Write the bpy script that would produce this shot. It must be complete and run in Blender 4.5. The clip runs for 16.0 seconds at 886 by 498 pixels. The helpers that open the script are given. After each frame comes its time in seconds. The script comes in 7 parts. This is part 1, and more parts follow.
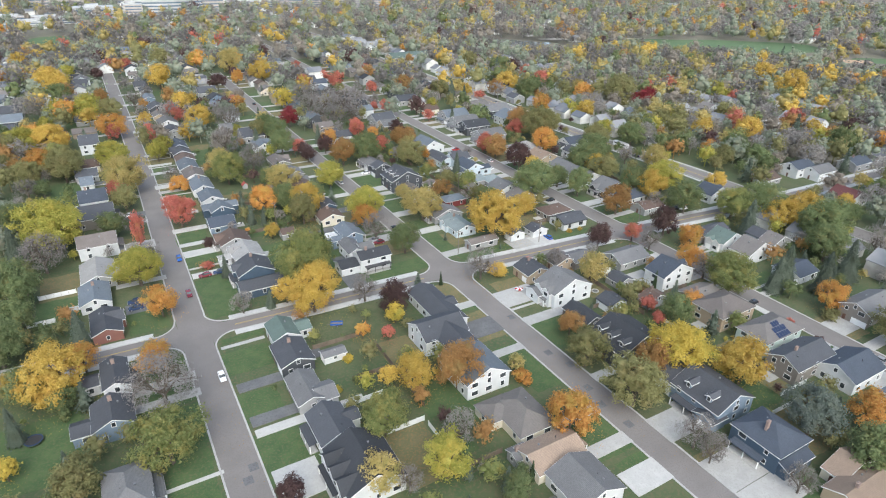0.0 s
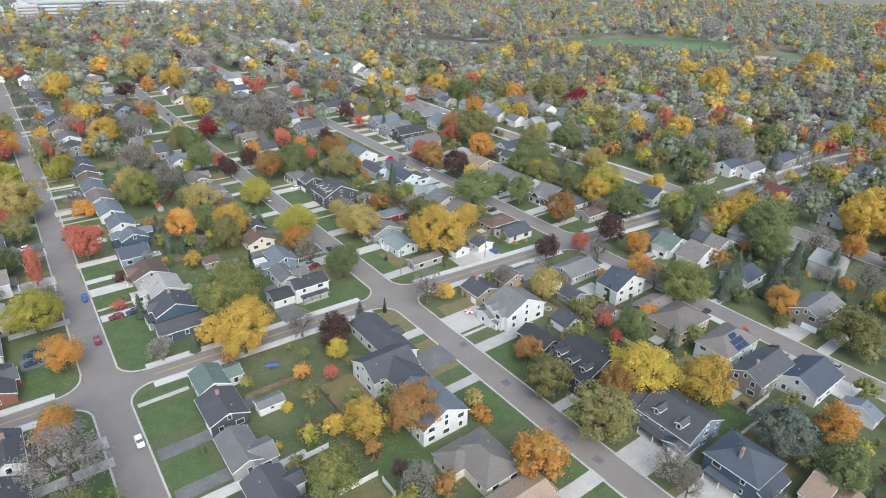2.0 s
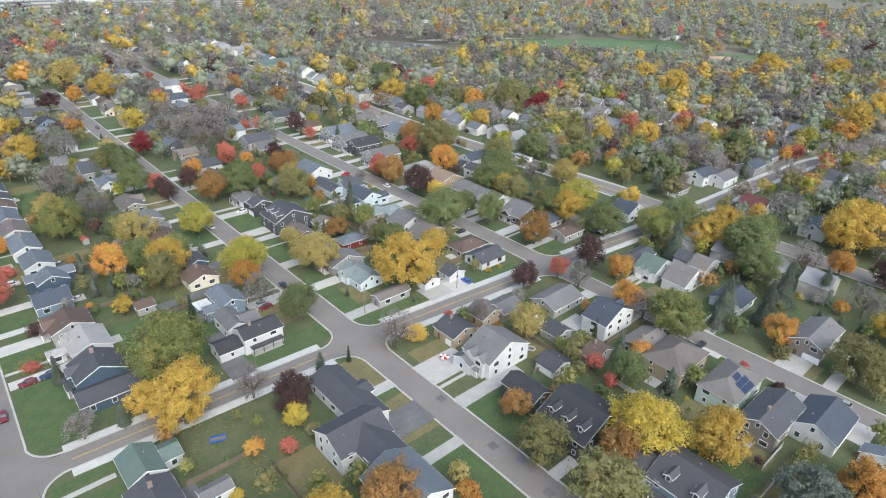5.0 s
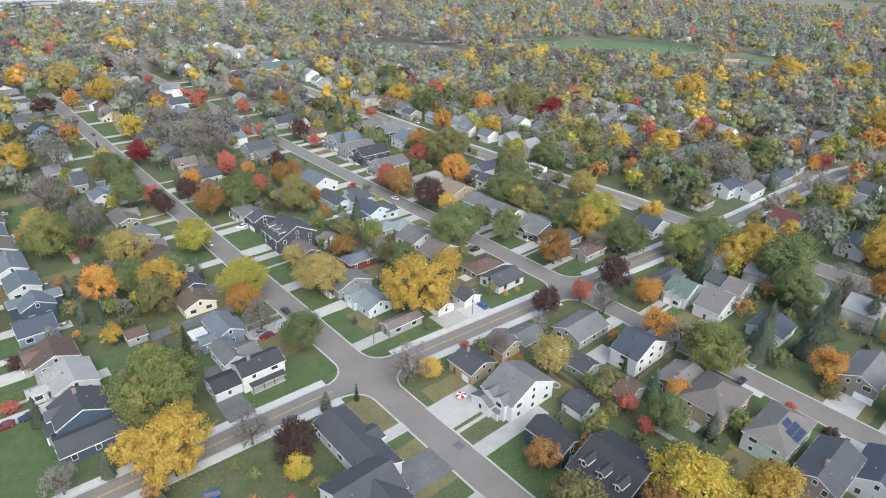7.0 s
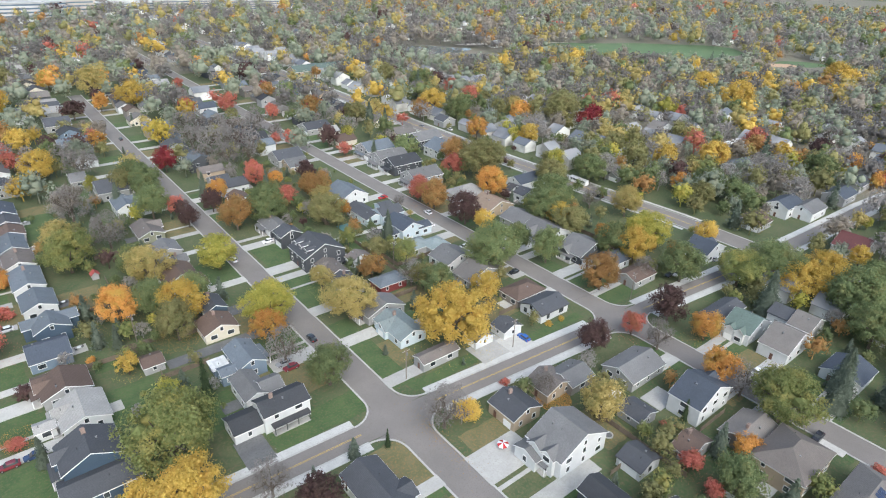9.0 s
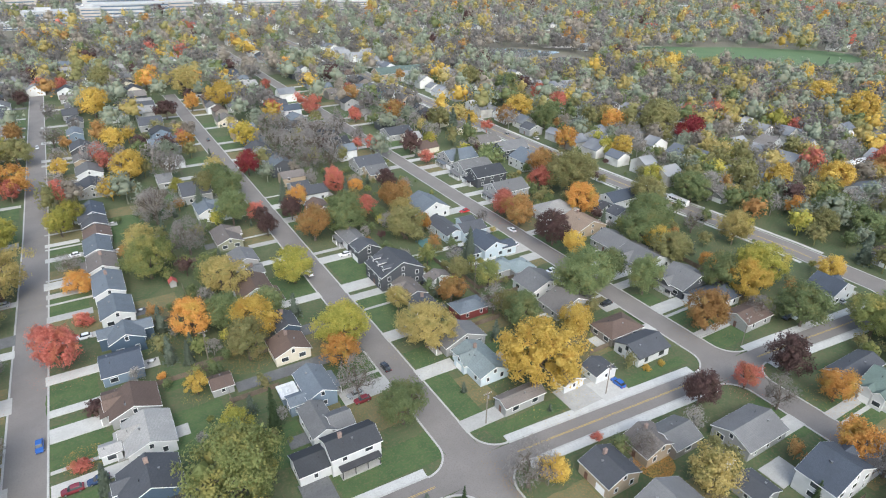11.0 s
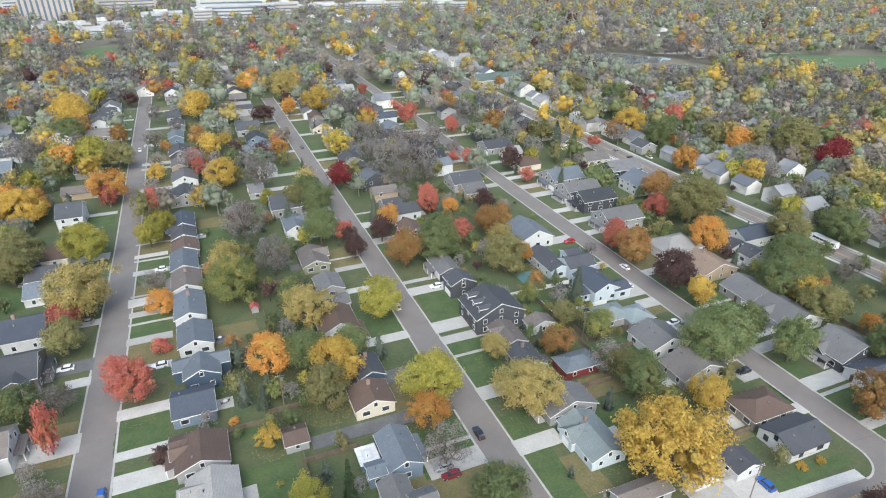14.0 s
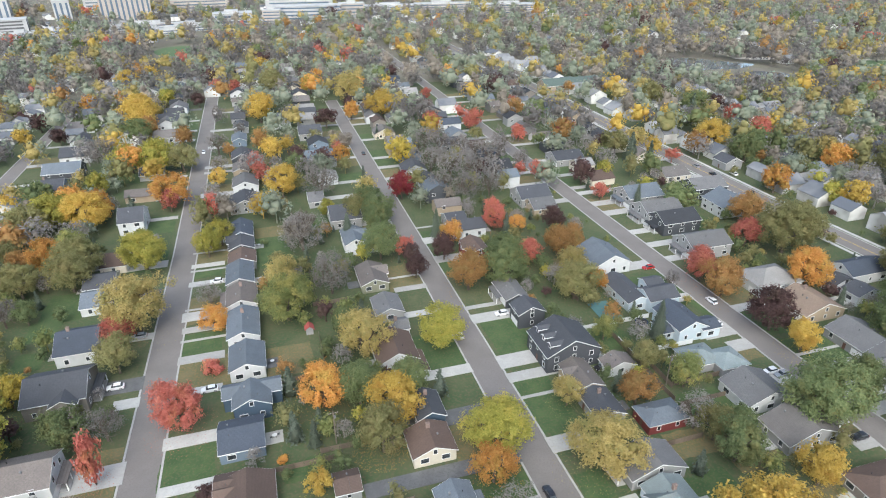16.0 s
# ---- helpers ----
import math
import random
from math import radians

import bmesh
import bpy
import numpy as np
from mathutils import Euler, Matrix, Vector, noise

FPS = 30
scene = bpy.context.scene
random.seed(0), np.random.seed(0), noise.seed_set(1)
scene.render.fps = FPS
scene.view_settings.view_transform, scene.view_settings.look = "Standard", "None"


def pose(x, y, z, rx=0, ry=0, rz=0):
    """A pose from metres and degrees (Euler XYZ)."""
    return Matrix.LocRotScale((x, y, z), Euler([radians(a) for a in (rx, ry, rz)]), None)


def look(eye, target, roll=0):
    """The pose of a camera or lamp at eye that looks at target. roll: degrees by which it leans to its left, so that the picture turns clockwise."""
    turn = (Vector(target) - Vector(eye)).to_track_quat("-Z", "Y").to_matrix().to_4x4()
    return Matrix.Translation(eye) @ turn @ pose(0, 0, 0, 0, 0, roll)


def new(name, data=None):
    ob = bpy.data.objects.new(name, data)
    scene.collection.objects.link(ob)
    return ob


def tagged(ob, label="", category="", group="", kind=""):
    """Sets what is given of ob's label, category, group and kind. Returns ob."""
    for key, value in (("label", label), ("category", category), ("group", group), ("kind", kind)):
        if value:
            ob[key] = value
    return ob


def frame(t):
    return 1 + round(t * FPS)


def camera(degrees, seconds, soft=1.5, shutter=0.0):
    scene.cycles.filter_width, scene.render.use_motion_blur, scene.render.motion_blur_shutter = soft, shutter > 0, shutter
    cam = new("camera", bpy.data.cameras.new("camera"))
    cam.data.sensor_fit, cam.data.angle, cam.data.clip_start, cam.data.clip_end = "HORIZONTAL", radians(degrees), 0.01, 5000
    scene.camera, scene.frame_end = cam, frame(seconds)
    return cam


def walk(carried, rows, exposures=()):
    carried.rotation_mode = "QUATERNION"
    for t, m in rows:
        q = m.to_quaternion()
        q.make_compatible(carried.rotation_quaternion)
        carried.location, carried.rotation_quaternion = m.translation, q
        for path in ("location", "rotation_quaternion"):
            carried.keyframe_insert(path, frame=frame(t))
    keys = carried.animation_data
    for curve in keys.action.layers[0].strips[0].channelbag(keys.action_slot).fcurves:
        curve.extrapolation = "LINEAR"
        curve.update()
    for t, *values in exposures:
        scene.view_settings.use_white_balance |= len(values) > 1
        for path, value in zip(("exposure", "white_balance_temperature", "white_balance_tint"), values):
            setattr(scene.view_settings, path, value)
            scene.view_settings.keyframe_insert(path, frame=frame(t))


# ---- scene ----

cam = camera(72.8, 16.0, soft=1.1)

PATH = [
    (0, (-21.43, -170.51, 109.58), (23.32, -93.40, 64.29), 0.77),
    (0.5, (-20.00, -166.27, 109.64), (25.97, -89.91, 64.29), 0.84),
    (1, (-18.46, -162.17, 109.70), (29.61, -87.11, 64.36), 0.97),
    (1.5, (-16.82, -158.18, 109.74), (34.19, -85.08, 64.41), 1.05),
    (2, (-15.08, -154.26, 109.76), (38.84, -83.27, 64.46), 1.17),
    (2.5, (-13.24, -150.40, 109.78), (43.00, -81.23, 64.49), 1.29),
    (3, (-11.32, -146.58, 109.79), (47.18, -79.30, 64.50), 1.46),
    (3.5, (-9.32, -142.78, 109.78), (50.28, -76.47, 64.50), 1.55),
    (4, (-7.26, -138.99, 109.77), (52.37, -72.74, 64.44), 1.54),
    (6.5, (3.42, -119.88, 109.61), (63.06, -53.68, 64.21), 1.59),
    (7, (5.52, -115.99, 109.56), (64.73, -49.42, 64.14), 1.56),
    (7.5, (7.58, -112.06, 109.50), (65.07, -44.04, 64.02), 1.44),
    (8, (9.60, -108.10, 109.45), (66.58, -39.66, 63.98), 1.38),
    (8.5, (11.54, -104.11, 109.39), (68.60, -35.71, 63.94), 1.47),
    (9, (13.42, -100.07, 109.33), (69.44, -30.82, 63.88), 1.44),
    (11.5, (21.55, -79.21, 109.05), (65.35, -1.76, 63.40), 0.57),
    (12, (22.90, -74.91, 109.00), (64.72, 3.63, 63.37), 0.44),
    (12.5, (24.14, -70.57, 108.95), (64.01, 8.98, 63.32), 0.32),
    (13, (25.27, -66.20, 108.91), (63.16, 14.31, 63.27), 0.18),
    (13.5, (26.28, -61.80, 108.88), (62.20, 19.60, 63.24), 0.10),
    (14, (27.17, -57.40, 108.85), (61.06, 24.87, 63.22), -0.05),
    (14.5, (27.91, -53.02, 108.83), (59.20, 30.27, 63.19), -0.17),
    (15, (28.49, -48.66, 108.82), (56.99, 35.61, 63.15), -0.32),
    (15.5, (28.88, -44.37, 108.82), (55.03, 40.67, 63.16), -0.43),
    (16, (29.06, -40.18, 108.82), (54.54, 45.08, 63.20), -0.44),]
walk(cam, [(t, look(eye, target, roll)) for t, eye, target, roll in PATH], [(0.0, 0.95, 5960, 4.5), (16.0, 0.95, 5960, 4.5)])


# ---- light: an overcast late-autumn day ----
world = bpy.data.worlds.new("overcast_sky")
scene.world = world
world.use_nodes = True
wn = world.node_tree.nodes
sky = wn.new("ShaderNodeTexSky")
sky.sky_type = "NISHITA"
sky.sun_disc = False
sky.sun_elevation = radians(38)
sky.sun_rotation = radians(200)
sky.air_density, sky.dust_density, sky.ozone_density = 1.0, 4.0, 1.0
pale = wn.new("ShaderNodeHueSaturation")
pale.inputs["Saturation"].default_value = 0.8
world.node_tree.links.new(sky.outputs["Color"], pale.inputs["Color"])
world.node_tree.links.new(pale.outputs["Color"], wn["Background"].inputs["Color"])
wn["Background"].inputs["Strength"].default_value = 0.15
sun_data = bpy.data.lights.new("sun", "SUN")
sun_data.energy, sun_data.angle, sun_data.color = 0.9, radians(50), (1.0, 0.97, 0.92)
sun = new("sun", sun_data)
sun.matrix_world = look((0, 0, 300), (0 + 60, 160, 0))


# ---- materials ----
def nodes_of(name):
    m = bpy.data.materials.new(name)
    m.use_nodes = True
    nt = m.node_tree
    return m, nt, nt.nodes, nt.nodes["Principled BSDF"]


def mix_colour(nt, fac, a, b):
    n = nt.nodes.new("ShaderNodeMix")
    n.data_type = "RGBA"
    for socket, v in ((n.inputs[0], fac), (n.inputs[6], a), (n.inputs[7], b)):
        if isinstance(v, bpy.types.NodeSocket):
            nt.links.new(v, socket)
        elif isinstance(v, (int, float)):
            socket.default_value = v
        else:
            socket.default_value = (*v, 1)
    return n.outputs[2]


def noise_out(nt, size, detail=4, rough=0.6, space="Generated"):
    """Noise whose blotches are about size metres, in world places."""
    geo = nt.nodes.new("ShaderNodeNewGeometry")
    n = nt.nodes.new("ShaderNodeTexNoise")
    n.inputs["Scale"].default_value = 1 / size
    n.inputs["Detail"].default_value = detail
    n.inputs["Roughness"].default_value = rough
    nt.links.new(geo.outputs["Position"], n.inputs["Vector"])
    return n.outputs["Fac"]


def ramp(nt, fac, lo, hi):
    n = nt.nodes.new("ShaderNodeMapRange")
    n.inputs[1].default_value, n.inputs[2].default_value = lo, hi
    nt.links.new(fac, n.inputs[0])
    return n.outputs[0]


def bump(nt, bsdf, height, strength, distance):
    n = nt.nodes.new("ShaderNodeBump")
    n.inputs["Strength"].default_value, n.inputs["Distance"].default_value = strength, distance
    nt.links.new(height, n.inputs["Height"])
    nt.links.new(n.outputs["Normal"], bsdf.inputs["Normal"])


def surface(name, a, b, c=None, big=6.0, small=0.6, rough=0.85, relief=0.3, depth=0.03, lo=0.35, hi=0.65, metal=0.0, each=0.0):
    """Two tones in large blotches, a third in fine grain, and relief."""
    m, nt, ns, p = nodes_of(name)
    col = mix_colour(nt, ramp(nt, noise_out(nt, big), lo, hi), a, b)
    fine = noise_out(nt, small)
    if c:
        col = mix_colour(nt, ramp(nt, fine, 0.48, 0.72), col, c)
    if each:
        info = ns.new("ShaderNodeObjectInfo")
        hsv = ns.new("ShaderNodeHueSaturation")
        nt.links.new(col, hsv.inputs["Color"])
        r = ns.new("ShaderNodeMapRange")
        r.inputs[3].default_value, r.inputs[4].default_value = 1 - each, 1 + each
        nt.links.new(info.outputs["Random"], r.inputs[0])
        nt.links.new(r.outputs[0], hsv.inputs["Value"])
        col = hsv.outputs["Color"]
    nt.links.new(col, p.inputs["Base Color"])
    p.inputs["Roughness"].default_value, p.inputs["Metallic"].default_value = rough, metal
    if relief:
        bump(nt, p, fine, relief, depth)
    return m


M_GROUND = surface("worn_autumn_grass", (0.052, 0.084, 0.033), (0.085, 0.1, 0.046), (0.125, 0.1, 0.056), 9, 0.8, 0.95, 0.6, 0.1)
M_ASPHALT = surface("grey_asphalt", (0.168, 0.152, 0.142), (0.2, 0.182, 0.17), (0.15, 0.136, 0.127), 9, 0.35, 0.9, 0.2, 0.01)
M_CONCRETE = surface("pale_concrete", (0.36, 0.35, 0.333), (0.42, 0.41, 0.39), (0.33, 0.32, 0.3), 3, 0.4, 0.85, 0.15, 0.01, each=0.14)


# ---- small mesh helpers ----
def mesh_of(name, verts, faces, mat=None, smooth=False):
    me = bpy.data.meshes.new(name)
    me.from_pydata([tuple(v) for v in verts], [], faces)
    if mat:
        me.materials.append(mat)
    if smooth:
        me.polygons.foreach_set("use_smooth", [True] * len(me.polygons))
    return me


def structure(name, label, verts, faces, mat, category):
    return tagged(new(name, mesh_of(name, verts, faces, mat)), label, category, kind="structure")


def ribbon(points, half, z, drop=0.3, flat=True):
    """A strip of road along points (x, y), with sides that go down by drop."""
    verts, faces = [], []
    n = len(points)
    for i, (x, y) in enumerate(points):
        ax, ay = points[max(i - 1, 0)]
        bx, by = points[min(i + 1, n - 1)]
        d = math.hypot(bx - ax, by - ay)
        nx, ny = (by - ay) / d, -(bx - ax) / d
        for o, h in ((-half, z - drop), (-half, z), (half, z), (half, z - drop)):
            verts.append((x + nx * o, y + ny * o, h))
    for i in range(n - 1):
        for k in range(3):
            a = 4 * i + k
            faces.append((a, a + 1, a + 5, a + 4))
    faces += [(0, 1, 2, 3), tuple(4 * n - 4 + k for k in (3, 2, 1, 0))]
    return verts, faces


# ---- ground and streets ----
BEND = [(-400, 14), (-10, 2.0), (60, -0.9), (94, -2.3), (142, -5.9), (190, -9.4), (222, -12.6), (280, -16.3), (340, -18.5), (385, -22.5), (430, -33), (700, -120)]


def bend(x):
    """The cross street's middle line, which swings south in the east."""
    return float(np.interp(x, [q[0] for q in BEND], [q[1] for q in BEND]))


def grid_ground():
    xs = [-2500, -900, -400, -200, 0, 200, 400, 700, 1200, 2200, 4900]
    ys = [-600, -200, 0, 200, 400, 700, 1200, 2200, 4500]
    verts = [(x, y, 0) for y in ys for x in xs]
    k = len(xs)
    faces = [(j * k + i, j * k + i + 1, j * k + k + i + 1, j * k + k + i) for j in range(len(ys) - 1) for i in range(k - 1)]
    return verts, faces


structure("ground", "worn autumn grass with brown patches and fallen leaves", *grid_ground(), M_GROUND, "ground")


# Leaf litter; its paler colour also offsets the shade between far trees.
M_LITTER_GROUND = surface("leaf_strewn_woodland_floor", (0.17, 0.15, 0.12), (0.125, 0.125, 0.085), (0.22, 0.185, 0.14), 22, 1.5, 0.95, 0.5, 0.08)
for x0, x1, y0, y1 in ((-1200, 1900, 470, 2600), (330, 1900, -300, 470), (-1200, -140, -100, 470)):
    nx, ny = max(1, int((x1 - x0) / 300)), max(1, int((y1 - y0) / 300))
    structure("woodland_floor", "leaf-strewn brown ground under the distant trees", [(x0 + (x1 - x0) * i / nx, y0 + (y1 - y0) * j / ny, 0.02) for j in range(ny + 1) for i in range(nx + 1)], [(j * (nx + 1) + i, j * (nx + 1) + i + 1, (j + 1) * (nx + 1) + i + 1, (j + 1) * (nx + 1) + i) for j in range(ny) for i in range(nx)], M_LITTER_GROUND, "ground")


def steps(a, b, n, f):
    return [f(a + (b - a) * i / n) for i in range(n + 1)]


STREETS = [
    ("road_west", -103.0, -200, 640, 3.8),
    ("road_left", -9.6, -200, 470, 4.3),
    ("road_middle", 80.0, -200, 430, 4.2),
    ("road_inner", 164.5, -200, 700, 4.2),
    ("road_east", 246.0, -200, 900, 5.5),
]


def drift(name, y):
    """How far a street lies off its straight line: the left one leans a little, the east one swings out."""
    if name == "road_east":
        return float(np.interp(y, (30, 80, 140), (6.5, 3.2, 0.4)))
    return 0.0 if name != "road_left" else -0.9 if y < 0 else -0.9 + 0.014 * y if y < 190 else 1.76


for name, x, y0, y1, half in STREETS:
    structure(name, "grey asphalt street with pale concrete kerbs", *ribbon([(x + drift(name, y), y) for y in (y0, 0, 30, 80, 140, 190, y1)], half, 0.05), M_ASPHALT, "road")
structure("road_cross", "newly paved asphalt street with yellow centre lines", *ribbon(steps(-400, 700, 110, lambda x: (x, bend(x))), 3.2, 0.055), M_ASPHALT, "road")


# ---- more materials ----
def leafy(name, dark, mid, light, turning=None):
    """Leaves: each clump its own tone, each tree a little different."""
    m, nt, ns, p = nodes_of(name)
    geo = ns.new("ShaderNodeNewGeometry")
    cr = ns.new("ShaderNodeValToRGB")
    e = cr.color_ramp.elements
    e[0].color, e[1].color = (*(0.35 * a + 0.65 * b for a, b in zip(dark, mid)), 1), (*(0.4 * a + 0.6 * b for a, b in zip(mid, light)), 1)
    e.new(0.5).color = (*mid, 1)
    nt.links.new(geo.outputs["Random Per Island"], cr.inputs[0])
    leaf = cr.outputs[0]
    if turning:
        # Parts of the crown that have turned more, or less, than the rest.
        leaf = mix_colour(nt, ramp(nt, noise_out(nt, 4.5, 3), 0.5, 0.68), leaf, turning)
    col = mix_colour(nt, ramp(nt, noise_out(nt, 1.6, 2), 0.55, 1.05), leaf, dark)
    info = ns.new("ShaderNodeObjectInfo")
    hsv = ns.new("ShaderNodeHueSaturation")
    r = ns.new("ShaderNodeMapRange")
    r.inputs[3].default_value, r.inputs[4].default_value = 0.8, 1.2
    nt.links.new(info.outputs["Random"], r.inputs[0])
    nt.links.new(r.outputs[0], hsv.inputs["Value"])
    nt.links.new(col, hsv.inputs["Color"])
    nt.links.new(hsv.outputs["Color"], p.inputs["Base Color"])
    p.inputs["Roughness"].default_value = 0.75
    p.inputs["Specular IOR Level"].default_value = 0.2
    tr = ns.new("ShaderNodeBsdfTranslucent")
    nt.links.new(hsv.outputs["Color"], tr.inputs["Color"])
    mx = ns.new("ShaderNodeMixShader")
    mx.inputs[0].default_value = 0.38
    nt.links.new(p.outputs[0], mx.inputs[1])
    nt.links.new(tr.outputs[0], mx.inputs[2])
    nt.links.new(mx.outputs[0], ns["Material Output"].inputs["Surface"])
    return m


LEAF = {
    "gold": ("golden-yellow", (0.28, 0.19, 0.042), (0.455, 0.32, 0.062), (0.56, 0.43, 0.105), (0.41, 0.25, 0.05)),
    "palegold": ("pale gold", (0.2, 0.16, 0.06), (0.36, 0.285, 0.1), (0.46, 0.38, 0.155), (0.27, 0.25, 0.09)),
    "yellow": ("bright yellow", (0.26, 0.19, 0.036), (0.43, 0.325, 0.05), (0.54, 0.43, 0.085), (0.32, 0.29, 0.055)),
    "lime": ("yellow-green", (0.14, 0.145, 0.034), (0.265, 0.255, 0.048), (0.4, 0.36, 0.08), (0.38, 0.31, 0.06)),
    "olive": ("olive and yellowing", (0.12, 0.125, 0.055), (0.19, 0.185, 0.075), (0.27, 0.25, 0.11), (0.235, 0.2, 0.085)),
    "green": ("dark green", (0.085, 0.115, 0.055), (0.14, 0.175, 0.075), (0.2, 0.23, 0.1), (0.18, 0.18, 0.07)),
    "orange": ("orange", (0.28, 0.12, 0.035), (0.48, 0.235, 0.055), (0.58, 0.35, 0.1), (0.44, 0.3, 0.07)),
    "rust": ("rusty brown", (0.17, 0.09, 0.038), (0.3, 0.165, 0.058), (0.38, 0.225, 0.08), (0.27, 0.19, 0.07)),
    "red": ("scarlet red", (0.26, 0.07, 0.055), (0.42, 0.13, 0.1), (0.52, 0.2, 0.15), (0.38, 0.16, 0.08)),
    "plumred": ("deep crimson", (0.09, 0.015, 0.02), (0.18, 0.025, 0.035), (0.26, 0.05, 0.05), (0.2, 0.05, 0.03)),
    "plum": ("purple-brown", (0.05, 0.033, 0.033), (0.085, 0.05, 0.048), (0.12, 0.07, 0.062), (0.09, 0.06, 0.05)),
    "spruce": ("blue-green needled", (0.062, 0.08, 0.06), (0.102, 0.125, 0.095), (0.155, 0.178, 0.14), (0.09, 0.11, 0.075)),
    "cone": ("dark green clipped", (0.022, 0.038, 0.018), (0.04, 0.062, 0.028), (0.065, 0.09, 0.04), (0.05, 0.07, 0.03)),
    # Pale greys of bare, greygreen and fawn partly carry distance haze in the colour.
    "bare": ("nearly bare grey-brown", (0.15, 0.138, 0.13), (0.205, 0.19, 0.18), (0.26, 0.243, 0.23), (0.215, 0.19, 0.17)),
    "greygreen": ("haze-pale grey-green", (0.14, 0.163, 0.12), (0.195, 0.222, 0.164), (0.255, 0.28, 0.215), (0.245, 0.235, 0.165)),
    "turning": ("green leaves turning yellow", (0.1, 0.12, 0.042), (0.17, 0.195, 0.066), (0.26, 0.265, 0.1), (0.32, 0.28, 0.085)),
    "pine": ("blue-grey needled", (0.075, 0.092, 0.078), (0.115, 0.135, 0.115), (0.165, 0.185, 0.16), (0.13, 0.145, 0.115)),
    "fawn": ("haze-pale fawn-brown", (0.18, 0.155, 0.13), (0.26, 0.225, 0.185), (0.335, 0.295, 0.24), (0.24, 0.215, 0.175)),
}


def haze_lifted(c):
    """Late-autumn leaf colours, slightly greyed and brightened to hold the lift of haze."""
    y = 0.3 * c[0] + 0.6 * c[1] + 0.1 * c[2]
    return tuple((v + (y - v) * 0.05) * 1.19 for v in c)


M_LEAF = {k: leafy(k + "_leaves", *[haze_lifted(c) for c in v[1:]]) for k, v in LEAF.items()}
M_BARK = surface("rough_bark", (0.09, 0.07, 0.055), (0.14, 0.115, 0.09), None, 1.0, 0.15, 0.95, 0.6, 0.03)

ROOF = {
    "charcoal": ("charcoal", (0.035, 0.037, 0.043)), "slate": ("slate-grey", (0.065, 0.068, 0.078)),
    "navy": ("dark blue-grey", (0.055, 0.066, 0.088)), "bluegrey": ("blue-grey", (0.13, 0.15, 0.175)),
    "grey": ("mid-grey", (0.14, 0.138, 0.14)), "ltgrey": ("light grey", (0.3, 0.29, 0.28)),
    "greybrown": ("grey-brown", (0.15, 0.13, 0.12)), "taupe": ("taupe", (0.165, 0.15, 0.14)),
    "brown": ("brown", (0.11, 0.075, 0.06)), "tan": ("tan", (0.27, 0.2, 0.15)), "teal": ("pale teal", (0.2, 0.235, 0.24)),
    "green": ("grey-green", (0.1, 0.135, 0.12)), "dkred": ("dark red", (0.12, 0.04, 0.04)), "white": ("white", (0.6, 0.6, 0.6)),
}


def shingles(name, c):
    m, nt, ns, p = nodes_of(name)
    k = lambda f: tuple(v * f for v in c)
    col = mix_colour(nt, ramp(nt, noise_out(nt, 3.5), 0.3, 0.7), k(0.86), k(1.14))
    col = mix_colour(nt, ramp(nt, noise_out(nt, 0.35, 2), 0.45, 0.75), col, k(0.72))
    geo = ns.new("ShaderNodeNewGeometry")
    w = ns.new("ShaderNodeTexWave")
    w.bands_direction = "Z"
    w.inputs["Scale"].default_value = 2.6
    w.inputs["Distortion"].default_value = 1.5
    nt.links.new(geo.outputs["Position"], w.inputs["Vector"])
    col = mix_colour(nt, ramp(nt, w.outputs["Fac"], 0.75, 1.0), col, k(0.75))
    info = ns.new("ShaderNodeObjectInfo")
    hsv = ns.new("ShaderNodeHueSaturation")
    r = ns.new("ShaderNodeMapRange")
    r.inputs[3].default_value, r.inputs[4].default_value = 0.85, 1.15
    nt.links.new(info.outputs["Random"], r.inputs[0])
    nt.links.new(r.outputs[0], hsv.inputs["Value"])
    nt.links.new(col, hsv.inputs["Color"])
    nt.links.new(hsv.outputs["Color"], p.inputs["Base Color"])
    p.inputs["Roughness"].default_value = 0.8
    bump(nt, p, w.outputs["Fac"], 0.4, 0.02)
    return m


M_ROOF = {k: shingles(k + "_shingles", v[1]) for k, v in ROOF.items()}
WALL = {
    "white": ("white", (0.57, 0.58, 0.585)), "cream": ("cream", (0.62, 0.57, 0.47)), "grey": ("grey", (0.3, 0.3, 0.3)),
    "charcoal": ("charcoal", (0.06, 0.065, 0.075)), "navy": ("navy blue", (0.05, 0.08, 0.12)), "blue": ("blue", (0.16, 0.21, 0.275)),
    "paleblue": ("pale blue", (0.5, 0.57, 0.62)), "taupe": ("taupe", (0.21, 0.19, 0.17)), "mint": ("pale mint", (0.45, 0.53, 0.5)),
    "brick": ("red brick", (0.2, 0.09, 0.07)), "tan": ("tan", (0.36, 0.29, 0.21)), "dkred": ("dark red", (0.17, 0.035, 0.035)),
    "olive": ("olive-green", (0.22, 0.22, 0.16)),
}


def siding(name, c):
    m, nt, ns, p = nodes_of(name)
    col = mix_colour(nt, ramp(nt, noise_out(nt, 2.5), 0.3, 0.7), tuple(v * 0.9 for v in c), tuple(min(v * 1.06, 0.85) for v in c))
    nt.links.new(col, p.inputs["Base Color"])
    p.inputs["Roughness"].default_value = 0.65
    geo = ns.new("ShaderNodeNewGeometry")
    w = ns.new("ShaderNodeTexWave")
    w.bands_direction, w.wave_profile = "Z", "SAW"
    w.inputs["Scale"].default_value = 1.6
    nt.links.new(geo.outputs["Position"], w.inputs["Vector"])
    bump(nt, p, w.outputs["Fac"], 0.5, 0.03)
    return m


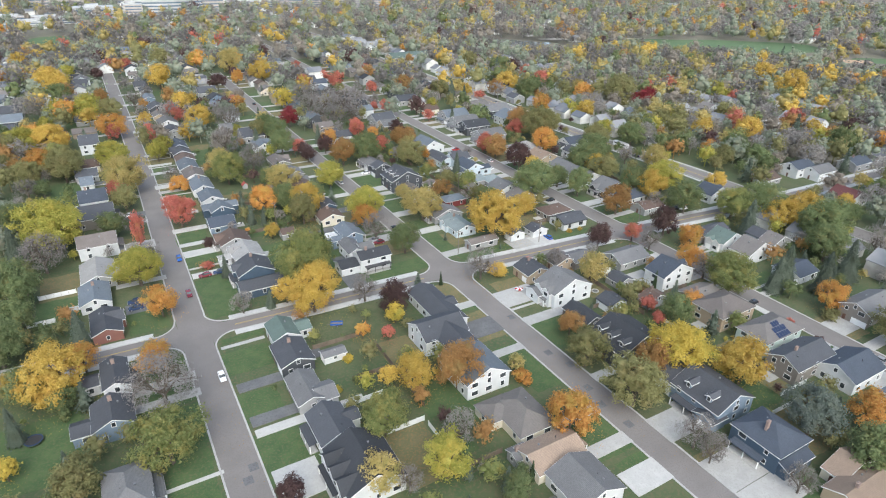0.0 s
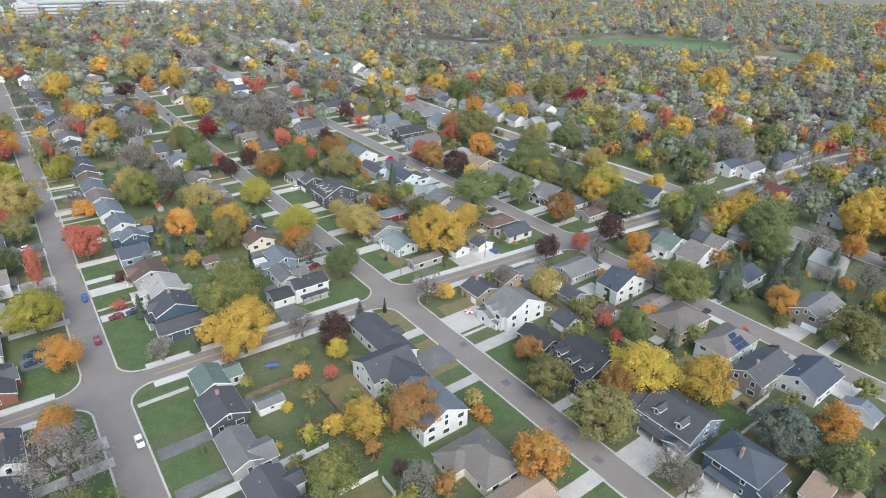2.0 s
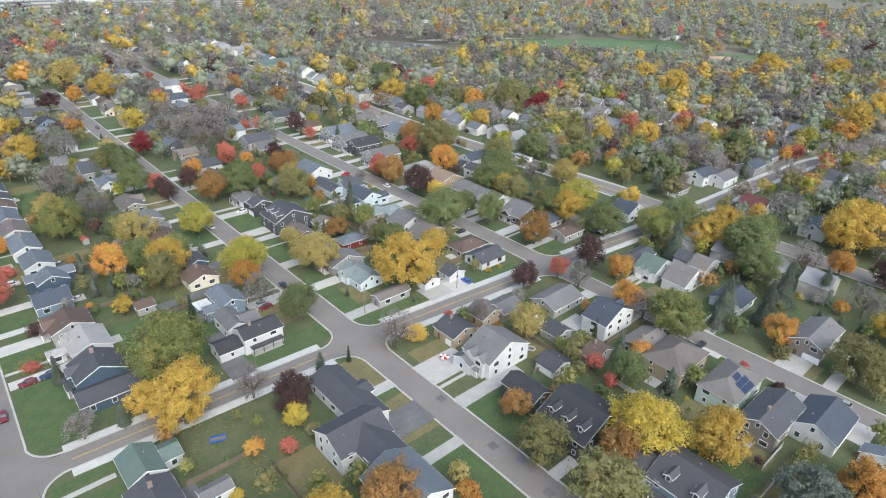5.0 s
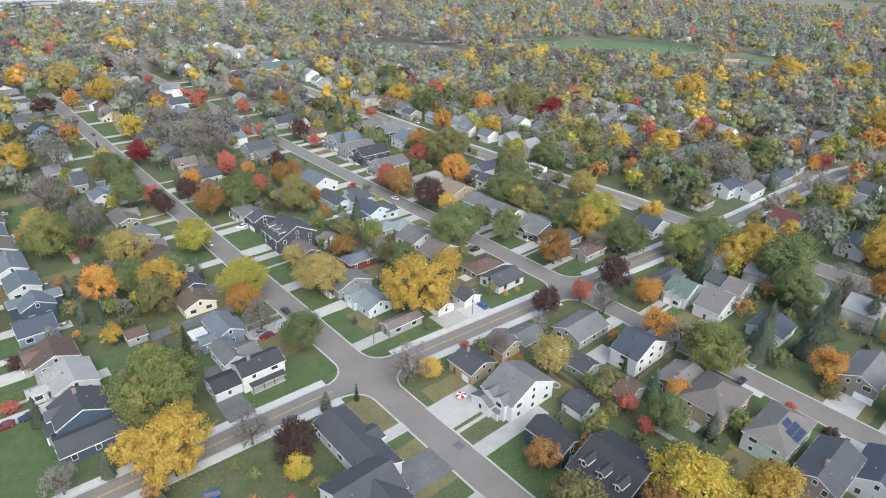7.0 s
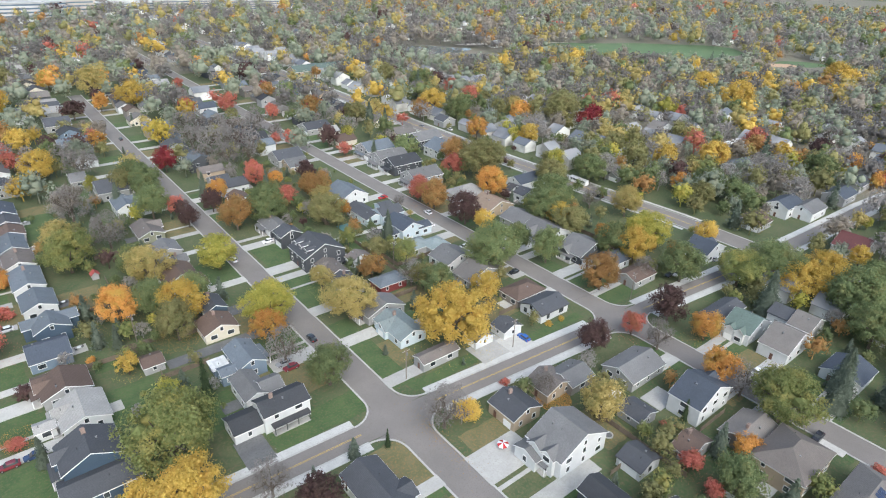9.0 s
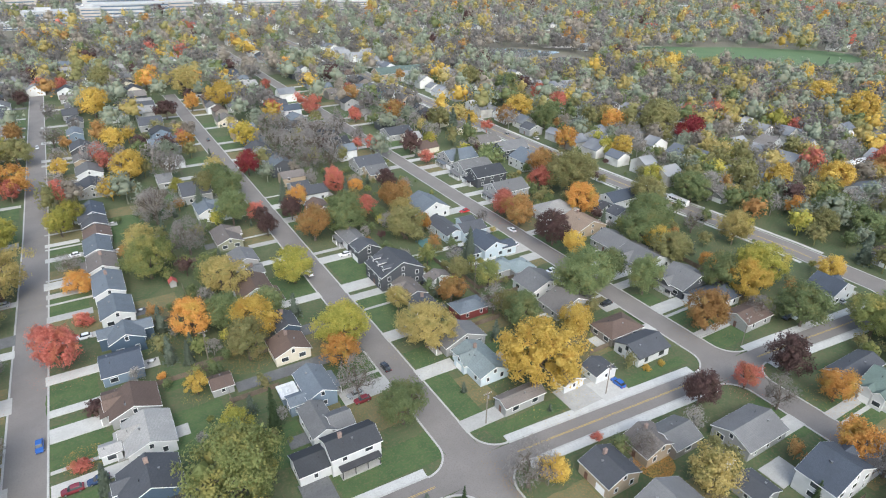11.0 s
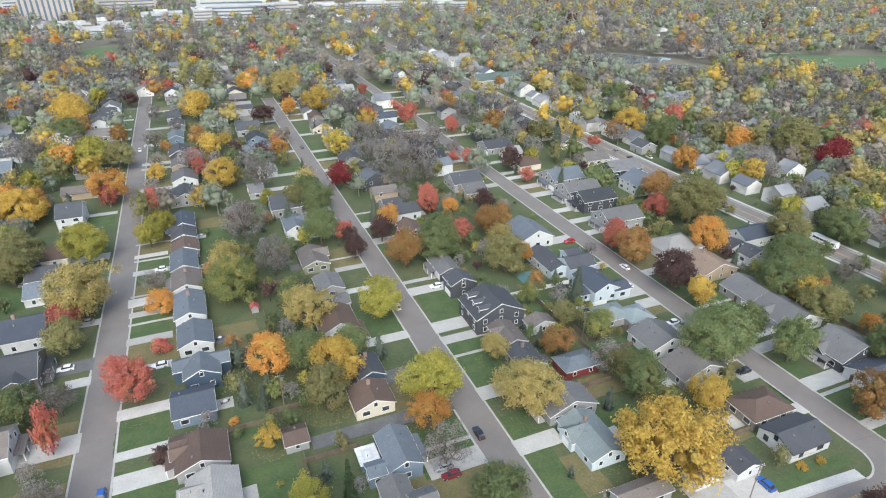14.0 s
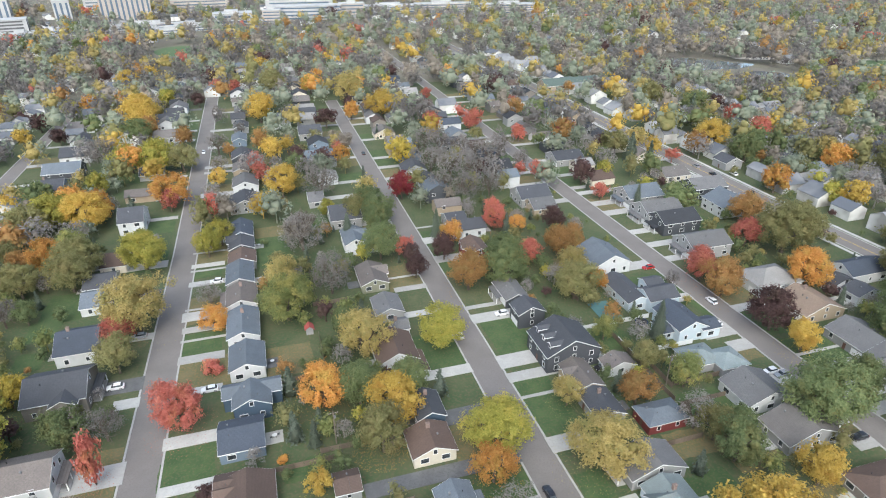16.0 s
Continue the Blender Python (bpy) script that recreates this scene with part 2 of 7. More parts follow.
M_WALL = {k: siding(k + "_siding", v[1]) for k, v in WALL.items()}
M_TRIM = surface("white_trim_paint", (0.74, 0.74, 0.74), (0.8, 0.8, 0.8), None, 2, 0.3, 0.5, 0.05, 0.005)
M_DARKTRIM = surface("dark_trim_paint", (0.04, 0.04, 0.045), (0.055, 0.055, 0.06), None, 2, 0.3, 0.5, 0.05, 0.005)
M_BRICK = surface("chimney_brick", (0.2, 0.14, 0.12), (0.27, 0.19, 0.16), (0.3, 0.27, 0.25), 0.6, 0.12, 0.9, 0.4, 0.02)
M_DOOR = surface("painted_door", (0.1, 0.05, 0.035), (0.14, 0.07, 0.05), None, 1, 0.2, 0.5, 0.1, 0.01)
M_LAWN = surface("mown_green_lawn", (0.043, 0.082, 0.027), (0.07, 0.108, 0.037), (0.105, 0.105, 0.05), 4, 0.6, 0.95, 0.5, 0.05)
M_DULL = surface("dull_green_lawn", (0.06, 0.085, 0.035), (0.095, 0.105, 0.05), (0.13, 0.11, 0.06), 4, 0.7, 0.95, 0.5, 0.05)
M_DRYLAWN = surface("dry_leaf_strewn_lawn", (0.105, 0.11, 0.05), (0.15, 0.13, 0.065), (0.22, 0.145, 0.06), 3.5, 0.6, 0.95, 0.5, 0.05)
M_TAR = surface("dark_asphalt_drive", (0.11, 0.11, 0.115), (0.15, 0.148, 0.15), (0.09, 0.09, 0.09), 4, 0.4, 0.9, 0.2, 0.01)
M_LITTER = {"gold": M_LEAF["gold"], "palegold": M_LEAF["palegold"], "orange": M_LEAF["orange"], "red": M_LEAF["red"], "rust": M_LEAF["rust"], "yellow": M_LEAF["yellow"]}


def glassy(name):
    m, nt, ns, p = nodes_of(name)
    # Base raised from near black, putting some reflected sky into the colour.
    col = mix_colour(nt, ramp(nt, noise_out(nt, 1.6, 1), 0.4, 0.6), (0.025, 0.03, 0.035), (0.07, 0.078, 0.085))
    nt.links.new(col, p.inputs["Base Color"])
    p.inputs["Roughness"].default_value = 0.06
    return m


M_GLASS = glassy("window_glass")


# ---- parts ----
def part(name, data, parent, label="", at=None):
    """One mesh object under a thing or under a part."""
    ob = new(name, data)
    ob.parent = parent
    if at is not None:
        ob.matrix_basis = at
    if label:
        ob["label"] = label
    return ob


def box_data(name, x0, x1, y0, y1, z0, z1, mat):
    v = [(x, y, z) for z in (z0, z1) for x, y in ((x0, y0), (x1, y0), (x1, y1), (x0, y1))]
    f = [(0, 3, 2, 1), (4, 5, 6, 7), (0, 1, 5, 4), (1, 2, 6, 5), (2, 3, 7, 6), (3, 0, 4, 7)]
    return mesh_of(name, v, f, mat)


def join_boxes(name, boxes, mat):
    v, f = [], []
    for x0, x1, y0, y1, z0, z1 in boxes:
        k = len(v)
        v += [(x, y, z) for z in (z0, z1) for x, y in ((x0, y0), (x1, y0), (x1, y1), (x0, y1))]
        f += [tuple(k + i for i in q) for q in ((0, 3, 2, 1), (4, 5, 6, 7), (0, 1, 5, 4), (1, 2, 6, 5), (2, 3, 7, 6), (3, 0, 4, 7))]
    return mesh_of(name, v, f, mat)


# ---- trees ----
ICO1 = bmesh.new()
bmesh.ops.create_icosphere(ICO1, subdivisions=1, radius=1)
ICO1_V = np.array([v.co[:] for v in ICO1.verts])
ICO1_F = np.array([[v.index for v in f.verts] for f in ICO1.faces])
ICO1.free()


def cards(rng, centres, normals, size, three=False, thin=0):
    """A bent leaf clump at each centre, turned about its normal by chance; thin: width over length, for twigs."""
    n = len(centres)
    nor = normals + rng.normal(0, 0.45, (n, 3))
    nor /= np.linalg.norm(nor, axis=1)[:, None]
    t = np.cross(nor, rng.normal(0, 1, (n, 3)))
    t /= np.linalg.norm(t, axis=1)[:, None] + 1e-9
    b = np.cross(nor, t)
    s = size * rng.uniform(0.6, 1.35, (n, 1))
    q = rng.uniform(0.45, 0.85, (n, 1)) * (thin or 1)
    s = s * (2.0 if thin else 1)
    if three:
        v = np.stack([centres - t * s, centres + t * s * 0.6 - b * s * q, centres + t * s * 0.5 + b * s * q + nor * s * 0.3], 1).reshape(-1, 3)
        return v, np.arange(3 * n).reshape(-1, 3)
    v = np.stack([centres - t * s, centres - b * s * q, centres + t * s + nor * s * 0.4, centres + b * s * q], 1).reshape(-1, 3)
    f = np.arange(4 * n).reshape(-1, 4)
    return v, f


def crown_shape(rng, kind, lobes=17):
    """Clumps (centre, radii) of a crown of radius 1 whose middle lies at z 0: unevenly spread over an egg, with a few notches."""
    lean = rng.normal(0, 0.07, 2)
    squash = rng.uniform(0.9, 1.12)
    notch = rng.normal(0, 1, (3, 3))
    notch /= np.linalg.norm(notch, axis=1)[:, None]
    arms = [(rng.uniform(0, 6.28), rng.uniform(-0.3, 0.6), rng.uniform(0.06, 0.16)) for _ in range(5)]
    out = []
    i = 0
    while len(out) < lobes and i < lobes * 3:
        u = 1 - 1.8 * ((i % lobes) + rng.uniform(0.1, 0.9)) / lobes
        a = i * 2.399963 + rng.normal(0, 0.25)
        i += 1
        flat = math.sqrt(max(0.0, 1 - u * u))
        d = np.array((math.cos(a) * flat, math.sin(a) * flat, u))
        if (notch @ d).max() > 0.95 and rng.random() < 0.8:
            continue
        reach = rng.uniform(0.5, 0.92) if i % 4 == 0 else rng.uniform(0.76, 0.95)
        for aa, uu, more in arms:
            if abs((a - aa + 3.14159) % 6.28318 - 3.14159) < 0.45 and abs(u - uu) < 0.4:
                reach += more
        r = rng.uniform(0.7, 1.25) * (0.95 / math.sqrt(lobes) + 0.05)
        c = d * (reach - r * 0.45)
        out.append(((c[0] * squash + lean[0] * u, c[1] / squash + lean[1] * u, c[2] * 0.95 - 0.03), (r, r, r * rng.uniform(0.75, 1.05))))
    return out


def needle_points(rng, n, hh):
    """Places and outward directions of needle sprays on the whorled boughs of a conifer of radius 1 and half height hh."""
    u = rng.uniform(0, 1, n) ** 1.35
    whorl = (u * 9.0) % 1.0
    bough = rng.integers(0, 9, n) * 0.698 + np.floor(u * 9) * 0.37 + rng.normal(0, 0.13, n)
    reach = ((1 - u) ** 0.8 * 0.97 + 0.04) * (1.0 - 0.32 * whorl) * (0.88 + 0.14 * np.sin(bough * 2.3 + np.floor(u * 9) * 1.7))
    r = reach * rng.uniform(0.12, 1.0, n) ** 0.55
    z = -hh * 0.86 + 1.86 * hh * u - 0.16 * r
    p = np.stack([np.cos(bough) * r, np.sin(bough) * r, z], 1)
    d = np.stack([np.cos(bough) * 0.7, np.sin(bough) * 0.7, np.full(n, 0.75)], 1)
    return p, d


def needle_core(hh, k=0.62):
    """A plain dark cone inside the boughs."""
    n = 8
    v = [(math.cos(6.2832 * i / n) * k, math.sin(6.2832 * i / n) * k, -hh * 0.84) for i in range(n)] + [(0, 0, hh * 0.9), (0, 0, -hh * 0.84)]
    return np.array(v), np.array([(i, (i + 1) % n, n) for i in range(n)] + [((i + 1) % n, i, n + 1) for i in range(n)])


def leaf_points(rng, lobes, total, spread):
    """Leaf places scattered softly about each clump, and the way each one faces."""
    area = np.array([r[0] ** 2 for _, r in lobes])
    which = rng.choice(len(lobes), total, p=area / area.sum())
    c = np.array([q[0] for q in lobes])[which]
    r = np.array([q[1] for q in lobes])[which]
    off = np.clip(rng.normal(0, spread, (total, 3)), -1.5, 1.5)
    p = c + off * r
    out = p / (np.linalg.norm(p, axis=1)[:, None] + 1e-6)
    d = out * 0.75 + off * 0.55 + np.array((0, 0, 0.35))
    return p, d / (np.linalg.norm(d, axis=1)[:, None] + 1e-6)


def lumpy(rng, lobes, k, base_v, base_f):
    vs, fs, n = [], [], 0
    for c, r in lobes:
        v = base_v * (1 + rng.normal(0, 0.09, (len(base_v), 1))) * np.array(r) * k + np.array(c)
        vs.append(v)
        fs.append(base_f + n)
        n += len(v)
    return np.concatenate(vs), np.concatenate(fs)


SIZES = {"small": (1100, 0.108), "medium": (4800, 0.052), "large": (8000, 0.043), "huge": (13500, 0.034)}
THIN = ("gold", "palegold", "orange", "yellow", "red")


def crown_mesh(kind, variant, size_class):
    rng = np.random.default_rng(hash_of(kind) + variant * 17)
    total, size = SIZES[size_class]
    if kind in ("spruce", "cone"):
        hh = 1.75 if kind == "spruce" else 2.7
        v0, f0 = needle_core(hh)
        p, d = needle_points(rng, int(total * 0.8), hh)
        size *= 1.0
    else:
        lobes = crown_shape(rng, kind, {"small": 26, "medium": 48, "large": 80, "huge": 110}[size_class])
        core = [((0, 0, -0.08), (0.52, 0.52, 0.54))] + [(tuple(0.72 * q for q in c), (0.26, 0.26, 0.24)) for c, _ in lobes[:: max(1, len(lobes) // 10)]]
        v0, f0 = lumpy(rng, core, 0.6 if kind in THIN else 0.82, ICO1_V, ICO1_F)
        if kind == "bare":
            total, size, v0, f0 = int(total * 0.34), size * 0.8, np.zeros((0, 3)), np.zeros((0, 3), int)
        p, d = leaf_points(rng, lobes, total, 0.62)
    v1, f1 = cards(rng, p, d, size, True, 0.22 if kind == "bare" else 0)
    me = bpy.data.meshes.new("crown")
    me.from_pydata(np.concatenate([v0, v1]).tolist(), [], f0.tolist() + (f1 + len(v0)).tolist())
    me.materials.append(M_LEAF[kind])
    return me


def hash_of(word):
    return sum(ord(c) * (i + 3) for i, c in enumerate(word))


def limb(rng, v, f, a, b, ra, rb):
    a, b = np.array(a, float), np.array(b, float)
    d = (b - a) / (np.linalg.norm(b - a) + 1e-9)
    t = np.cross(d, (0.3, 0.9, 0.2))
    t /= np.linalg.norm(t)
    s = np.cross(d, t)
    k = len(v)
    for p, r in ((a, ra), (b, rb)):
        for i in range(4):
            w = math.pi / 2 * i
            v.append(tuple(p + (t * math.cos(w) + s * math.sin(w)) * r))
    for i in range(4):
        f.append((k + i, k + (i + 1) % 4, k + 4 + (i + 1) % 4, k + 4 + i))


def grow(rng, v, f, a, d, length, r, depth):
    d = np.array(d, float)
    d /= np.linalg.norm(d)
    b = np.array(a) + d * length
    limb(rng, v, f, a, b, r, r * 0.62)
    if depth == 0:
        return
    for i in range(3 if depth > 1 else 4):
        n = d + rng.normal(0, 0.62, 3) + np.array((0, 0, 0.18))
        at = np.array(a) + d * length * rng.uniform(0.55, 1.0)
        grow(rng, v, f, at, n, length * rng.uniform(0.6, 0.78), r * 0.58, depth - 1)


def trunk_mesh(kind, variant):
    """Trunk and limbs for a crown of radius 1 whose middle stands 1.15 + trunk above the foot; the foot is z 0."""
    rng = np.random.default_rng(hash_of(kind) * 3 + variant)
    v, f = [], []
    if kind == "bare":
        limb(rng, v, f, (0, 0, 0), (0, 0, 0.6), 0.075, 0.06)
        for i in range(6):
            a = i * 1.05 + rng.uniform(0, 0.5)
            grow(rng, v, f, (0, 0, rng.uniform(0.4, 0.65)), (math.cos(a) * 0.75, math.sin(a) * 0.75, rng.uniform(0.6, 1.2)), 0.52, 0.042, 3)
    else:
        top = 1.3 if kind not in ("spruce", "cone") else 2.4
        limb(rng, v, f, (0, 0, 0), (0.02, 0.01, 0.5), 0.075, 0.06)
        limb(rng, v, f, (0.02, 0.01, 0.5), (0, 0, top), 0.06, 0.03)
        if top < 2:
            for i in range(6):
                a = i * 1.05
                grow(rng, v, f, (0, 0, rng.uniform(0.45, 0.8)), (math.cos(a) * 0.8, math.sin(a) * 0.8, rng.uniform(0.5, 1.1)), 0.55, 0.035, 1)
    return mesh_of("trunk", v, f, M_BARK)


CROWNS, TRUNKS = {}, {}
TREES = []
tree_rng = random.Random(5)


def tree(kind, x, y, r, low=False, tall=1.0):
    """A tree (or, low, a shrub) with a crown of radius r metres."""
    variant = tree_rng.randrange(3)
    far = math.hypot(x - 5, y + 100) > 330
    size_class = "small" if r < 3.2 or (far and r < 8) else "medium" if far else "medium" if r < 6.2 else "large" if r < 8 else "huge"
    key = (kind, variant, size_class)
    if key not in CROWNS:
        CROWNS[key], TRUNKS[key] = crown_mesh(*key), trunk_mesh(kind, variant)
    turn = tree_rng.uniform(0, 360)
    colour = LEAF[kind][0]
    if low:
        ob = new("shrub")
        tagged(ob, f"low rounded shrub with {colour} leaves in a garden", "shrub", "garden shrubs")
    elif kind in ("spruce", "cone"):
        ob = new("conifer")
        tagged(ob, f"tapering {colour} conifer standing in a yard", "conifer", "conifers in the yards")
    elif kind == "bare":
        ob = new("bare_tree")
        tagged(ob, "nearly bare grey-brown tree with fine spreading twigs", "tree", "bare trees")
    else:
        ob = new("tree")
        tagged(ob, f"broad leafy tree with {colour} autumn foliage", "tree", f"{kind} trees")
    ob.matrix_basis = pose(x, y, 0, 0, 0, turn)
    f = tree_rng.uniform(0.92, 1.1)
    if low:
        zc, hz = r * 0.62, r * 0.8
    elif kind == "spruce":
        hz = r if r < 4.5 else r * 0.8
        zc = hz * 1.55 + 0.4
    elif kind == "cone":
        zc, hz = r * 2.45, r
    else:
        wide = 0.92 if r > 7 else 1.06
        zc, hz = r * wide * f + 1.3, r * wide * f
    if tall > 1:
        hz = hz * tall
        zc = hz + 0.4
    part("crown", CROWNS[key], ob, at=Matrix.LocRotScale((0, 0, zc), None, (r, r, hz)))
    if kind == "bare":
        part("trunk", TRUNKS[key], ob, at=Matrix.Diagonal((r, r, r * 1.1 + 0.3, 1)))
    else:
        part("trunk", TRUNKS[key], ob, at=Matrix.Diagonal((r, r, (zc / 1.15) if not low else r * 0.5, 1)))
    TREES.append((kind, x, y, r, low))
    return ob


# ---- houses ----
def window_data(w, h, trim):
    """Frame and pane of a window w by h that looks to -y, its middle at the origin."""
    t = 0.1
    o, i = (w / 2 + t, h / 2 + t), (w / 2, h / 2)
    v = [(sx * q[0], y, sz * q[1]) for y in (-0.09, 0.02) for q in (o, i) for sx, sz in ((-1, -1), (1, -1), (1, 1), (-1, 1))]
    f = []
    for k in range(4):
        n = (k + 1) % 4
        f += [(k, n, 4 + n, 4 + k), (k, 8 + k, 8 + n, n), (4 + k, 4 + n, 12 + n, 12 + k)]
    frame_me = mesh_of("window_frame", v, f, trim)
    return frame_me, box_data("pane", -w / 2, w / 2, -0.035, 0.01, -h / 2, h / 2, M_GLASS)


WINDOWS = {(s, d): window_data(w, h, M_DARKTRIM if d else M_TRIM) for s, (w, h) in {"s": (0.9, 1.25), "w": (1.9, 1.35), "t": (1.1, 1.5)}.items() for d in (0, 1)}


def garage_data(w, mat):
    """A sectional door: four leaves with grooves between them, in one sheet."""
    prof = [(0.02, 0.02), (-0.04, 0.02)]
    for i in range(4):
        z = 0.02 + i * 0.53
        prof += [(-0.075, z + 0.05), (-0.075, z + 0.48), (-0.04, z + 0.53)]
    prof += [(0.02, 2.14)]
    k = len(prof)
    v = [(x, y, z) for x in (-w / 2, w / 2) for y, z in prof]
    f = [(i, (i + 1) % k, k + (i + 1) % k, k + i) for i in range(k)] + [tuple(range(k - 1, -1, -1)), tuple(range(k, 2 * k))]
    return mesh_of("garage_door", v, f, mat)


M_GARAGE = {"white": M_TRIM, "dark": M_DARKTRIM}
GARAGES = {(w, c): garage_data(w, m) for w in (2.6, 4.8) for c, m in M_GARAGE.items()}
DOOR = box_data("door", -0.48, 0.48, -0.06, 0.02, 0.05, 2.1, M_DOOR)
CHIMNEY = join_boxes("chimney", [(-0.45, 0.45, -0.3, 0.3, -2.2, 1.2), (-0.52, 0.52, -0.37, 0.37, 1.2, 1.32), (-0.2, 0.2, -0.15, 0.15, 1.32, 1.55)], M_BRICK)
M_VENT = surface("grey_vent_metal", (0.22, 0.22, 0.225), (0.3, 0.3, 0.305), None, 0.5, 0.1, 0.5, 0.05, 0.005, metal=0.5)
VENT = join_boxes("roof_vent", [(-0.17, 0.17, -0.17, 0.17, -0.3, 0.3), (-0.22, 0.22, -0.22, 0.22, 0.3, 0.36)], M_VENT)
PIPE = join_boxes("vent_pipe", [(-0.06, 0.06, -0.06, 0.06, -0.3, 0.55)], M_DARKTRIM)


def gable(ridge, x0, x1, y0, y1, z, pitch, mat, wallmat, dark):
    """Walls with gable ends, roof slab and eave boards of one wing, about its own middle."""
    cx, cy = (x0 + x1) / 2, (y0 + y1) / 2
    a, b = (x1 - x0) / 2, (y1 - y0) / 2
    turn = ridge == "x"
    if turn:
        a, b = b, a
    # Here the ridge runs along the second axis: half span a, half length b, eaves out by o.
    o, t = 0.4, 0.16
    rise = a * pitch

    def place(p):
        x, y, h = p
        return (-y + cx, x + cy, h) if turn else (x + cx, y + cy, h)

    wa, wb = a - o, b - o * 0.7
    zw = z + (a - wa) * pitch
    wv = [(-wa, -wb, 0), (wa, -wb, 0), (wa, wb, 0), (-wa, wb, 0), (-wa, -wb, zw), (wa, -wb, zw), (wa, wb, zw), (-wa, wb, zw), (0, -wb, z + rise), (0, wb, z + rise)]
    wf = [(0, 1, 5, 8, 4), (1, 2, 6, 5), (2, 3, 7, 9, 6), (3, 0, 4, 7), (4, 8, 9, 7), (5, 6, 9, 8), (3, 2, 1, 0)]
    n = 6
    rv, rf = [], []
    for y in (-b, b):
        rv += [(-a, y, z), (0, y, z + rise), (a, y, z), (a, y, z + t), (0, y, z + rise + t), (-a, y, z + t)]
    rf = [(0, 1, 4, 5), (1, 2, 3, 4), (11, 10, 7, 6), (10, 9, 8, 7), (5, 4, 10, 11), (4, 3, 9, 10), (1, 0, 6, 7), (2, 1, 7, 8), (0, 5, 11, 6), (3, 2, 8, 9)]
    loop = [(-a, -b, z), (0, -b, z + rise), (a, -b, z), (a, b, z), (0, b, z + rise), (-a, b, z)]
    fv, ff = [], []
    for k, (x, y, h) in enumerate(loop):
        out = (x * (1 + 0.04 / a), y * (1 + 0.04 / b))
        inn = (x * (1 - 0.06 / a), y * (1 - 0.06 / b))
        fv += [(*out, h - 0.1), (*out, h + t - 0.03), (*inn, h + t - 0.03), (*inn, h - 0.1)]
    for k in range(6):
        n = (k + 1) % 6
        ff += [(4 * k + i, 4 * k + (i + 1) % 4, 4 * n + (i + 1) % 4, 4 * n + i) for i in range(4)]
    return ([place(p) for p in wv], wf), ([place(p) for p in rv], rf), ([place(p) for p in fv], ff), rise


def hipped(x0, x1, y0, y1, z, pitch):
    cx, cy, a, b = (x0 + x1) / 2, (y0 + y1) / 2, (x1 - x0) / 2, (y1 - y0) / 2
    s = min(a, b)
    rise, t = s * pitch, 0.16
    r = [(-(a - s), -(b - s)), ((a - s), (b - s))]
    o = 0.4
    wv = [(x, y, h) for h in (0, z + 0.05) for x, y in ((-a + o, -b + o), (a - o, -b + o), (a - o, b - o), (-a + o, b - o))]
    wf = [(0, 1, 5, 4), (1, 2, 6, 5), (2, 3, 7, 6), (3, 0, 4, 7), (4, 5, 6, 7), (3, 2, 1, 0)]
    rv = [(x, y, h) for h in (z, z + t) for x, y in ((-a, -b), (a, -b), (a, b), (-a, b))] + [(r[0][0], r[0][1], z + rise + t), (r[1][0], r[1][1], z + rise + t)]
    if a >= b:
        rf = [(4, 5, 9, 8), (5, 6, 9), (6, 7, 8, 9), (7, 4, 8)]
    else:
        rf = [(4, 5, 8), (5, 6, 9, 8), (6, 7, 9), (7, 4, 8, 9)]
    rf += [(3, 2, 1, 0), (0, 1, 5, 4), (1, 2, 6, 5), (2, 3, 7, 6), (3, 0, 4, 7)]
    put = lambda ps: [(x + cx, y + cy, h) for x, y, h in ps]
    fv = [(x * (1 + 0.03 / a), y * (1 + 0.03 / b), h) for h in (z - 0.08, z + t - 0.03) for x, y in ((-a, -b), (a, -b), (a, b), (-a, b))]
    ff = [(0, 1, 5, 4), (1, 2, 6, 5), (2, 3, 7, 6), (3, 0, 4, 7)]
    return (put(wv), wf), (put(rv), rf), (put(fv), ff), rise


PORCH_POST = join_boxes("porch_post", [(-0.1, 0.1, -0.1, 0.1, 0, 2.28)], M_TRIM)
HOUSES, MAIN_WINGS = [], []
house_rng = random.Random(11)


def house(roof, wall, wings, garage=0, chimney=False, plain=False, dormers=0, street=0.0, gables=0, porch=False):
    """A house of wings (x0, x1, y0, y1, eave height, ridge axis: x, y, h for hipped, f for flat). garage: door width, towards the street's side."""
    x0, x1, y0, y1, z, ridge = wings[0]
    if gables and ridge == "y":
        # A gabled bay towards the street.
        mid = (x0 + x1) / 2
        for k in range(gables):
            u = y0 + (y1 - y0) * ((k + 1) / (gables + 1) + (0.14 if gables == 1 else 0))
            w_ = min(3.0, (y1 - y0) * 0.2)
            wings = wings + [((x0 - 1.0, mid, u - w_, u + w_, z - 0.05, "x") if street < mid else (mid, x1 + 1.0, u - w_, u + w_, z - 0.05, "x"))]
    cx, cy = (x0 + x1) / 2, (y0 + y1) / 2
    storeys = "two-storey" if z > 4.6 else "one-and-a-half-storey" if z > 3.6 else "single-storey"
    small = (x1 - x0) * (y1 - y0) < 62 and len(wings) == 1
    top = new("garage" if small else "house")
    top.matrix_basis = pose(cx, cy, 0)
    if small:
        tagged(top, f"small {WALL[wall][0]} outbuilding with a {ROOF[roof][0]} shingle roof", "garage", "garages and sheds")
    else:
        tagged(top, f"{storeys} {WALL[wall][0]} house with a {ROOF[roof][0]} shingle roof", "house", "houses along the streets")
    dark = wall in ("white",) and roof in ("charcoal", "slate") and house_rng.random() < 0.5
    trim = M_DARKTRIM if wall == "white" and dark else M_TRIM
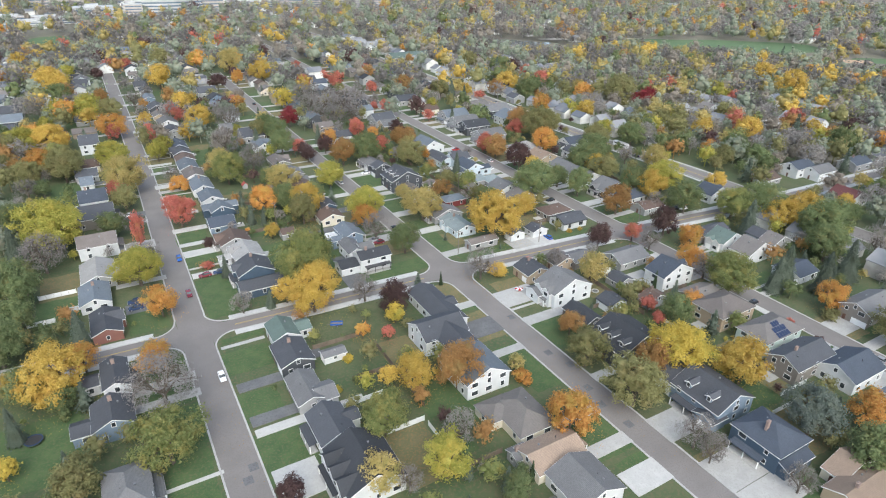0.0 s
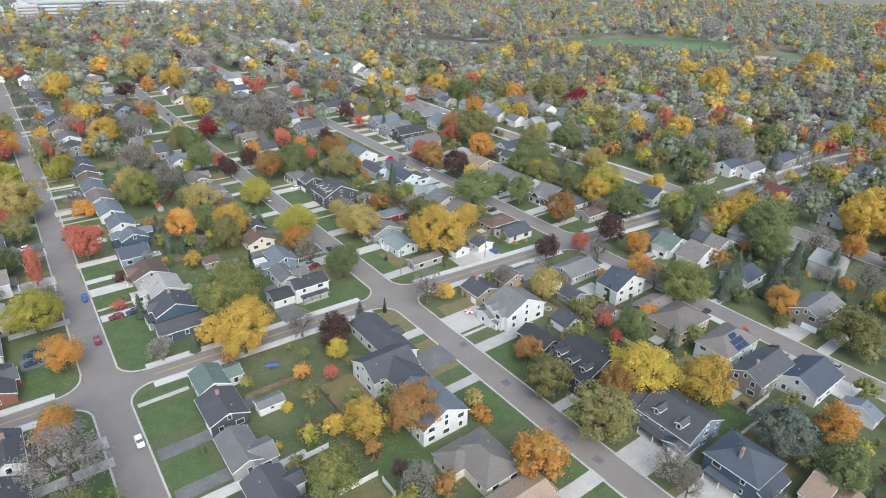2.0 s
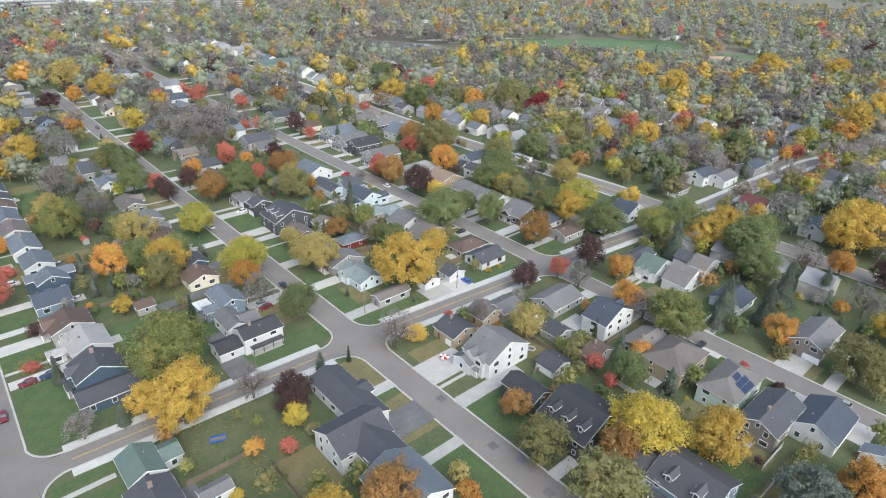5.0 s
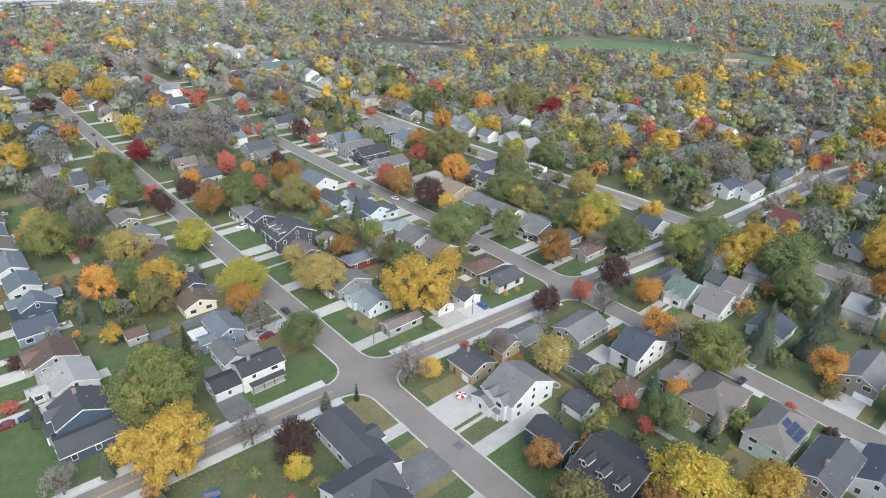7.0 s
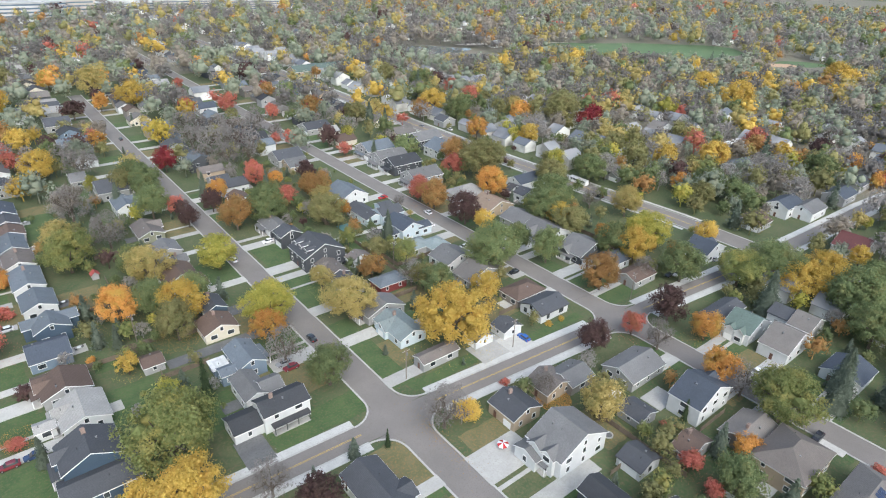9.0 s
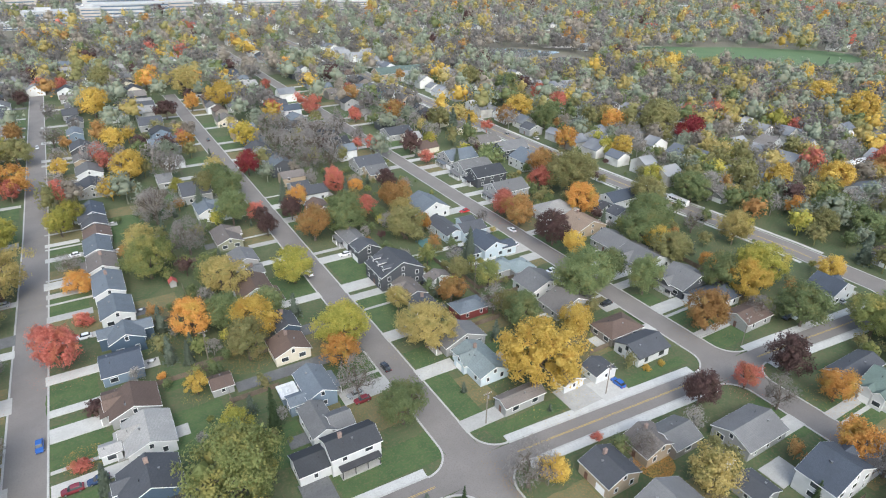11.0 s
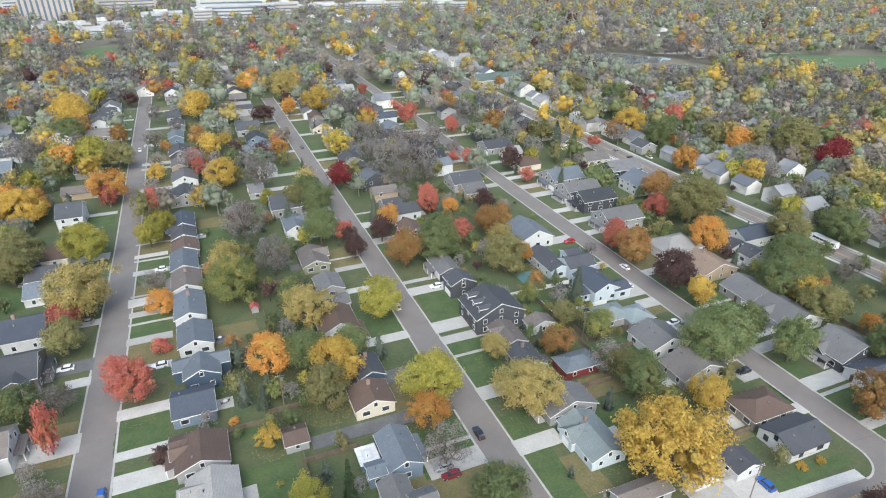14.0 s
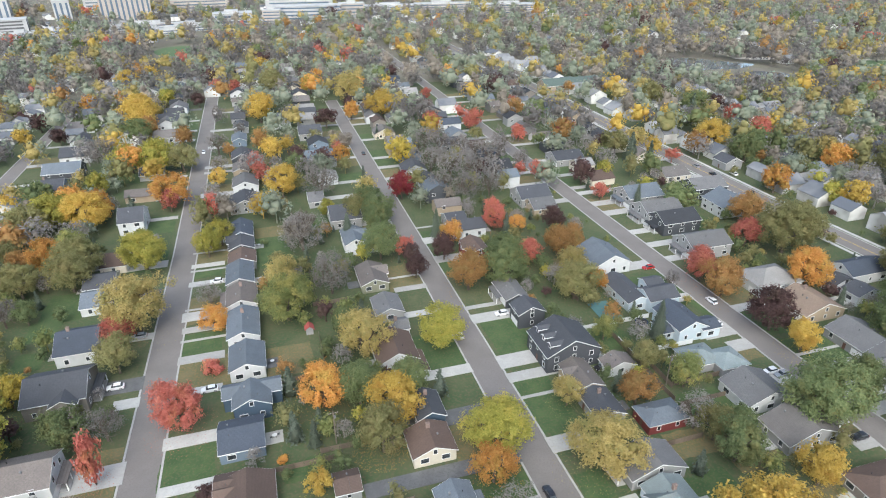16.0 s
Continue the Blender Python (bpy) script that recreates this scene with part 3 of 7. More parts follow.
    for n, (a0, a1, b0, b1, ze, rd) in enumerate(wings):
        a0, a1, b0, b1 = a0 - cx, a1 - cx, b0 - cy, b1 - cy
        pitch = {"f": 0.04}.get(rd, 0.5 if ze > 3.6 else 0.42)
        if gables and n >= len(wings) - gables:
            pitch = 0.75
        span = min(a1 - a0, b1 - b0) if rd in "hf" else (a1 - a0 if rd == "y" else b1 - b0)
        pitch = min(pitch, 8.5 / span)
        if rd in "hf":
            w, r, f, rise = hipped(a0, a1, b0, b1, ze, pitch)
        else:
            w, r, f, rise = gable(rd, a0, a1, b0, b1, ze, pitch, None, None, dark)
        body = part("wall", mesh_of("wall", *w, M_WALL[wall]), top)
        part("roof", mesh_of("roof", *r, M_ROOF["white" if rd == "f" else roof]), top)
        part("eave_board", mesh_of("eave_board", *f, trim), top)
        ins = 0.4
        faces = [("s", (a0 + ins, a1 - ins), b0 + (0.28 if rd == "y" else ins), 0), ("n", (a0 + ins, a1 - ins), b1 - (0.28 if rd == "y" else ins), 180),
                 ("w", (b0 + ins, b1 - ins), a0 + (0.28 if rd == "x" else ins), -90), ("e", (b0 + ins, b1 - ins), a1 - (0.28 if rd == "x" else ins), 90)]
        others = [(p0 - cx, p1 - cx, q0 - cy, q1 - cy) for m, (p0, p1, q0, q1, *_rest) in enumerate(wings) if m != n]
        inside = lambda x, y: any(p0 - 0.1 < x < p1 + 0.1 and q0 - 0.1 < y < q1 + 0.1 for p0, p1, q0, q1 in others)
        front = "w" if street < cx else "e"
        for side, (u0, u1), c, turn in faces:
            if side == "n" or (side == "e" and cx > 32) or (side == "w" and cx < -20):
                continue
            length = u1 - u0
            count = max(1, int(length / (4.4 if not plain else 5.5)))
            for level in range(2 if ze > 4.6 else 1):
                zc = 1.75 + 2.75 * level
                used = False
                for k in range(count):
                    u = u0 + length * (k + 0.5) / count
                    x, y = (u, c) if side in "sn" else (c, u)
                    if inside(x, y):
                        continue
                    if level == 0 and side == front and n == 0 and k == count // 2 and not small:
                        part("door", DOOR, top, "dark painted front door", pose(x, y, 0, 0, 0, turn))
                        continue
                    if level == 0 and side == front and garage and not used and k == 0 and (n == len(wings) - 1):
                        used = True
                        part("garage_door", GARAGES[(garage if length > 6.2 else 2.6, "dark" if wall == "navy" or roof == "charcoal" else "white")], top, "panelled garage door", pose(x + 0, y, 0, 0, 0, turn))
                        continue
                    if small and k % 2:
                        continue
                    kind = house_rng.choice("swwtt") if not small else "s"
                    fr, pa = WINDOWS[(kind, int(dark))]
                    win = part("window", fr, top, at=pose(x, y, zc, 0, 0, turn))
                    part("pane", pa, win)
            gable_end = (rd == "y" and side in "sn") or (rd == "x" and side in "we")
            if gable_end and rise > 2.0 and not (plain and side in "ne"):
                u = (u0 + u1) / 2
                x, y = (u, c) if side in "sn" else (c, u)
                if not inside(x, y):
                    fr, pa = WINDOWS[("s", int(dark))]
                    win = part("window", fr, top, at=pose(x, y, ze + rise * 0.38, 0, 0, turn))
                    part("pane", pa, win)
        mx, my = (a0 + a1) / 2, (b0 + b1) / 2
        if porch and n == 0:
            s = -1 if front == "w" else 1
            xw = (a0 if s < 0 else a1)
            u0, u1 = b0 + (b1 - b0) * 0.25, b0 + (b1 - b0) * 0.85
            xa, xb = sorted((xw - s * 0.1, xw + s * 2.0))
            edge = 2.55 if s < 0 else 2.85
            pv = [(xa, u0, 2.55 if s < 0 else 2.95), (xb, u0, 2.95 if s < 0 else 2.55), (xb, u1, 2.95 if s < 0 else 2.55), (xa, u1, 2.55 if s < 0 else 2.95)]
            pv += [(x, y, h + 0.15) for x, y, h in pv]
            part("porch_roof", mesh_of("porch_roof", pv, [(0, 3, 2, 1), (4, 5, 6, 7), (0, 1, 5, 4), (1, 2, 6, 5), (2, 3, 7, 6), (3, 0, 4, 7)], M_ROOF[roof]), top, "sloping porch roof")
            part("porch_floor", box_data("porch_floor", xa, xb, u0, u1, 0.0, 0.3, M_CONCRETE), top)
            for k in range(3):
                part("porch_post", PORCH_POST, top, at=pose(xw + s * 1.8, u0 + 0.2 + (u1 - u0 - 0.4) * k / 2, 0.3))
        if not plain:
            for k in range(2 if n == 0 else 1):
                u = house_rng.uniform(-0.3, 0.3)
                off = house_rng.choice((-1, 1)) * span * 0.16
                if rd == "y":
                    x, y = mx + off, my + u * (b1 - b0)
                else:
                    x, y = mx + u * (a1 - a0), my + off
                h = ze + rise - abs(off) * pitch if rd in "xy" else ze + min(rise, (span / 2 - abs(off)) * pitch * 0.9)
                part("roof_vent", VENT if k else PIPE, top, "", pose(x, y, h + 0.22))
        if chimney and n == 0:
            x, y = (mx, b1 - (b1 - b0) * 0.3) if rd == "y" else (a0 + (a1 - a0) * 0.3, my)
            part("chimney", CHIMNEY, top, "brick chimney with a pale cap", pose(x, y, ze + rise + 0.1))
        for k in range(dormers if n == 0 else 0):
            # Small gabled dormers on the slope towards the street.
            s = -1 if front == "w" else 1
            if rd == "y":
                u = b0 + (b1 - b0) * (k + 0.7) / (dormers + 0.4)
                off = s * span * 0.27
                zz = ze + rise - abs(off) * pitch
                dw, dr, df, _ = gable("x", -2.1, 2.1, -1.2, 1.2, 1.5, 0.6, None, None, 0)
                at = pose(mx + off, u, zz - 1.0)
                d = part("dormer", mesh_of("dormer", *dw, M_WALL[wall]), top, "small gabled dormer", at)
                part("dormer_roof", mesh_of("dormer_roof", *dr, M_ROOF[roof]), d)
                part("dormer_trim", mesh_of("dormer_trim", *df, M_TRIM), d, "white gable boards")
                fr, pa = WINDOWS[("s", int(dark))]
                part("dormer_window", fr, d, at=pose(s * 1.82, 0, 1.05, 0, 0, -90 if s < 0 else 90))
                part("dormer_pane", pa, d, at=pose(s * 1.82, 0, 1.05, 0, 0, -90 if s < 0 else 90))
        HOUSES.append((a0 + cx, a1 + cx, b0 + cy, b1 + cy))
    MAIN_WINGS.append((x0, x1, y0, y1))
    return top


# ---- kerbs, pavements and markings ----
def strip(name, label, points, half, z, mat, category="kerb", drop=0.2):
    return structure(name, label, *ribbon(points, half, z, drop), mat, category)


M_WALK = surface("new_pale_concrete", (0.42, 0.415, 0.4), (0.49, 0.485, 0.47), (0.36, 0.35, 0.335), 4, 0.4, 0.85, 0.15, 0.01)
M_KERB = surface("kerb_concrete", (0.36, 0.35, 0.335), (0.44, 0.43, 0.41), (0.3, 0.29, 0.275), 4, 0.4, 0.9, 0.2, 0.01)
M_YELLOW = surface("yellow_road_paint", (0.44, 0.3, 0.08), (0.5, 0.35, 0.1), (0.35, 0.25, 0.1), 2, 0.2, 0.8, 0.1, 0.004)
CORNER = 7.0
CROSS_HALF = 3.2


def kerb_line(points):
    strip("kerb", "pale concrete kerb along the street", points, 0.24, 0.16, M_KERB)


for name, x, y0, y1, half in STREETS:
    for s in (-1, 1):
        e = x + s * (half + 0.2)
        c = bend(x + s * half)
        xc = x + drift(name, c)
        kerb_line([(e + drift(name, y), y) for y in (y0, c - CROSS_HALF - CORNER)])
        kerb_line([(e + drift(name, y), y) for y in (c + CROSS_HALF + CORNER, 30, 80, 140, 190, y1)])
        for up in (-1, 1):
            # Rounded corner: a fan of asphalt inside, the kerb round it.
            ox, oy = xc + s * (half + CORNER), c + up * (CROSS_HALF + CORNER)
            arc = [(ox - s * (CORNER - 0.2) * math.cos(a), oy - up * (CORNER - 0.2) * math.sin(a)) for a in (math.pi / 2 * i / 8 for i in range(9))]
            kerb_line(arc)
            v = [(xc + s * (half - 0.1), c + up * (CROSS_HALF - 0.1), 0.046)] + [(px_, py_, 0.046) for px_, py_ in arc]
            structure("road_corner", "asphalt at the rounded street corner", v, [(0, i, i + 1) if s * up < 0 else (0, i + 1, i) for i in range(1, 9)], M_ASPHALT, "road")
edges = [-400.0] + [q for n_, x, _a, _b, h in STREETS for q in (x + drift(n_, 0) - h - CORNER, x + drift(n_, 0) + h + CORNER)] + [700.0]
for i in range(0, len(edges), 2):
    a, b = edges[i], edges[i + 1]
    for s in (-1, 1):
        kerb_line(steps(a, b, max(2, int((b - a) / 10)), lambda x: (x, bend(x) + s * (CROSS_HALF + 0.2))))
        if a > -120 and b < 720:
            strip("pavement", "pale new concrete pavement beside the street", steps(a, min(b, 420), max(2, int((b - a) / 10)), lambda x: (x, bend(x) + s * (CROSS_HALF + 1.6))), 1.15, 0.13, M_WALK, "pavement")
for s in (-1, 1):
    for a, b in zip([q[1] + q[4] + CORNER for q in STREETS[:-1]], [q[1] + drift(q[0], 0) - q[4] - CORNER for q in STREETS[1:]]):
        strip("road_marking", "yellow centre line on the asphalt", steps(a, b, max(2, int((b - a) / 8)), lambda x: (x, bend(x) + s * 0.17)), 0.07, 0.063, M_YELLOW, "road marking", 0.007)
    strip("pavement", "pale concrete pavement along the wide street", [(246 + s * 7.6 + drift("road_east", y), y) for y in (20, 30, 80, 140, 640)], 0.8, 0.12, M_WALK, "pavement")
    strip("road_marking", "yellow centre line on the asphalt", [(246 + s * 0.28 + drift("road_east", y), y) for y in (20, 30, 80, 140, 700)], 0.1, 0.058, M_YELLOW, "road marking", 0.007)


def slab(name, label, x0, x1, y0, y1, z, mat, category, wear=0.0):
    """A flat slab with slightly uneven edges."""
    rng = random.Random(int(x0 * 31 + y0 * 17))
    n = 5
    ring = []
    for ax, ay, bx, by in ((x0, y0, x1, y0), (x1, y0, x1, y1), (x1, y1, x0, y1), (x0, y1, x0, y0)):
        for i in range(n):
            u = i / n
            ring.append((ax + (bx - ax) * u + (rng.uniform(-wear, wear) if i else 0), ay + (by - ay) * u + (rng.uniform(-wear, wear) if i else 0)))
    k = len(ring)
    v = [(x, y, z) for x, y in ring] + [(x, y, -0.05) for x, y in ring]
    return structure(name, label, v, [tuple(range(k))] + [(i, k + i, k + (i + 1) % k, (i + 1) % k) for i in range(k)], mat, category)


YARDS = []


def level(x0, x1, y0, y1, kind):
    """The lowest free layer over the yards that this one overlaps."""
    used = {q[5] for q in YARDS if q[4] == kind and q[0] < x1 + 0.6 and x0 < q[1] + 0.6 and q[2] < y1 + 0.6 and y0 < q[3] + 0.6}
    n = 0
    while n in used:
        n += 1
    YARDS.append((x0, x1, y0, y1, kind, n))
    return n


def clear_of_cross(x0, x1, y0, y1, gap):
    """Keeps a yard off the cross street."""
    c = bend((x0 + x1) / 2)
    if y0 < c + gap and y1 > c - gap:
        if (y0 + y1) / 2 > c:
            y0 = c + gap
        else:
            y1 = c - gap
    return y0, y1


def driveway(x0, x1, y0, y1, tar=False):
    y0, y1 = clear_of_cross(x0, x1, y0, y1, 3.8)
    if y1 - y0 < 1:
        return
    n = level(x0, x1, y0, y1, "drive")
    slab("driveway", "dark asphalt driveway" if tar else "pale concrete driveway leading to a house", x0, x1, y0, y1, 0.17 + 0.006 * n, M_TAR if tar else M_CONCRETE, "driveway", 0.04)


def lawn(x0, x1, y0, y1, dry=False, dull=False):
    y0, y1 = clear_of_cross(x0, x1, y0, y1, 6.5)
    if y1 - y0 < 1:
        return
    n = level(x0, x1, y0, y1, "lawn")
    slab("lawn", "dry yellowed lawn strewn with leaves" if dry else "mown green lawn", x0, x1, y0, y1, 0.04 + 0.008 * n, M_DRYLAWN if dry else M_DULL if dull else M_LAWN, "lawn", 0.3)


# Dark square patches in the asphalt of the middle street.
for px_, py_ in ((82.0, -37.8), (80.5, -59.0), (82.5, -66.5), (80.0, -77.0), (78.5, -84.0), (79.5, -93.0), (-8.0, -60.5), (-10.0, -64.0)):
    structure("road_patch", "darker square asphalt patch in the street", *ribbon([(px_ - 1.1, py_), (px_ + 1.1, py_)], 1.2, 0.056, 0.004), M_TAR, "road patch")


# ---- vehicles ----
def coat(name, c):
    m, nt, ns, p = nodes_of(name)
    p.inputs["Base Color"].default_value = (*c, 1)
    p.inputs["Roughness"].default_value = 0.25
    p.inputs["Coat Weight"].default_value = 0.6
    return m


CAR_COATS = {k: coat(k + "_car_paint", c) for k, c in {"white": (0.75, 0.75, 0.76), "grey": (0.3, 0.31, 0.33), "black": (0.02, 0.02, 0.025), "blue": (0.03, 0.1, 0.35),
                                                       "navy": (0.03, 0.05, 0.11), "maroon": (0.16, 0.025, 0.035), "red": (0.4, 0.03, 0.03)}.items()}
M_TYRE = surface("black_rubber", (0.02, 0.02, 0.02), (0.03, 0.03, 0.03), None, 0.5, 0.1, 0.9, 0.1, 0.01)
M_LAMP = coat("clear_lamp_glass", (0.7, 0.7, 0.68))
M_TAIL = coat("red_lamp_glass", (0.35, 0.02, 0.02))


def loft(name, sections, mat):
    """A closed body through cross sections (y, half width, low, high)."""
    v, f = [], []
    for y, w, lo, hi in sections:
        v += [(-w, y, lo), (-w, y, (lo + hi) / 2), (-w * 0.9, y, hi), (w * 0.9, y, hi), (w, y, (lo + hi) / 2), (w, y, lo)]
    for i in range(len(sections) - 1):
        for k in range(6):
            a, b = 6 * i + k, 6 * i + (k + 1) % 6
            f.append((a, b, b + 6, a + 6))
    f += [tuple(range(5, -1, -1)), tuple(6 * (len(sections) - 1) + k for k in range(6))]
    return mesh_of(name, v, f, mat)


def disc_data(name, r, w, mat, n=12):
    v = [(sx * w / 2, r * math.cos(2 * math.pi * i / n), r * math.sin(2 * math.pi * i / n)) for sx in (-1, 1) for i in range(n)]
    return mesh_of(name, v, [tuple(range(n - 1, -1, -1)), tuple(range(n, 2 * n))] + [(i, (i + 1) % n, n + (i + 1) % n, n + i) for i in range(n)], mat)


TYRE, RIM = disc_data("tyre", 0.34, 0.22, M_TYRE), disc_data("rim", 0.2, 0.24, surface("alloy_rim", (0.4, 0.4, 0.42), (0.5, 0.5, 0.52), None, 0.4, 0.1, 0.35, 0, 0, metal=0.8))
LAMP = box_data("headlight", -0.2, 0.2, -0.05, 0.05, -0.09, 0.09, M_LAMP)
TAIL = box_data("tail_light", -0.16, 0.16, -0.04, 0.04, -0.12, 0.12, M_TAIL)
CAR_BODY, GLASSHOUSE = {}, loft("glasshouse", [(-1.95, 0.7, 0.9, 1.0), (-1.5, 0.74, 0.9, 1.52), (0.25, 0.74, 0.9, 1.56), (0.95, 0.76, 0.9, 1.0)], M_GLASS)
CAR_ROOF = {}


def car(x, y, colour, along):
    top = new("car")
    tagged(top, f"parked {colour} car standing on the pavement-grey {'street' if along == 'y' else 'driveway'}", "car", "parked cars")
    if colour not in CAR_BODY:
        CAR_BODY[colour] = loft("body", [(-2.3, 0.78, 0.4, 0.85), (-2.2, 0.88, 0.28, 0.98), (-1.4, 0.92, 0.25, 1.0), (0.9, 0.92, 0.25, 0.98), (1.9, 0.9, 0.28, 0.86), (2.28, 0.78, 0.4, 0.7)], CAR_COATS[colour])
        CAR_ROOF[colour] = loft("roof_panel", [(-1.5, 0.68, 1.48, 1.56), (-1.0, 0.7, 1.5, 1.62), (0.0, 0.7, 1.5, 1.62), (0.35, 0.66, 1.46, 1.55)], CAR_COATS[colour])
    z = 0.1 if along == "x" else 0.055
    top.matrix_basis = pose(x, y, z, 0, 0, 90 if along == "x" else 180 if x < 0 else 0)
    part("body", CAR_BODY[colour], top)
    part("glasshouse", GLASSHOUSE, top, "dark tinted car windows")
    part("roof_panel", CAR_ROOF[colour], top)
    for sx in (-1, 1):
        for sy in (-1.4, 1.4):
            w = part("wheel", TYRE, top, at=pose(sx * 0.82, sy, 0.34))
            part("rim", RIM, w)
        part("headlight", LAMP, top, at=pose(sx * 0.6, 2.22, 0.62))
        part("tail_light", TAIL, top, at=pose(sx * 0.66, -2.29, 0.78))


def bus(x, y):
    top = new("bus")
    tagged(top, "long white shuttle bus with dark side windows on the street", "bus")
    top.matrix_basis = pose(x, y, 0.055)
    part("body", loft("body", [(-5.6, 1.15, 0.5, 2.8), (-5.4, 1.25, 0.35, 3.05), (5.2, 1.25, 0.35, 3.05), (5.6, 1.15, 0.45, 2.7)], CAR_COATS["white"]), top)
    side = join_boxes("side_window", [(-0.03, 0.03, -0.7, 0.7, -0.45, 0.45)], M_GLASS)
    for s in (-1, 1):
        for k in range(6):
            part("side_window", side, top, at=pose(s * 1.22, -4.2 + k * 1.6, 2.05))
        for k in (-3.6, 3.4):
            w = part("wheel", TYRE, top, at=pose(s * 1.12, k, 0.34))
            part("rim", RIM, w)
    part("windscreen", join_boxes("windscreen", [(-1.0, 1.0, -0.04, 0.04, -0.6, 0.6)], M_GLASS), top, at=pose(0, 5.5, 1.9, 6))


# ---- fences and poles ----
M_VINYL = surface("white_vinyl", (0.7, 0.71, 0.71), (0.76, 0.77, 0.77), None, 1.5, 0.2, 0.45, 0.05, 0.005)
M_CEDAR = surface("weathered_cedar", (0.14, 0.108, 0.082), (0.18, 0.142, 0.11), (0.11, 0.085, 0.065), 1.5, 0.12, 0.9, 0.3, 0.01, each=0.15)
M_POLE = surface("grey_weathered_pole", (0.16, 0.13, 0.11), (0.21, 0.18, 0.15), None, 1.2, 0.1, 0.95, 0.3, 0.01)
FENCE_PANEL = {k: box_data("panel", 0.05, 0.95, -0.025, 0.025, 0.08, 1.7, m) for k, m in (("white", M_VINYL), ("brown", M_CEDAR))}
FENCE_POST = {k: join_boxes("post", [(-0.07, 0.07, -0.07, 0.07, 0, 1.85)], m) for k, m in (("white", M_VINYL), ("brown", M_CEDAR))}


def fence(x0, y0, x1, y1, colour):
    top = new("fence")
    tagged(top, f"solid {'white vinyl' if colour == 'white' else 'weathered brown timber'} privacy fence round a back yard", "fence", "yard fences")
    turn = math.degrees(math.atan2(y1 - y0, x1 - x0))
    top.matrix_basis = pose(x0, y0, 0, 0, 0, turn)
    length = math.hypot(x1 - x0, y1 - y0)
    n = max(1, round(length / 2.4))
    for i in range(n + 1):
        part("post", FENCE_POST[colour], top, at=pose(length * i / n, 0, 0))
        if i < n:
            part("panel", FENCE_PANEL[colour], top, at=Matrix.Translation((length * i / n, 0, 0)) @ Matrix.Diagonal((length / n, 1, 1, 1)))


def utility_pole(x, y):
    top = new("utility_pole")
    tagged(top, "grey wooden utility pole with a cross-arm", "pole", "utility poles")
    top.matrix_basis = pose(x, y, 0)
    v, f = [], []
    limb(None, v, f, (0, 0, 0), (0, 0, 10.5), 0.17, 0.12)
    part("pole", mesh_of("pole", v, f, M_POLE), top)
    part("cross_arm", box_data("cross_arm", -1.2, 1.2, -0.06, 0.06, 9.6, 9.75, M_POLE), top)
    ins = join_boxes("insulator", [(-0.05, 0.05, -0.05, 0.05, 0, 0.18)], M_TRIM)
    for k in (-1.1, -0.5, 0.5, 1.1):
        part("insulator", ins, top, at=pose(k, 0, 9.75))
    part("transformer", disc_data("transformer", 0.24, 0.8, M_VENT), top, "grey pole-top transformer can", pose(0.32, 0.0, 8.6, 0, 90, 0))


# ---- houses, block by block ----
house("greybrown", "white", [(-39.9, -25.9, 71.7, 83.7, 5.0, "x")], garage=4.8, chimney=False, street=-9, porch=True)
house("slate", "taupe", [(-40.3, -24.8, 101.8, 116.8, 4.6, "x"), (-33.5, -26.5, 99.8, 109.0, 4.5, "y")], garage=4.8, chimney=False, street=-9, porch=True)
house("navy", "white", [(-38.1, -26.3, 123.9, 138.9, 4.0, "x")], garage=4.8, chimney=True, street=-9)
house("bluegrey", "white", [(-37.2, -31.0, 151.5, 164.1, 3.0, "x")], garage=4.8, chimney=False, street=-9)
house("slate", "grey", [(-38.9, -28.5, 164.5, 176.7, 3.0, "x")], garage=4.8, chimney=False, street=-9)
house("brown", "cream", [(-36.5, -27.1, 180.0, 193.1, 3.0, "x")], garage=4.8, chimney=False, street=-9)
house("slate", "white", [(-35.4, -25.0, 214.4, 230.6, 5.5, "x")], garage=4.8, chimney=False, street=-9)
house("slate", "grey", [(-36.4, -24.6, 281.9, 294.8, 3.0, "x")], garage=4.8, chimney=False, street=-9, plain=True)
house("taupe", "grey", [(-37.3, -23.3, 348.5, 363.5, 3.5, "x")], garage=4.8, chimney=True, street=-9, plain=True)
house("slate", "charcoal", [(-39.8, -24.6, 386.2, 401.2, 4.0, "x")], garage=4.8, chimney=False, street=-9, plain=True)
house("grey", "white", [(-34.6, -22.3, 420.2, 435.2, 4.0, "y")], garage=4.8, chimney=False, street=-9, plain=True)
house("slate", "white", [(-82.0, -71.9, 348.5, 363.5, 5.0, "y")], garage=4.8, chimney=False, street=-103, plain=True)
house("slate", "white", [(-82.3, -66.4, 323.6, 338.6, 4.0, "x")], garage=4.8, chimney=False, street=-103, plain=True)
house("bluegrey", "charcoal", [(-82.7, -64.7, 292.1, 307.1, 5.0, "x")], garage=4.8, chimney=False, street=-103, plain=True)
house("slate", "blue", [(-81.8, -68.8, 272.0, 288.7, 3.0, "x")], garage=4.8, chimney=True, street=-103, plain=True)
house("taupe", "white", [(-93.0, -75.0, 389.1, 404.1, 3.0, "x")], garage=4.8, chimney=False, street=-103, plain=True)
house("brown", "grey", [(8.4, 20.5, 53.8, 64.8, 2.9, "y"), (7.4, 13.2, 59.8, 66.9, 2.9, "x")], garage=4.8, chimney=False, street=-9, gables=1, porch=True)
house("navy", "blue", [(8.0, 18.8, 72.3, 84.0, 3.2, "x")], garage=4.8, chimney=False, street=-9)
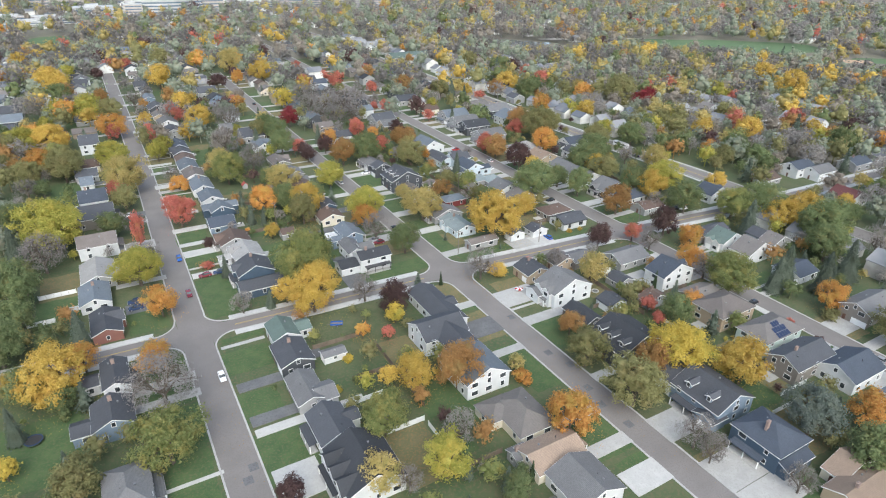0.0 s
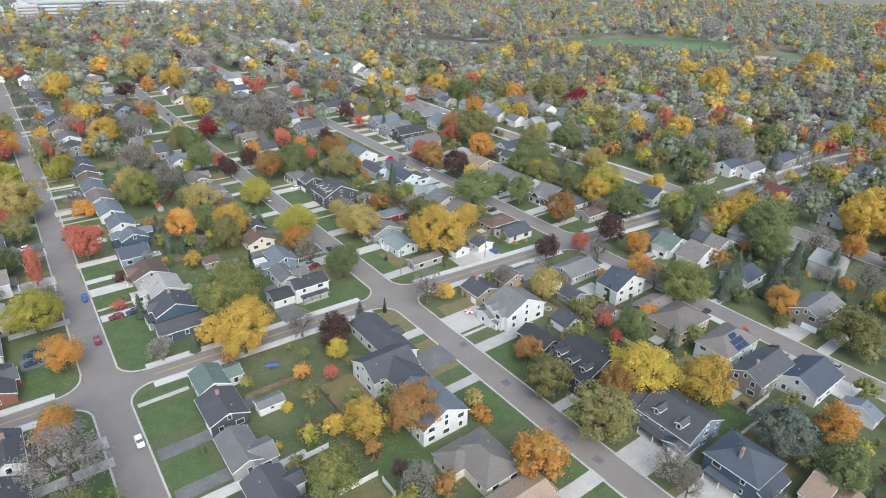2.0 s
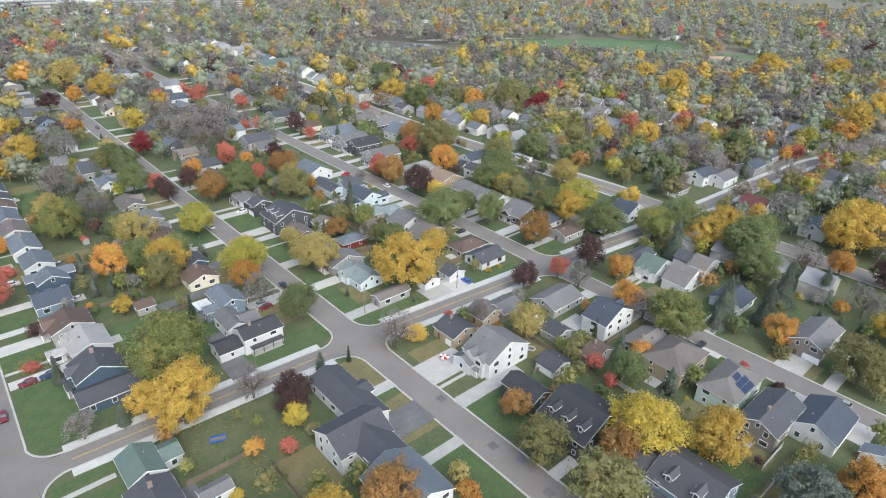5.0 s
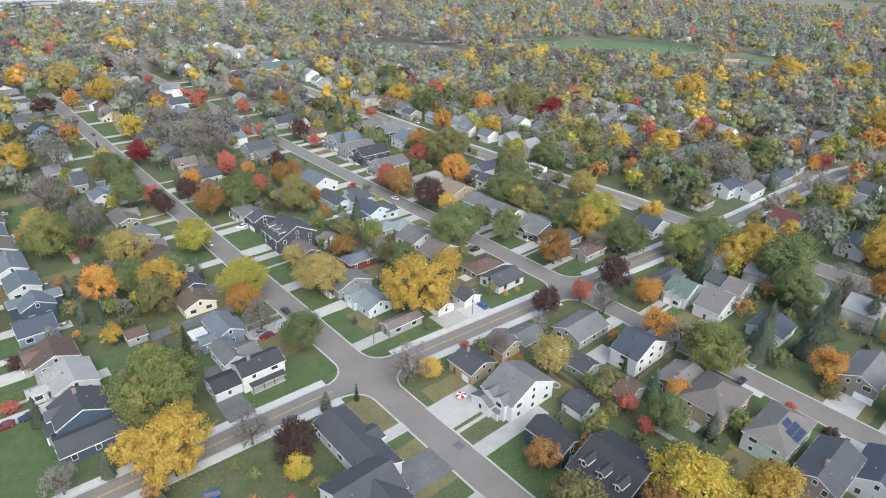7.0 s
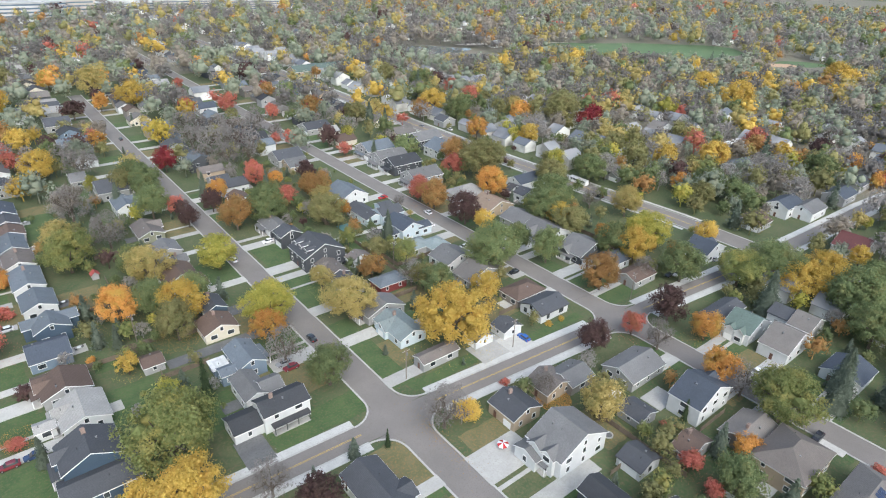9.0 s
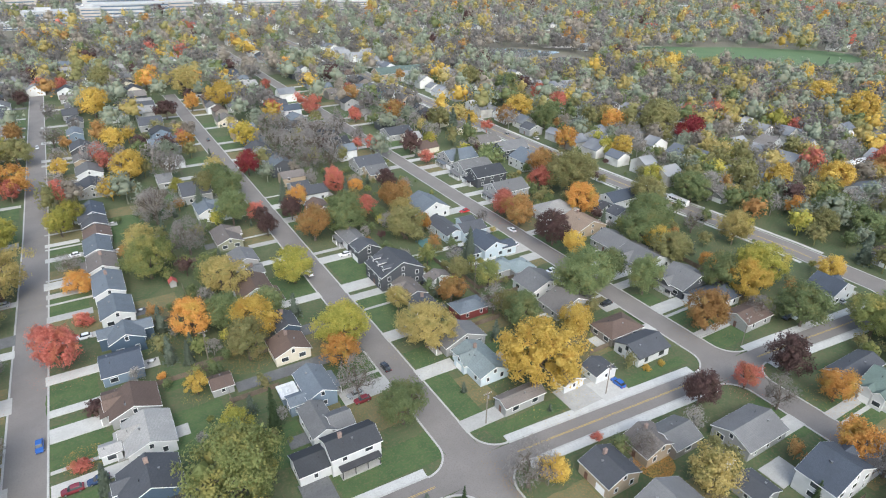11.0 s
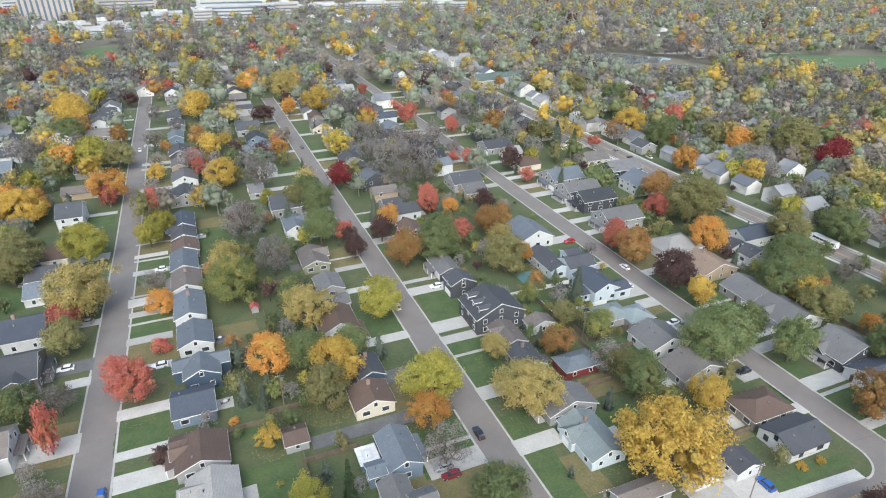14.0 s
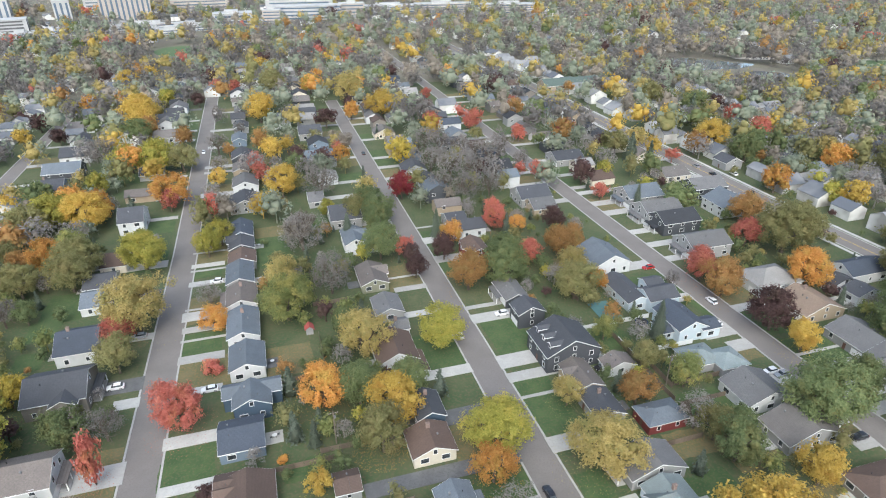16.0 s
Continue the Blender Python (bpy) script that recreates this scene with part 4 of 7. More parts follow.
house("bluegrey", "navy", [(11.1, 21.1, 85.6, 94.6, 4.4, "y"), (8.6, 23.8, 90.5, 96.8, 4.2, "x")], garage=2.6, chimney=False, street=-9)
house("bluegrey", "white", [(9.9, 20.1, 102.5, 115.2, 3.5, "y")], garage=4.8, chimney=False, street=-9)
house("bluegrey", "white", [(9.1, 19.0, 118.7, 135.0, 3.5, "y")], garage=4.8, chimney=True, street=-9)
house("greybrown", "white", [(8.5, 18.7, 138.1, 151.6, 3.2, "y")], garage=4.8, chimney=True, street=-9, porch=True)
house("bluegrey", "grey", [(8.2, 18.0, 153.2, 168.5, 3.2, "y")], garage=4.8, chimney=False, street=-9)
house("brown", "grey", [(8.7, 19.0, 168.7, 178.7, 3.0, "y")], garage=2.6, chimney=False, street=-9)
house("slate", "charcoal", [(8.9, 18.6, 179.8, 194.0, 3.5, "y")], garage=4.8, chimney=False, street=-9, gables=1)
house("navy", "navy", [(9.1, 18.5, 189.8, 204.8, 4.0, "y")], garage=4.8, chimney=False, street=-9, gables=1)
house("slate", "grey", [(8.6, 22.6, 223.4, 238.4, 3.5, "y")], garage=4.8, chimney=False, street=-9)
house("grey", "white", [(9.6, 22.1, 248.5, 263.5, 3.5, "y")], garage=4.8, chimney=False, street=-9, plain=True)
house("taupe", "tan", [(9.4, 17.6, 273.5, 287.5, 3.0, "y")], garage=4.8, chimney=True, street=-9, plain=True)
house("slate", "charcoal", [(8.8, 20.4, 291.4, 306.4, 4.0, "y")], garage=4.8, chimney=False, street=-9, plain=True)
house("bluegrey", "blue", [(8.4, 17.4, 327.9, 342.9, 3.5, "y")], garage=4.8, chimney=False, street=-9, plain=True)
house("slate", "grey", [(9.3, 18.8, 356.6, 371.6, 3.5, "y")], garage=4.8, chimney=False, street=-9, plain=True)
house("ltgrey", "white", [(10.6, 21.9, 39.0, 51.8, 3.0, "y"), (5.4, 10.2, 42.4, 46.9, 2.8, "x")], garage=4.8, chimney=False, street=-9, gables=1, porch=True)
house("slate", "navy", [(8.2, 21.1, 21.6, 32.7, 5.2, "y"), (7.0, 23.1, 14.4, 23.4, 3.0, "x")], garage=4.8, chimney=True, street=-9, gables=1, porch=True)
house("charcoal", "white", [(49.9, 62.6, 12.4, 20.6, 5.3, "x"), (42.6, 50.6, 13.4, 21.4, 3.0, "x")], garage=2.6, chimney=True, street=80)
house("grey", "white", [(49.0, 56.0, 22.0, 34.0, 4.0, "y"), (54.0, 60.0, 22.0, 29.0, 4.2, "x")], garage=4.8, chimney=False, street=80)
house("bluegrey", "blue", [(52.5, 61.0, 35.4, 48.0, 4.0, "y"), (48.0, 53.0, 36.0, 41.0, 3.4, "x"), (47.5, 52.4, 41.2, 47.0, 2.5, "f")], garage=4.8, chimney=False, street=80, porch=True)
house("brown", "cream", [(50.8, 61.8, 58.0, 67.8, 3.0, "y")], garage=2.6, chimney=True, street=80)
house("slate", "navy", [(54.7, 62.4, 68.6, 78.6, 4.0, "y")], garage=2.6, chimney=True, street=80)
house("brown", "white", [(49.8, 62.0, 93.0, 107.0, 3.8, "y"), (54.0, 63.6, 88.0, 98.0, 3.0, "y")], garage=4.8, chimney=False, street=80)
house("grey", "grey", [(54.4, 63.9, 119.1, 130.4, 3.0, "y")], garage=2.6, chimney=False, street=80)
house("grey", "white", [(57.6, 63.3, 109.7, 116.8, 2.7, "x")], garage=4.8, chimney=True, street=80)
house("greybrown", "olive", [(52.9, 63.1, 138.5, 153.5, 3.0, "y")], garage=4.8, chimney=False, street=80, gables=1)
house("brown", "grey", [(32.5, 38.5, 53.4, 60.2, 2.5, "x")], garage=2.6, chimney=False, street=80)
house("slate", "grey", [(49.8, 63.3, 193.7, 209.9, 4.0, "x")], garage=4.8, chimney=False, street=80, porch=True)
house("bluegrey", "white", [(51.9, 61.1, 168.2, 183.2, 4.5, "y")], garage=4.8, chimney=False, street=80, gables=1, porch=True)
house("grey", "grey", [(43.1, 50.5, 219.9, 232.9, 3.0, "x")], garage=2.6, chimney=False, street=80)
house("bluegrey", "grey", [(47.0, 63.7, 274.4, 289.4, 4.5, "x")], garage=4.8, chimney=False, street=80, plain=True)
house("slate", "grey", [(47.9, 62.3, 328.0, 343.0, 4.0, "x")], garage=4.8, chimney=False, street=80, plain=True)
house("slate", "charcoal", [(49.0, 63.9, 373.5, 388.5, 4.0, "x")], garage=4.8, chimney=False, street=80, plain=True)
house("slate", "charcoal", [(94.9, 112.0, 80.1, 94.2, 5.5, "y"), (96.1, 105.6, 102.8, 110.6, 5.0, "y")], garage=4.8, chimney=False, street=80, dormers=3)
house("greybrown", "tan", [(98.2, 106.5, 68.1, 80.1, 3.0, "y")], garage=2.6, chimney=False, street=80, gables=1)
house("greybrown", "white", [(110.5, 119.8, 73.6, 79.4, 2.6, "y")], garage=2.6, chimney=False, street=80)
house("bluegrey", "dkred", [(108.5, 120.0, 51.0, 58.9, 3.0, "h")], garage=2.6, chimney=False, street=80)
house("grey", "grey", [(95.2, 109.7, 37.7, 46.5, 3.0, "y")], garage=4.8, chimney=False, street=80, porch=True)
house("slate", "grey", [(97.6, 106.0, 56.7, 67.2, 3.2, "y")], garage=2.6, chimney=True, street=80)
house("teal", "paleblue", [(96.3, 106.5, 21.5, 36.7, 2.9, "y")], garage=4.8, chimney=True, street=80, gables=1)
house("greybrown", "grey", [(95.3, 108.6, 8.4, 14.0, 2.9, "x")], garage=2.6, chimney=False, street=80)
house("grey", "white", [(114.2, 121.9, 7.8, 13.0, 2.6, "y")], garage=4.8, chimney=False, street=80)
house("slate", "white", [(124.6, 132.7, 6.4, 13.0, 2.6, "y")], garage=2.6, chimney=False, street=164.5)
house("grey", "charcoal", [(96.9, 105.6, 115.0, 128.3, 3.0, "y")], garage=4.8, chimney=True, street=80, porch=True)
house("slate", "white", [(98.8, 110.5, 168.9, 179.4, 4.0, "x")], garage=4.8, chimney=False, street=80, porch=True)
house("slate", "grey", [(96.4, 105.4, 177.1, 189.2, 3.5, "x")], garage=4.8, chimney=False, street=80)
house("brown", "dkred", [(94.9, 103.7, 145.8, 158.5, 5.0, "y")], garage=4.8, chimney=False, street=80, gables=1)
house("slate", "paleblue", [(134.0, 143.0, 101.0, 119.0, 3.4, "y"), (140.5, 152.0, 98.5, 108.0, 4.2, "x"), (146.0, 153.0, 108.5, 114.5, 3.6, "x")], garage=4.8, chimney=False, street=164.5)
house("navy", "paleblue", [(139.0, 149.5, 81.5, 95.6, 4.3, "y"), (147.0, 154.0, 81.0, 88.0, 3.4, "x"), (135.5, 140.0, 84.0, 91.0, 2.6, "x")], garage=4.8, chimney=False, street=164.5)
house("teal", "grey", [(133.4, 144.0, 67.5, 76.7, 2.9, "h"), (140.5, 150.0, 64.0, 73.0, 2.95, "h")], garage=4.8, chimney=False, street=164.5)
house("grey", "white", [(136.5, 150.7, 49.5, 61.2, 3.2, "y")], garage=4.8, chimney=False, street=164.5)
house("taupe", "grey", [(135.8, 152.2, 35.7, 46.0, 3.0, "y")], garage=4.8, chimney=False, street=164.5, porch=True)
house("brown", "taupe", [(140.8, 154.7, 16.8, 26.6, 3.0, "h")], garage=4.8, chimney=False, street=164.5)
house("slate", "white", [(140.5, 153.8, 5.7, 16.0, 3.0, "x")], garage=4.8, chimney=False, street=164.5)
house("bluegrey", "white", [(135.8, 150.4, 125.0, 141.5, 4.0, "y")], garage=4.8, chimney=False, street=164.5, porch=True)
house("ltgrey", "white", [(181.2, 199.0, 94.9, 108.4, 4.0, "h")], garage=4.8, chimney=False, street=164.5)
house("tan", "tan", [(183.1, 199.3, 78.1, 92.1, 3.0, "y")], garage=4.8, chimney=True, street=164.5)
house("grey", "grey", [(184.0, 198.5, 57.4, 72.4, 3.0, "y")], garage=4.8, chimney=False, street=164.5)
house("grey", "white", [(182.7, 198.5, 43.1, 58.4, 3.0, "y")], garage=4.8, chimney=False, street=164.5, gables=1, porch=True)
house("grey", "charcoal", [(181.6, 199.2, 24.5, 36.8, 3.5, "y")], garage=4.8, chimney=False, street=164.5, gables=1, porch=True)
house("navy", "white", [(181.5, 197.8, 13.3, 24.2, 3.0, "x")], garage=4.8, chimney=False, street=164.5)
house("brown", "grey", [(183.4, 196.4, 0.7, 10.0, 3.0, "x")], garage=4.8, chimney=False, street=164.5)
house("grey", "grey", [(176.3, 194.3, 124.4, 137.9, 5.0, "x")], garage=4.8, chimney=False, street=164.5, porch=True)
house("charcoal", "charcoal", [(179.0, 197.0, 146.2, 159.5, 5.2, "x")], garage=4.8, chimney=False, street=164.5, porch=True)
house("grey", "grey", [(178.3, 196.3, 156.0, 171.4, 5.0, "x")], garage=4.8, chimney=False, street=164.5, porch=True)
house("bluegrey", "grey", [(181.0, 199.0, 174.7, 189.7, 5.0, "x")], garage=4.8, chimney=False, street=164.5, porch=True)
house("navy", "white", [(216.8, 234.8, 91.9, 103.2, 4.0, "x")], garage=4.8, chimney=False, street=246)
house("slate", "white", [(206.8, 217.0, 89.8, 95.2, 3.5, "y")], garage=2.6, chimney=False, street=246)
house("slate", "white", [(207.8, 218.6, 81.4, 88.7, 3.5, "y")], garage=2.6, chimney=False, street=246)
house("grey", "charcoal", [(215.2, 233.2, 174.0, 187.7, 5.5, "x")], garage=4.8, chimney=False, street=246, porch=True)
house("bluegrey", "white", [(213.5, 230.6, 153.4, 168.0, 5.0, "y")], garage=4.8, chimney=False, street=246, gables=1, porch=True)
house("green", "white", [(8.5, 17.0, -20.0, -9.2, 4.0, "y"), (17.0, 21.5, -16.6, -10.0, 3.0, "x")], garage=4.8, chimney=False, street=-9)
house("slate", "charcoal", [(7.0, 17.1, -32.9, -20.4, 3.5, "y")], garage=4.8, chimney=True, street=-9)
house("grey", "white", [(19.4, 26.6, -32.6, -28.1, 2.3, "x")], garage=2.6, chimney=False, street=-9)
house("grey", "grey", [(6.6, 14.9, -49.5, -36.1, 3.0, "y"), (11.6, 17.5, -50.3, -42.5, 3.0, "x")], garage=4.8, chimney=False, street=-9)
house("slate", "white", [(6.7, 16.4, -66.7, -53.6, 4.0, "y"), (13.0, 19.0, -61.5, -56.5, 3.8, "x")], garage=4.8, chimney=False, street=-9, porch=True)
house("charcoal", "white", [(6.5, 20.7, -83.9, -67.5, 4.5, "y")], garage=4.8, chimney=False, street=-9, gables=3, porch=True)
house("slate", "white", [(-36.5, -29.4, -21.8, -8.4, 5.0, "y"), (-41.5, -37.0, -15.4, -9.4, 3.0, "x")], garage=4.8, chimney=True, street=-9, porch=True)
house("slate", "blue", [(-39.7, -29.7, -36.1, -24.6, 4.0, "y"), (-44.2, -37.7, -34.6, -28.1, 3.0, "x")], garage=2.6, chimney=True, street=-9)
house("grey", "white", [(-38.4, -28.6, -65.4, -51.2, 5.0, "h")], garage=4.8, chimney=False, street=-9, porch=True)
house("slate", "brick", [(-38.2, -29.2, 9.6, 24.6, 3.0, "y")], garage=4.8, chimney=False, street=-9, gables=1)
house("bluegrey", "white", [(-40.8, -31.1, 30.0, 44.7, 3.0, "y")], garage=4.8, chimney=True, street=-9)
house("ltgrey", "grey", [(-39.9, -28.7, 46.1, 62.6, 3.0, "y")], garage=4.8, chimney=False, street=-9, porch=True)
house("slate", "white", [(47.0, 62.0, -43.5, -31.0, 5.0, "x"), (51.0, 61.5, -50.5, -37.0, 4.9, "y"), (56.5, 66.5, -36.0, -12.0, 3.6, "y"), (62.0, 68.0, -27.0, -21.0, 3.5, "x")], garage=4.8, chimney=False, street=80)
house("bluegrey", "white", [(47.4, 61.7, -65.7, -50.1, 5.0, "y")], garage=4.8, chimney=True, street=80)
house("taupe", "cream", [(49.9, 61.7, -86.2, -70.5, 3.0, "h"), (46.5, 55.5, -78.5, -70.3, 2.9, "h")], garage=4.8, chimney=False, street=80)
house("tan", "cream", [(46.7, 61.4, -97.7, -87.5, 3.0, "x")], garage=4.8, chimney=False, street=80, porch=True)
house("grey", "white", [(48.1, 61.4, -109.7, -97.5, 3.5, "y")], garage=4.8, chimney=False, street=80)
house("grey", "grey", [(45.0, 50.1, -91.5, -86.8, 2.6, "x")], garage=4.8, chimney=True, street=80)
house("slate", "tan", [(99.2, 109.5, -23.7, -13.9, 3.5, "y")], garage=2.6, chimney=True, street=80)
house("grey", "white", [(97.0, 114.0, -40.9, -29.6, 5.2, "y"), (94.2, 101.0, -36.0, -28.6, 3.2, "x")], garage=4.8, chimney=False, street=80, gables=2, porch=True)
house("slate", "white", [(111.3, 119.7, -52.4, -45.3, 2.8, "y")], garage=4.8, chimney=False, street=80)
house("charcoal", "charcoal", [(92.2, 110.2, -76.7, -61.7, 5.5, "y"), (94.7, 102.4, -59.1, -47.3, 5.0, "y")], garage=4.8, chimney=False, street=80, dormers=3)
house("grey", "grey", [(136.0, 151.4, -32.6, -21.5, 3.0, "x")], garage=4.8, chimney=False, street=164.5, porch=True)
house("grey", "taupe", [(121.5, 131.0, -23.5, -14.4, 3.0, "x")], garage=4.8, chimney=False, street=164.5)
house("greybrown", "tan", [(113.6, 124.3, -21.7, -13.1, 3.0, "y")], garage=2.6, chimney=True, street=80)
house("navy", "white", [(137.9, 153.8, -50.7, -41.4, 5.5, "y")], garage=4.8, chimney=False, street=164.5, gables=1, porch=True)
house("slate", "grey", [(125.2, 132.8, -42.6, -35.1, 2.6, "y")], garage=2.6, chimney=False, street=164.5)
house("taupe", "taupe", [(138.6, 151.5, -65.9, -55.4, 3.0, "x")], garage=4.8, chimney=True, street=164.5)
house("brown", "grey", [(124.7, 134.7, -56.9, -51.1, 2.6, "y")], garage=2.6, chimney=True, street=164.5)
house("greybrown", "tan", [(134.6, 151.3, -77.6, -65.0, 5.2, "h")], garage=4.8, chimney=False, street=164.5)
house("taupe", "mint", [(134.6, 152.6, -92.9, -82.0, 5.3, "h")], garage=4.8, chimney=False, street=164.5, porch=True)
house("slate", "taupe", [(130.7, 148.7, -105.1, -94.8, 5.0, "x")], garage=4.8, chimney=True, street=164.5, porch=True)
house("navy", "white", [(140.7, 156.5, -115.3, -103.3, 4.0, "x")], garage=4.8, chimney=False, street=164.5, porch=True)
house("slate", "blue", [(96.4, 111.1, -105.6, -90.3, 5.0, "y"), (94.4, 100.5, -106.0, -99.5, 3.0, "x")], garage=4.8, chimney=False, street=80, dormers=2, porch=True)
house("navy", "navy", [(96.4, 109.1, -122.2, -108.8, 5.5, "h"), (96.9, 107.4, -124.5, -119.4, 3.0, "x")], garage=4.8, chimney=True, street=80, porch=True)
house("slate", "white", [(96.6, 107.3, -91.9, -84.9, 4.0, "y")], garage=4.8, chimney=False, street=80)
house("tan", "cream", [(105.5, 118.7, -132.2, -126.8, 2.8, "y")], garage=2.6, chimney=False, street=80)
house("tan", "tan", [(99.9, 114.8, -139.7, -130.3, 3.0, "x")], garage=4.8, chimney=True, street=80)
house("grey", "taupe", [(177.9, 195.9, -99.1, -89.0, 5.0, "x")], garage=4.8, chimney=False, street=164.5)
house("green", "white", [(182.7, 196.7, -40.9, -31.7, 4.0, "y")], garage=4.8, chimney=False, street=164.5, gables=2)
house("taupe", "white", [(182.3, 198.9, -52.7, -43.5, 4.0, "y")], garage=4.8, chimney=False, street=164.5)
house("slate", "white", [(201.1, 210.3, -43.8, -37.2, 4.0, "y")], garage=2.6, chimney=False, street=246)
house("taupe", "grey", [(199.4, 211.5, -51.5, -44.2, 4.0, "y")], garage=4.8, chimney=False, street=246)
house("slate", "grey", [(182.6, 200.6, -31.0, -23.1, 3.0, "x")], garage=4.8, chimney=False, street=164.5)
house("navy", "white", [(185.7, 197.8, -71.3, -60.0, 3.0, "x")], garage=4.8, chimney=False, street=164.5)
house("navy", "white", [(292.5, 308.5, -2.5, 8.5, 5.0, "x")], garage=4.8, chimney=False, street=246, plain=True)
house("grey", "white", [(298.7, 314.7, -10.7, 0.3, 4.0, "x")], garage=4.8, chimney=False, street=246, plain=True)
house("navy", "grey", [(331.0, 347.0, -11.9, -0.9, 4.0, "x")], garage=4.8, chimney=True, street=246, plain=True)
house("slate", "grey", [(355.6, 371.6, -9.7, 0.0, 4.0, "x")], garage=4.8, chimney=True, street=246, plain=True)
house("dkred", "white", [(273.8, 289.8, -40.2, -27.9, 4.0, "y")], garage=4.8, chimney=False, street=246, plain=True)
house("navy", "white", [(222.0, 236.0, -4.0, 6.5, 4.0, "y")], garage=4.8, chimney=False, street=246, gables=1)
house("grey", "white", [(323.0, 339.0, -51.3, -41.9, 4.0, "y")], garage=4.8, chimney=True, street=246, plain=True)
house("navy", "white", [(270.9, 286.9, -67.7, -56.7, 4.0, "x")], garage=4.8, chimney=False, street=246, plain=True)
house("taupe", "grey", [(268.1, 284.1, 72.7, 84.6, 3.0, "x")], garage=4.8, chimney=False, street=246, plain=True)
house("bluegrey", "white", [(332.4, 348.4, 39.9, 52.4, 3.5, "x")], garage=4.8, chimney=False, street=246, plain=True)
house("taupe", "white", [(359.9, 375.9, 109.4, 120.4, 4.0, "y")], garage=4.8, chimney=False, street=246, plain=True)
house("slate", "grey", [(370.9, 386.9, 84.2, 95.3, 3.0, "x")], garage=4.8, chimney=False, street=246, plain=True)
house("white", "white", [(364.2, 380.2, 61.7, 72.7, 4.0, "x")], garage=4.8, chimney=True, street=246, plain=True)
house("white", "white", [(260.8, 277.2, 273.8, 284.8, 4.0, "x")], garage=4.8, chimney=False, street=246, plain=True)
house("slate", "grey", [(257.0, 268.0, 204.1, 215.1, 4.0, "y")], garage=4.8, chimney=False, street=246, plain=True)
house("slate", "white", [(314.8, 330.8, 219.4, 230.4, 5.0, "x")], garage=4.8, chimney=False, street=246, plain=True)
house("slate", "grey", [(286.7, 301.9, 202.1, 213.1, 3.0, "x")], garage=4.8, chimney=False, street=246, plain=True)
house("bluegrey", "grey", [(286.6, 302.6, 182.7, 193.7, 3.5, "x")], garage=4.8, chimney=True, street=246, plain=True)
house("taupe", "cream", [(216.7, 231.6, 198.2, 212.6, 3.0, "x")], garage=4.8, chimney=False, street=246)
house("slate", "grey", [(175.7, 192.6, 236.6, 251.6, 3.5, "x")], garage=4.8, chimney=False, street=164.5)
house("slate", "grey", [(135.6, 151.1, 191.1, 206.1, 4.0, "x")], garage=4.8, chimney=False, street=164.5, porch=True)
house("grey", "tan", [(137.2, 148.9, 180.9, 194.5, 3.0, "x")], garage=4.8, chimney=False, street=164.5)
house("slate", "grey", [(125.3, 137.5, 280.2, 295.2, 3.5, "x")], garage=4.8, chimney=True, street=164.5, plain=True)
house("slate", "white", [(345.5, 361.5, -49.0, -40.2, 4.0, "y")], garage=4.8, chimney=False, street=246, plain=True)
house("brown", "grey", [(267.9, 279.9, -2.1, 9.8, 3.0, "x")], garage=4.8, chimney=False, street=246, plain=True)
house("bluegrey", "white", [(144.7, 149.2, -128.3, -118.8, 3.0, "x")], garage=4.8, chimney=False, street=164.5)


# ---- trees and shrubs, block by block ----
tree("olive", -42.5, 180.0, 8.9)
tree("orange", -53.4, 185.8, 6.5)
tree("rust", -63.7, 190.6, 4.4)
tree("olive", -63.8, 177.3, 4.1)
tree("palegold", -17.3, 137.5, 10.0)
tree("red", -21.6, 130.7, 4.8)
tree("olive", -20.1, 116.8, 5.8)
tree("red", -1.0, 87.0, 6.25)
tree("yellow", -44.6, 109.5, 4.6)
tree("green", -26.8, 89.1, 5.7)
tree("bare", -18.5, 89.0, 4.8)
tree("bare", 3.5, 146.7, 4.0)
tree("orange", 5.0, 133.7, 5.3, True)
tree("red", 5.5, 109.5, 3.1, True)
tree("turning", 27.7, 130.1, 8.6)
tree("orange", 34.0, 85.7, 6.2)
tree("green", 43.0, 84.0, 6.2)
tree("palegold", 48.4, 104.2, 7.8)
tree("bare", 43.4, 142.2, 6.8)
tree("red", 73.4, 160.3, 3.8)
tree("plum", 73.9, 144.0, 4.3)
tree("lime", 71.1, 101.6, 7.6)
tree("gold", 50.2, 73.7, 6.9)
tree("olive", 45.5, 65.5, 6.0)
tree("spruce", 30.1, 72.3, 2.4)
tree("gold", 29.5, 57.3, 3.0)
tree("orange", 22.2, 69.5, 1.4, True)
tree("plum", 5.8, 63.4, 2.8, True)
tree("green", -52.2, 151.9, 3.8)
tree("olive", -70.1, 197.4, 4.5)
tree("bare", -51.7, 172.1, 3.4)
tree("lime", 71.4, 57.7, 8.0)
tree("orange", 67.3, 49.2, 5.0)
tree("palegold", 93.1, 45.1, 8.4)
tree("rust", 89.3, 130.5, 6.8)
tree("green", 101.8, 130.8, 7.6)
tree("red", 117.0, 142.2, 4.8)
tree("olive", 121.5, 114.2, 7.6)
tree("orange", 131.5, 116.4, 3.8)
tree("rust", 130.0, 144.0, 6.1)
tree("bare", 157.0, 110.5, 2.8)
tree("red", 170.1, 111.4, 5.3)
tree("rust", 169.9, 100.6, 7.0)
tree("plum", 170.6, 79.4, 7.0)
tree("gold", 170.9, 67.5, 4.9)
tree("orange", 201.4, 96.5, 7.5)
tree("green", 152.5, 43.0, 10.0)
tree("rust", 111.9, 62.2, 4.7)
tree("spruce", 135.2, 86.3, 4.0)
tree("olive", 122.5, 74.4, 3.9)
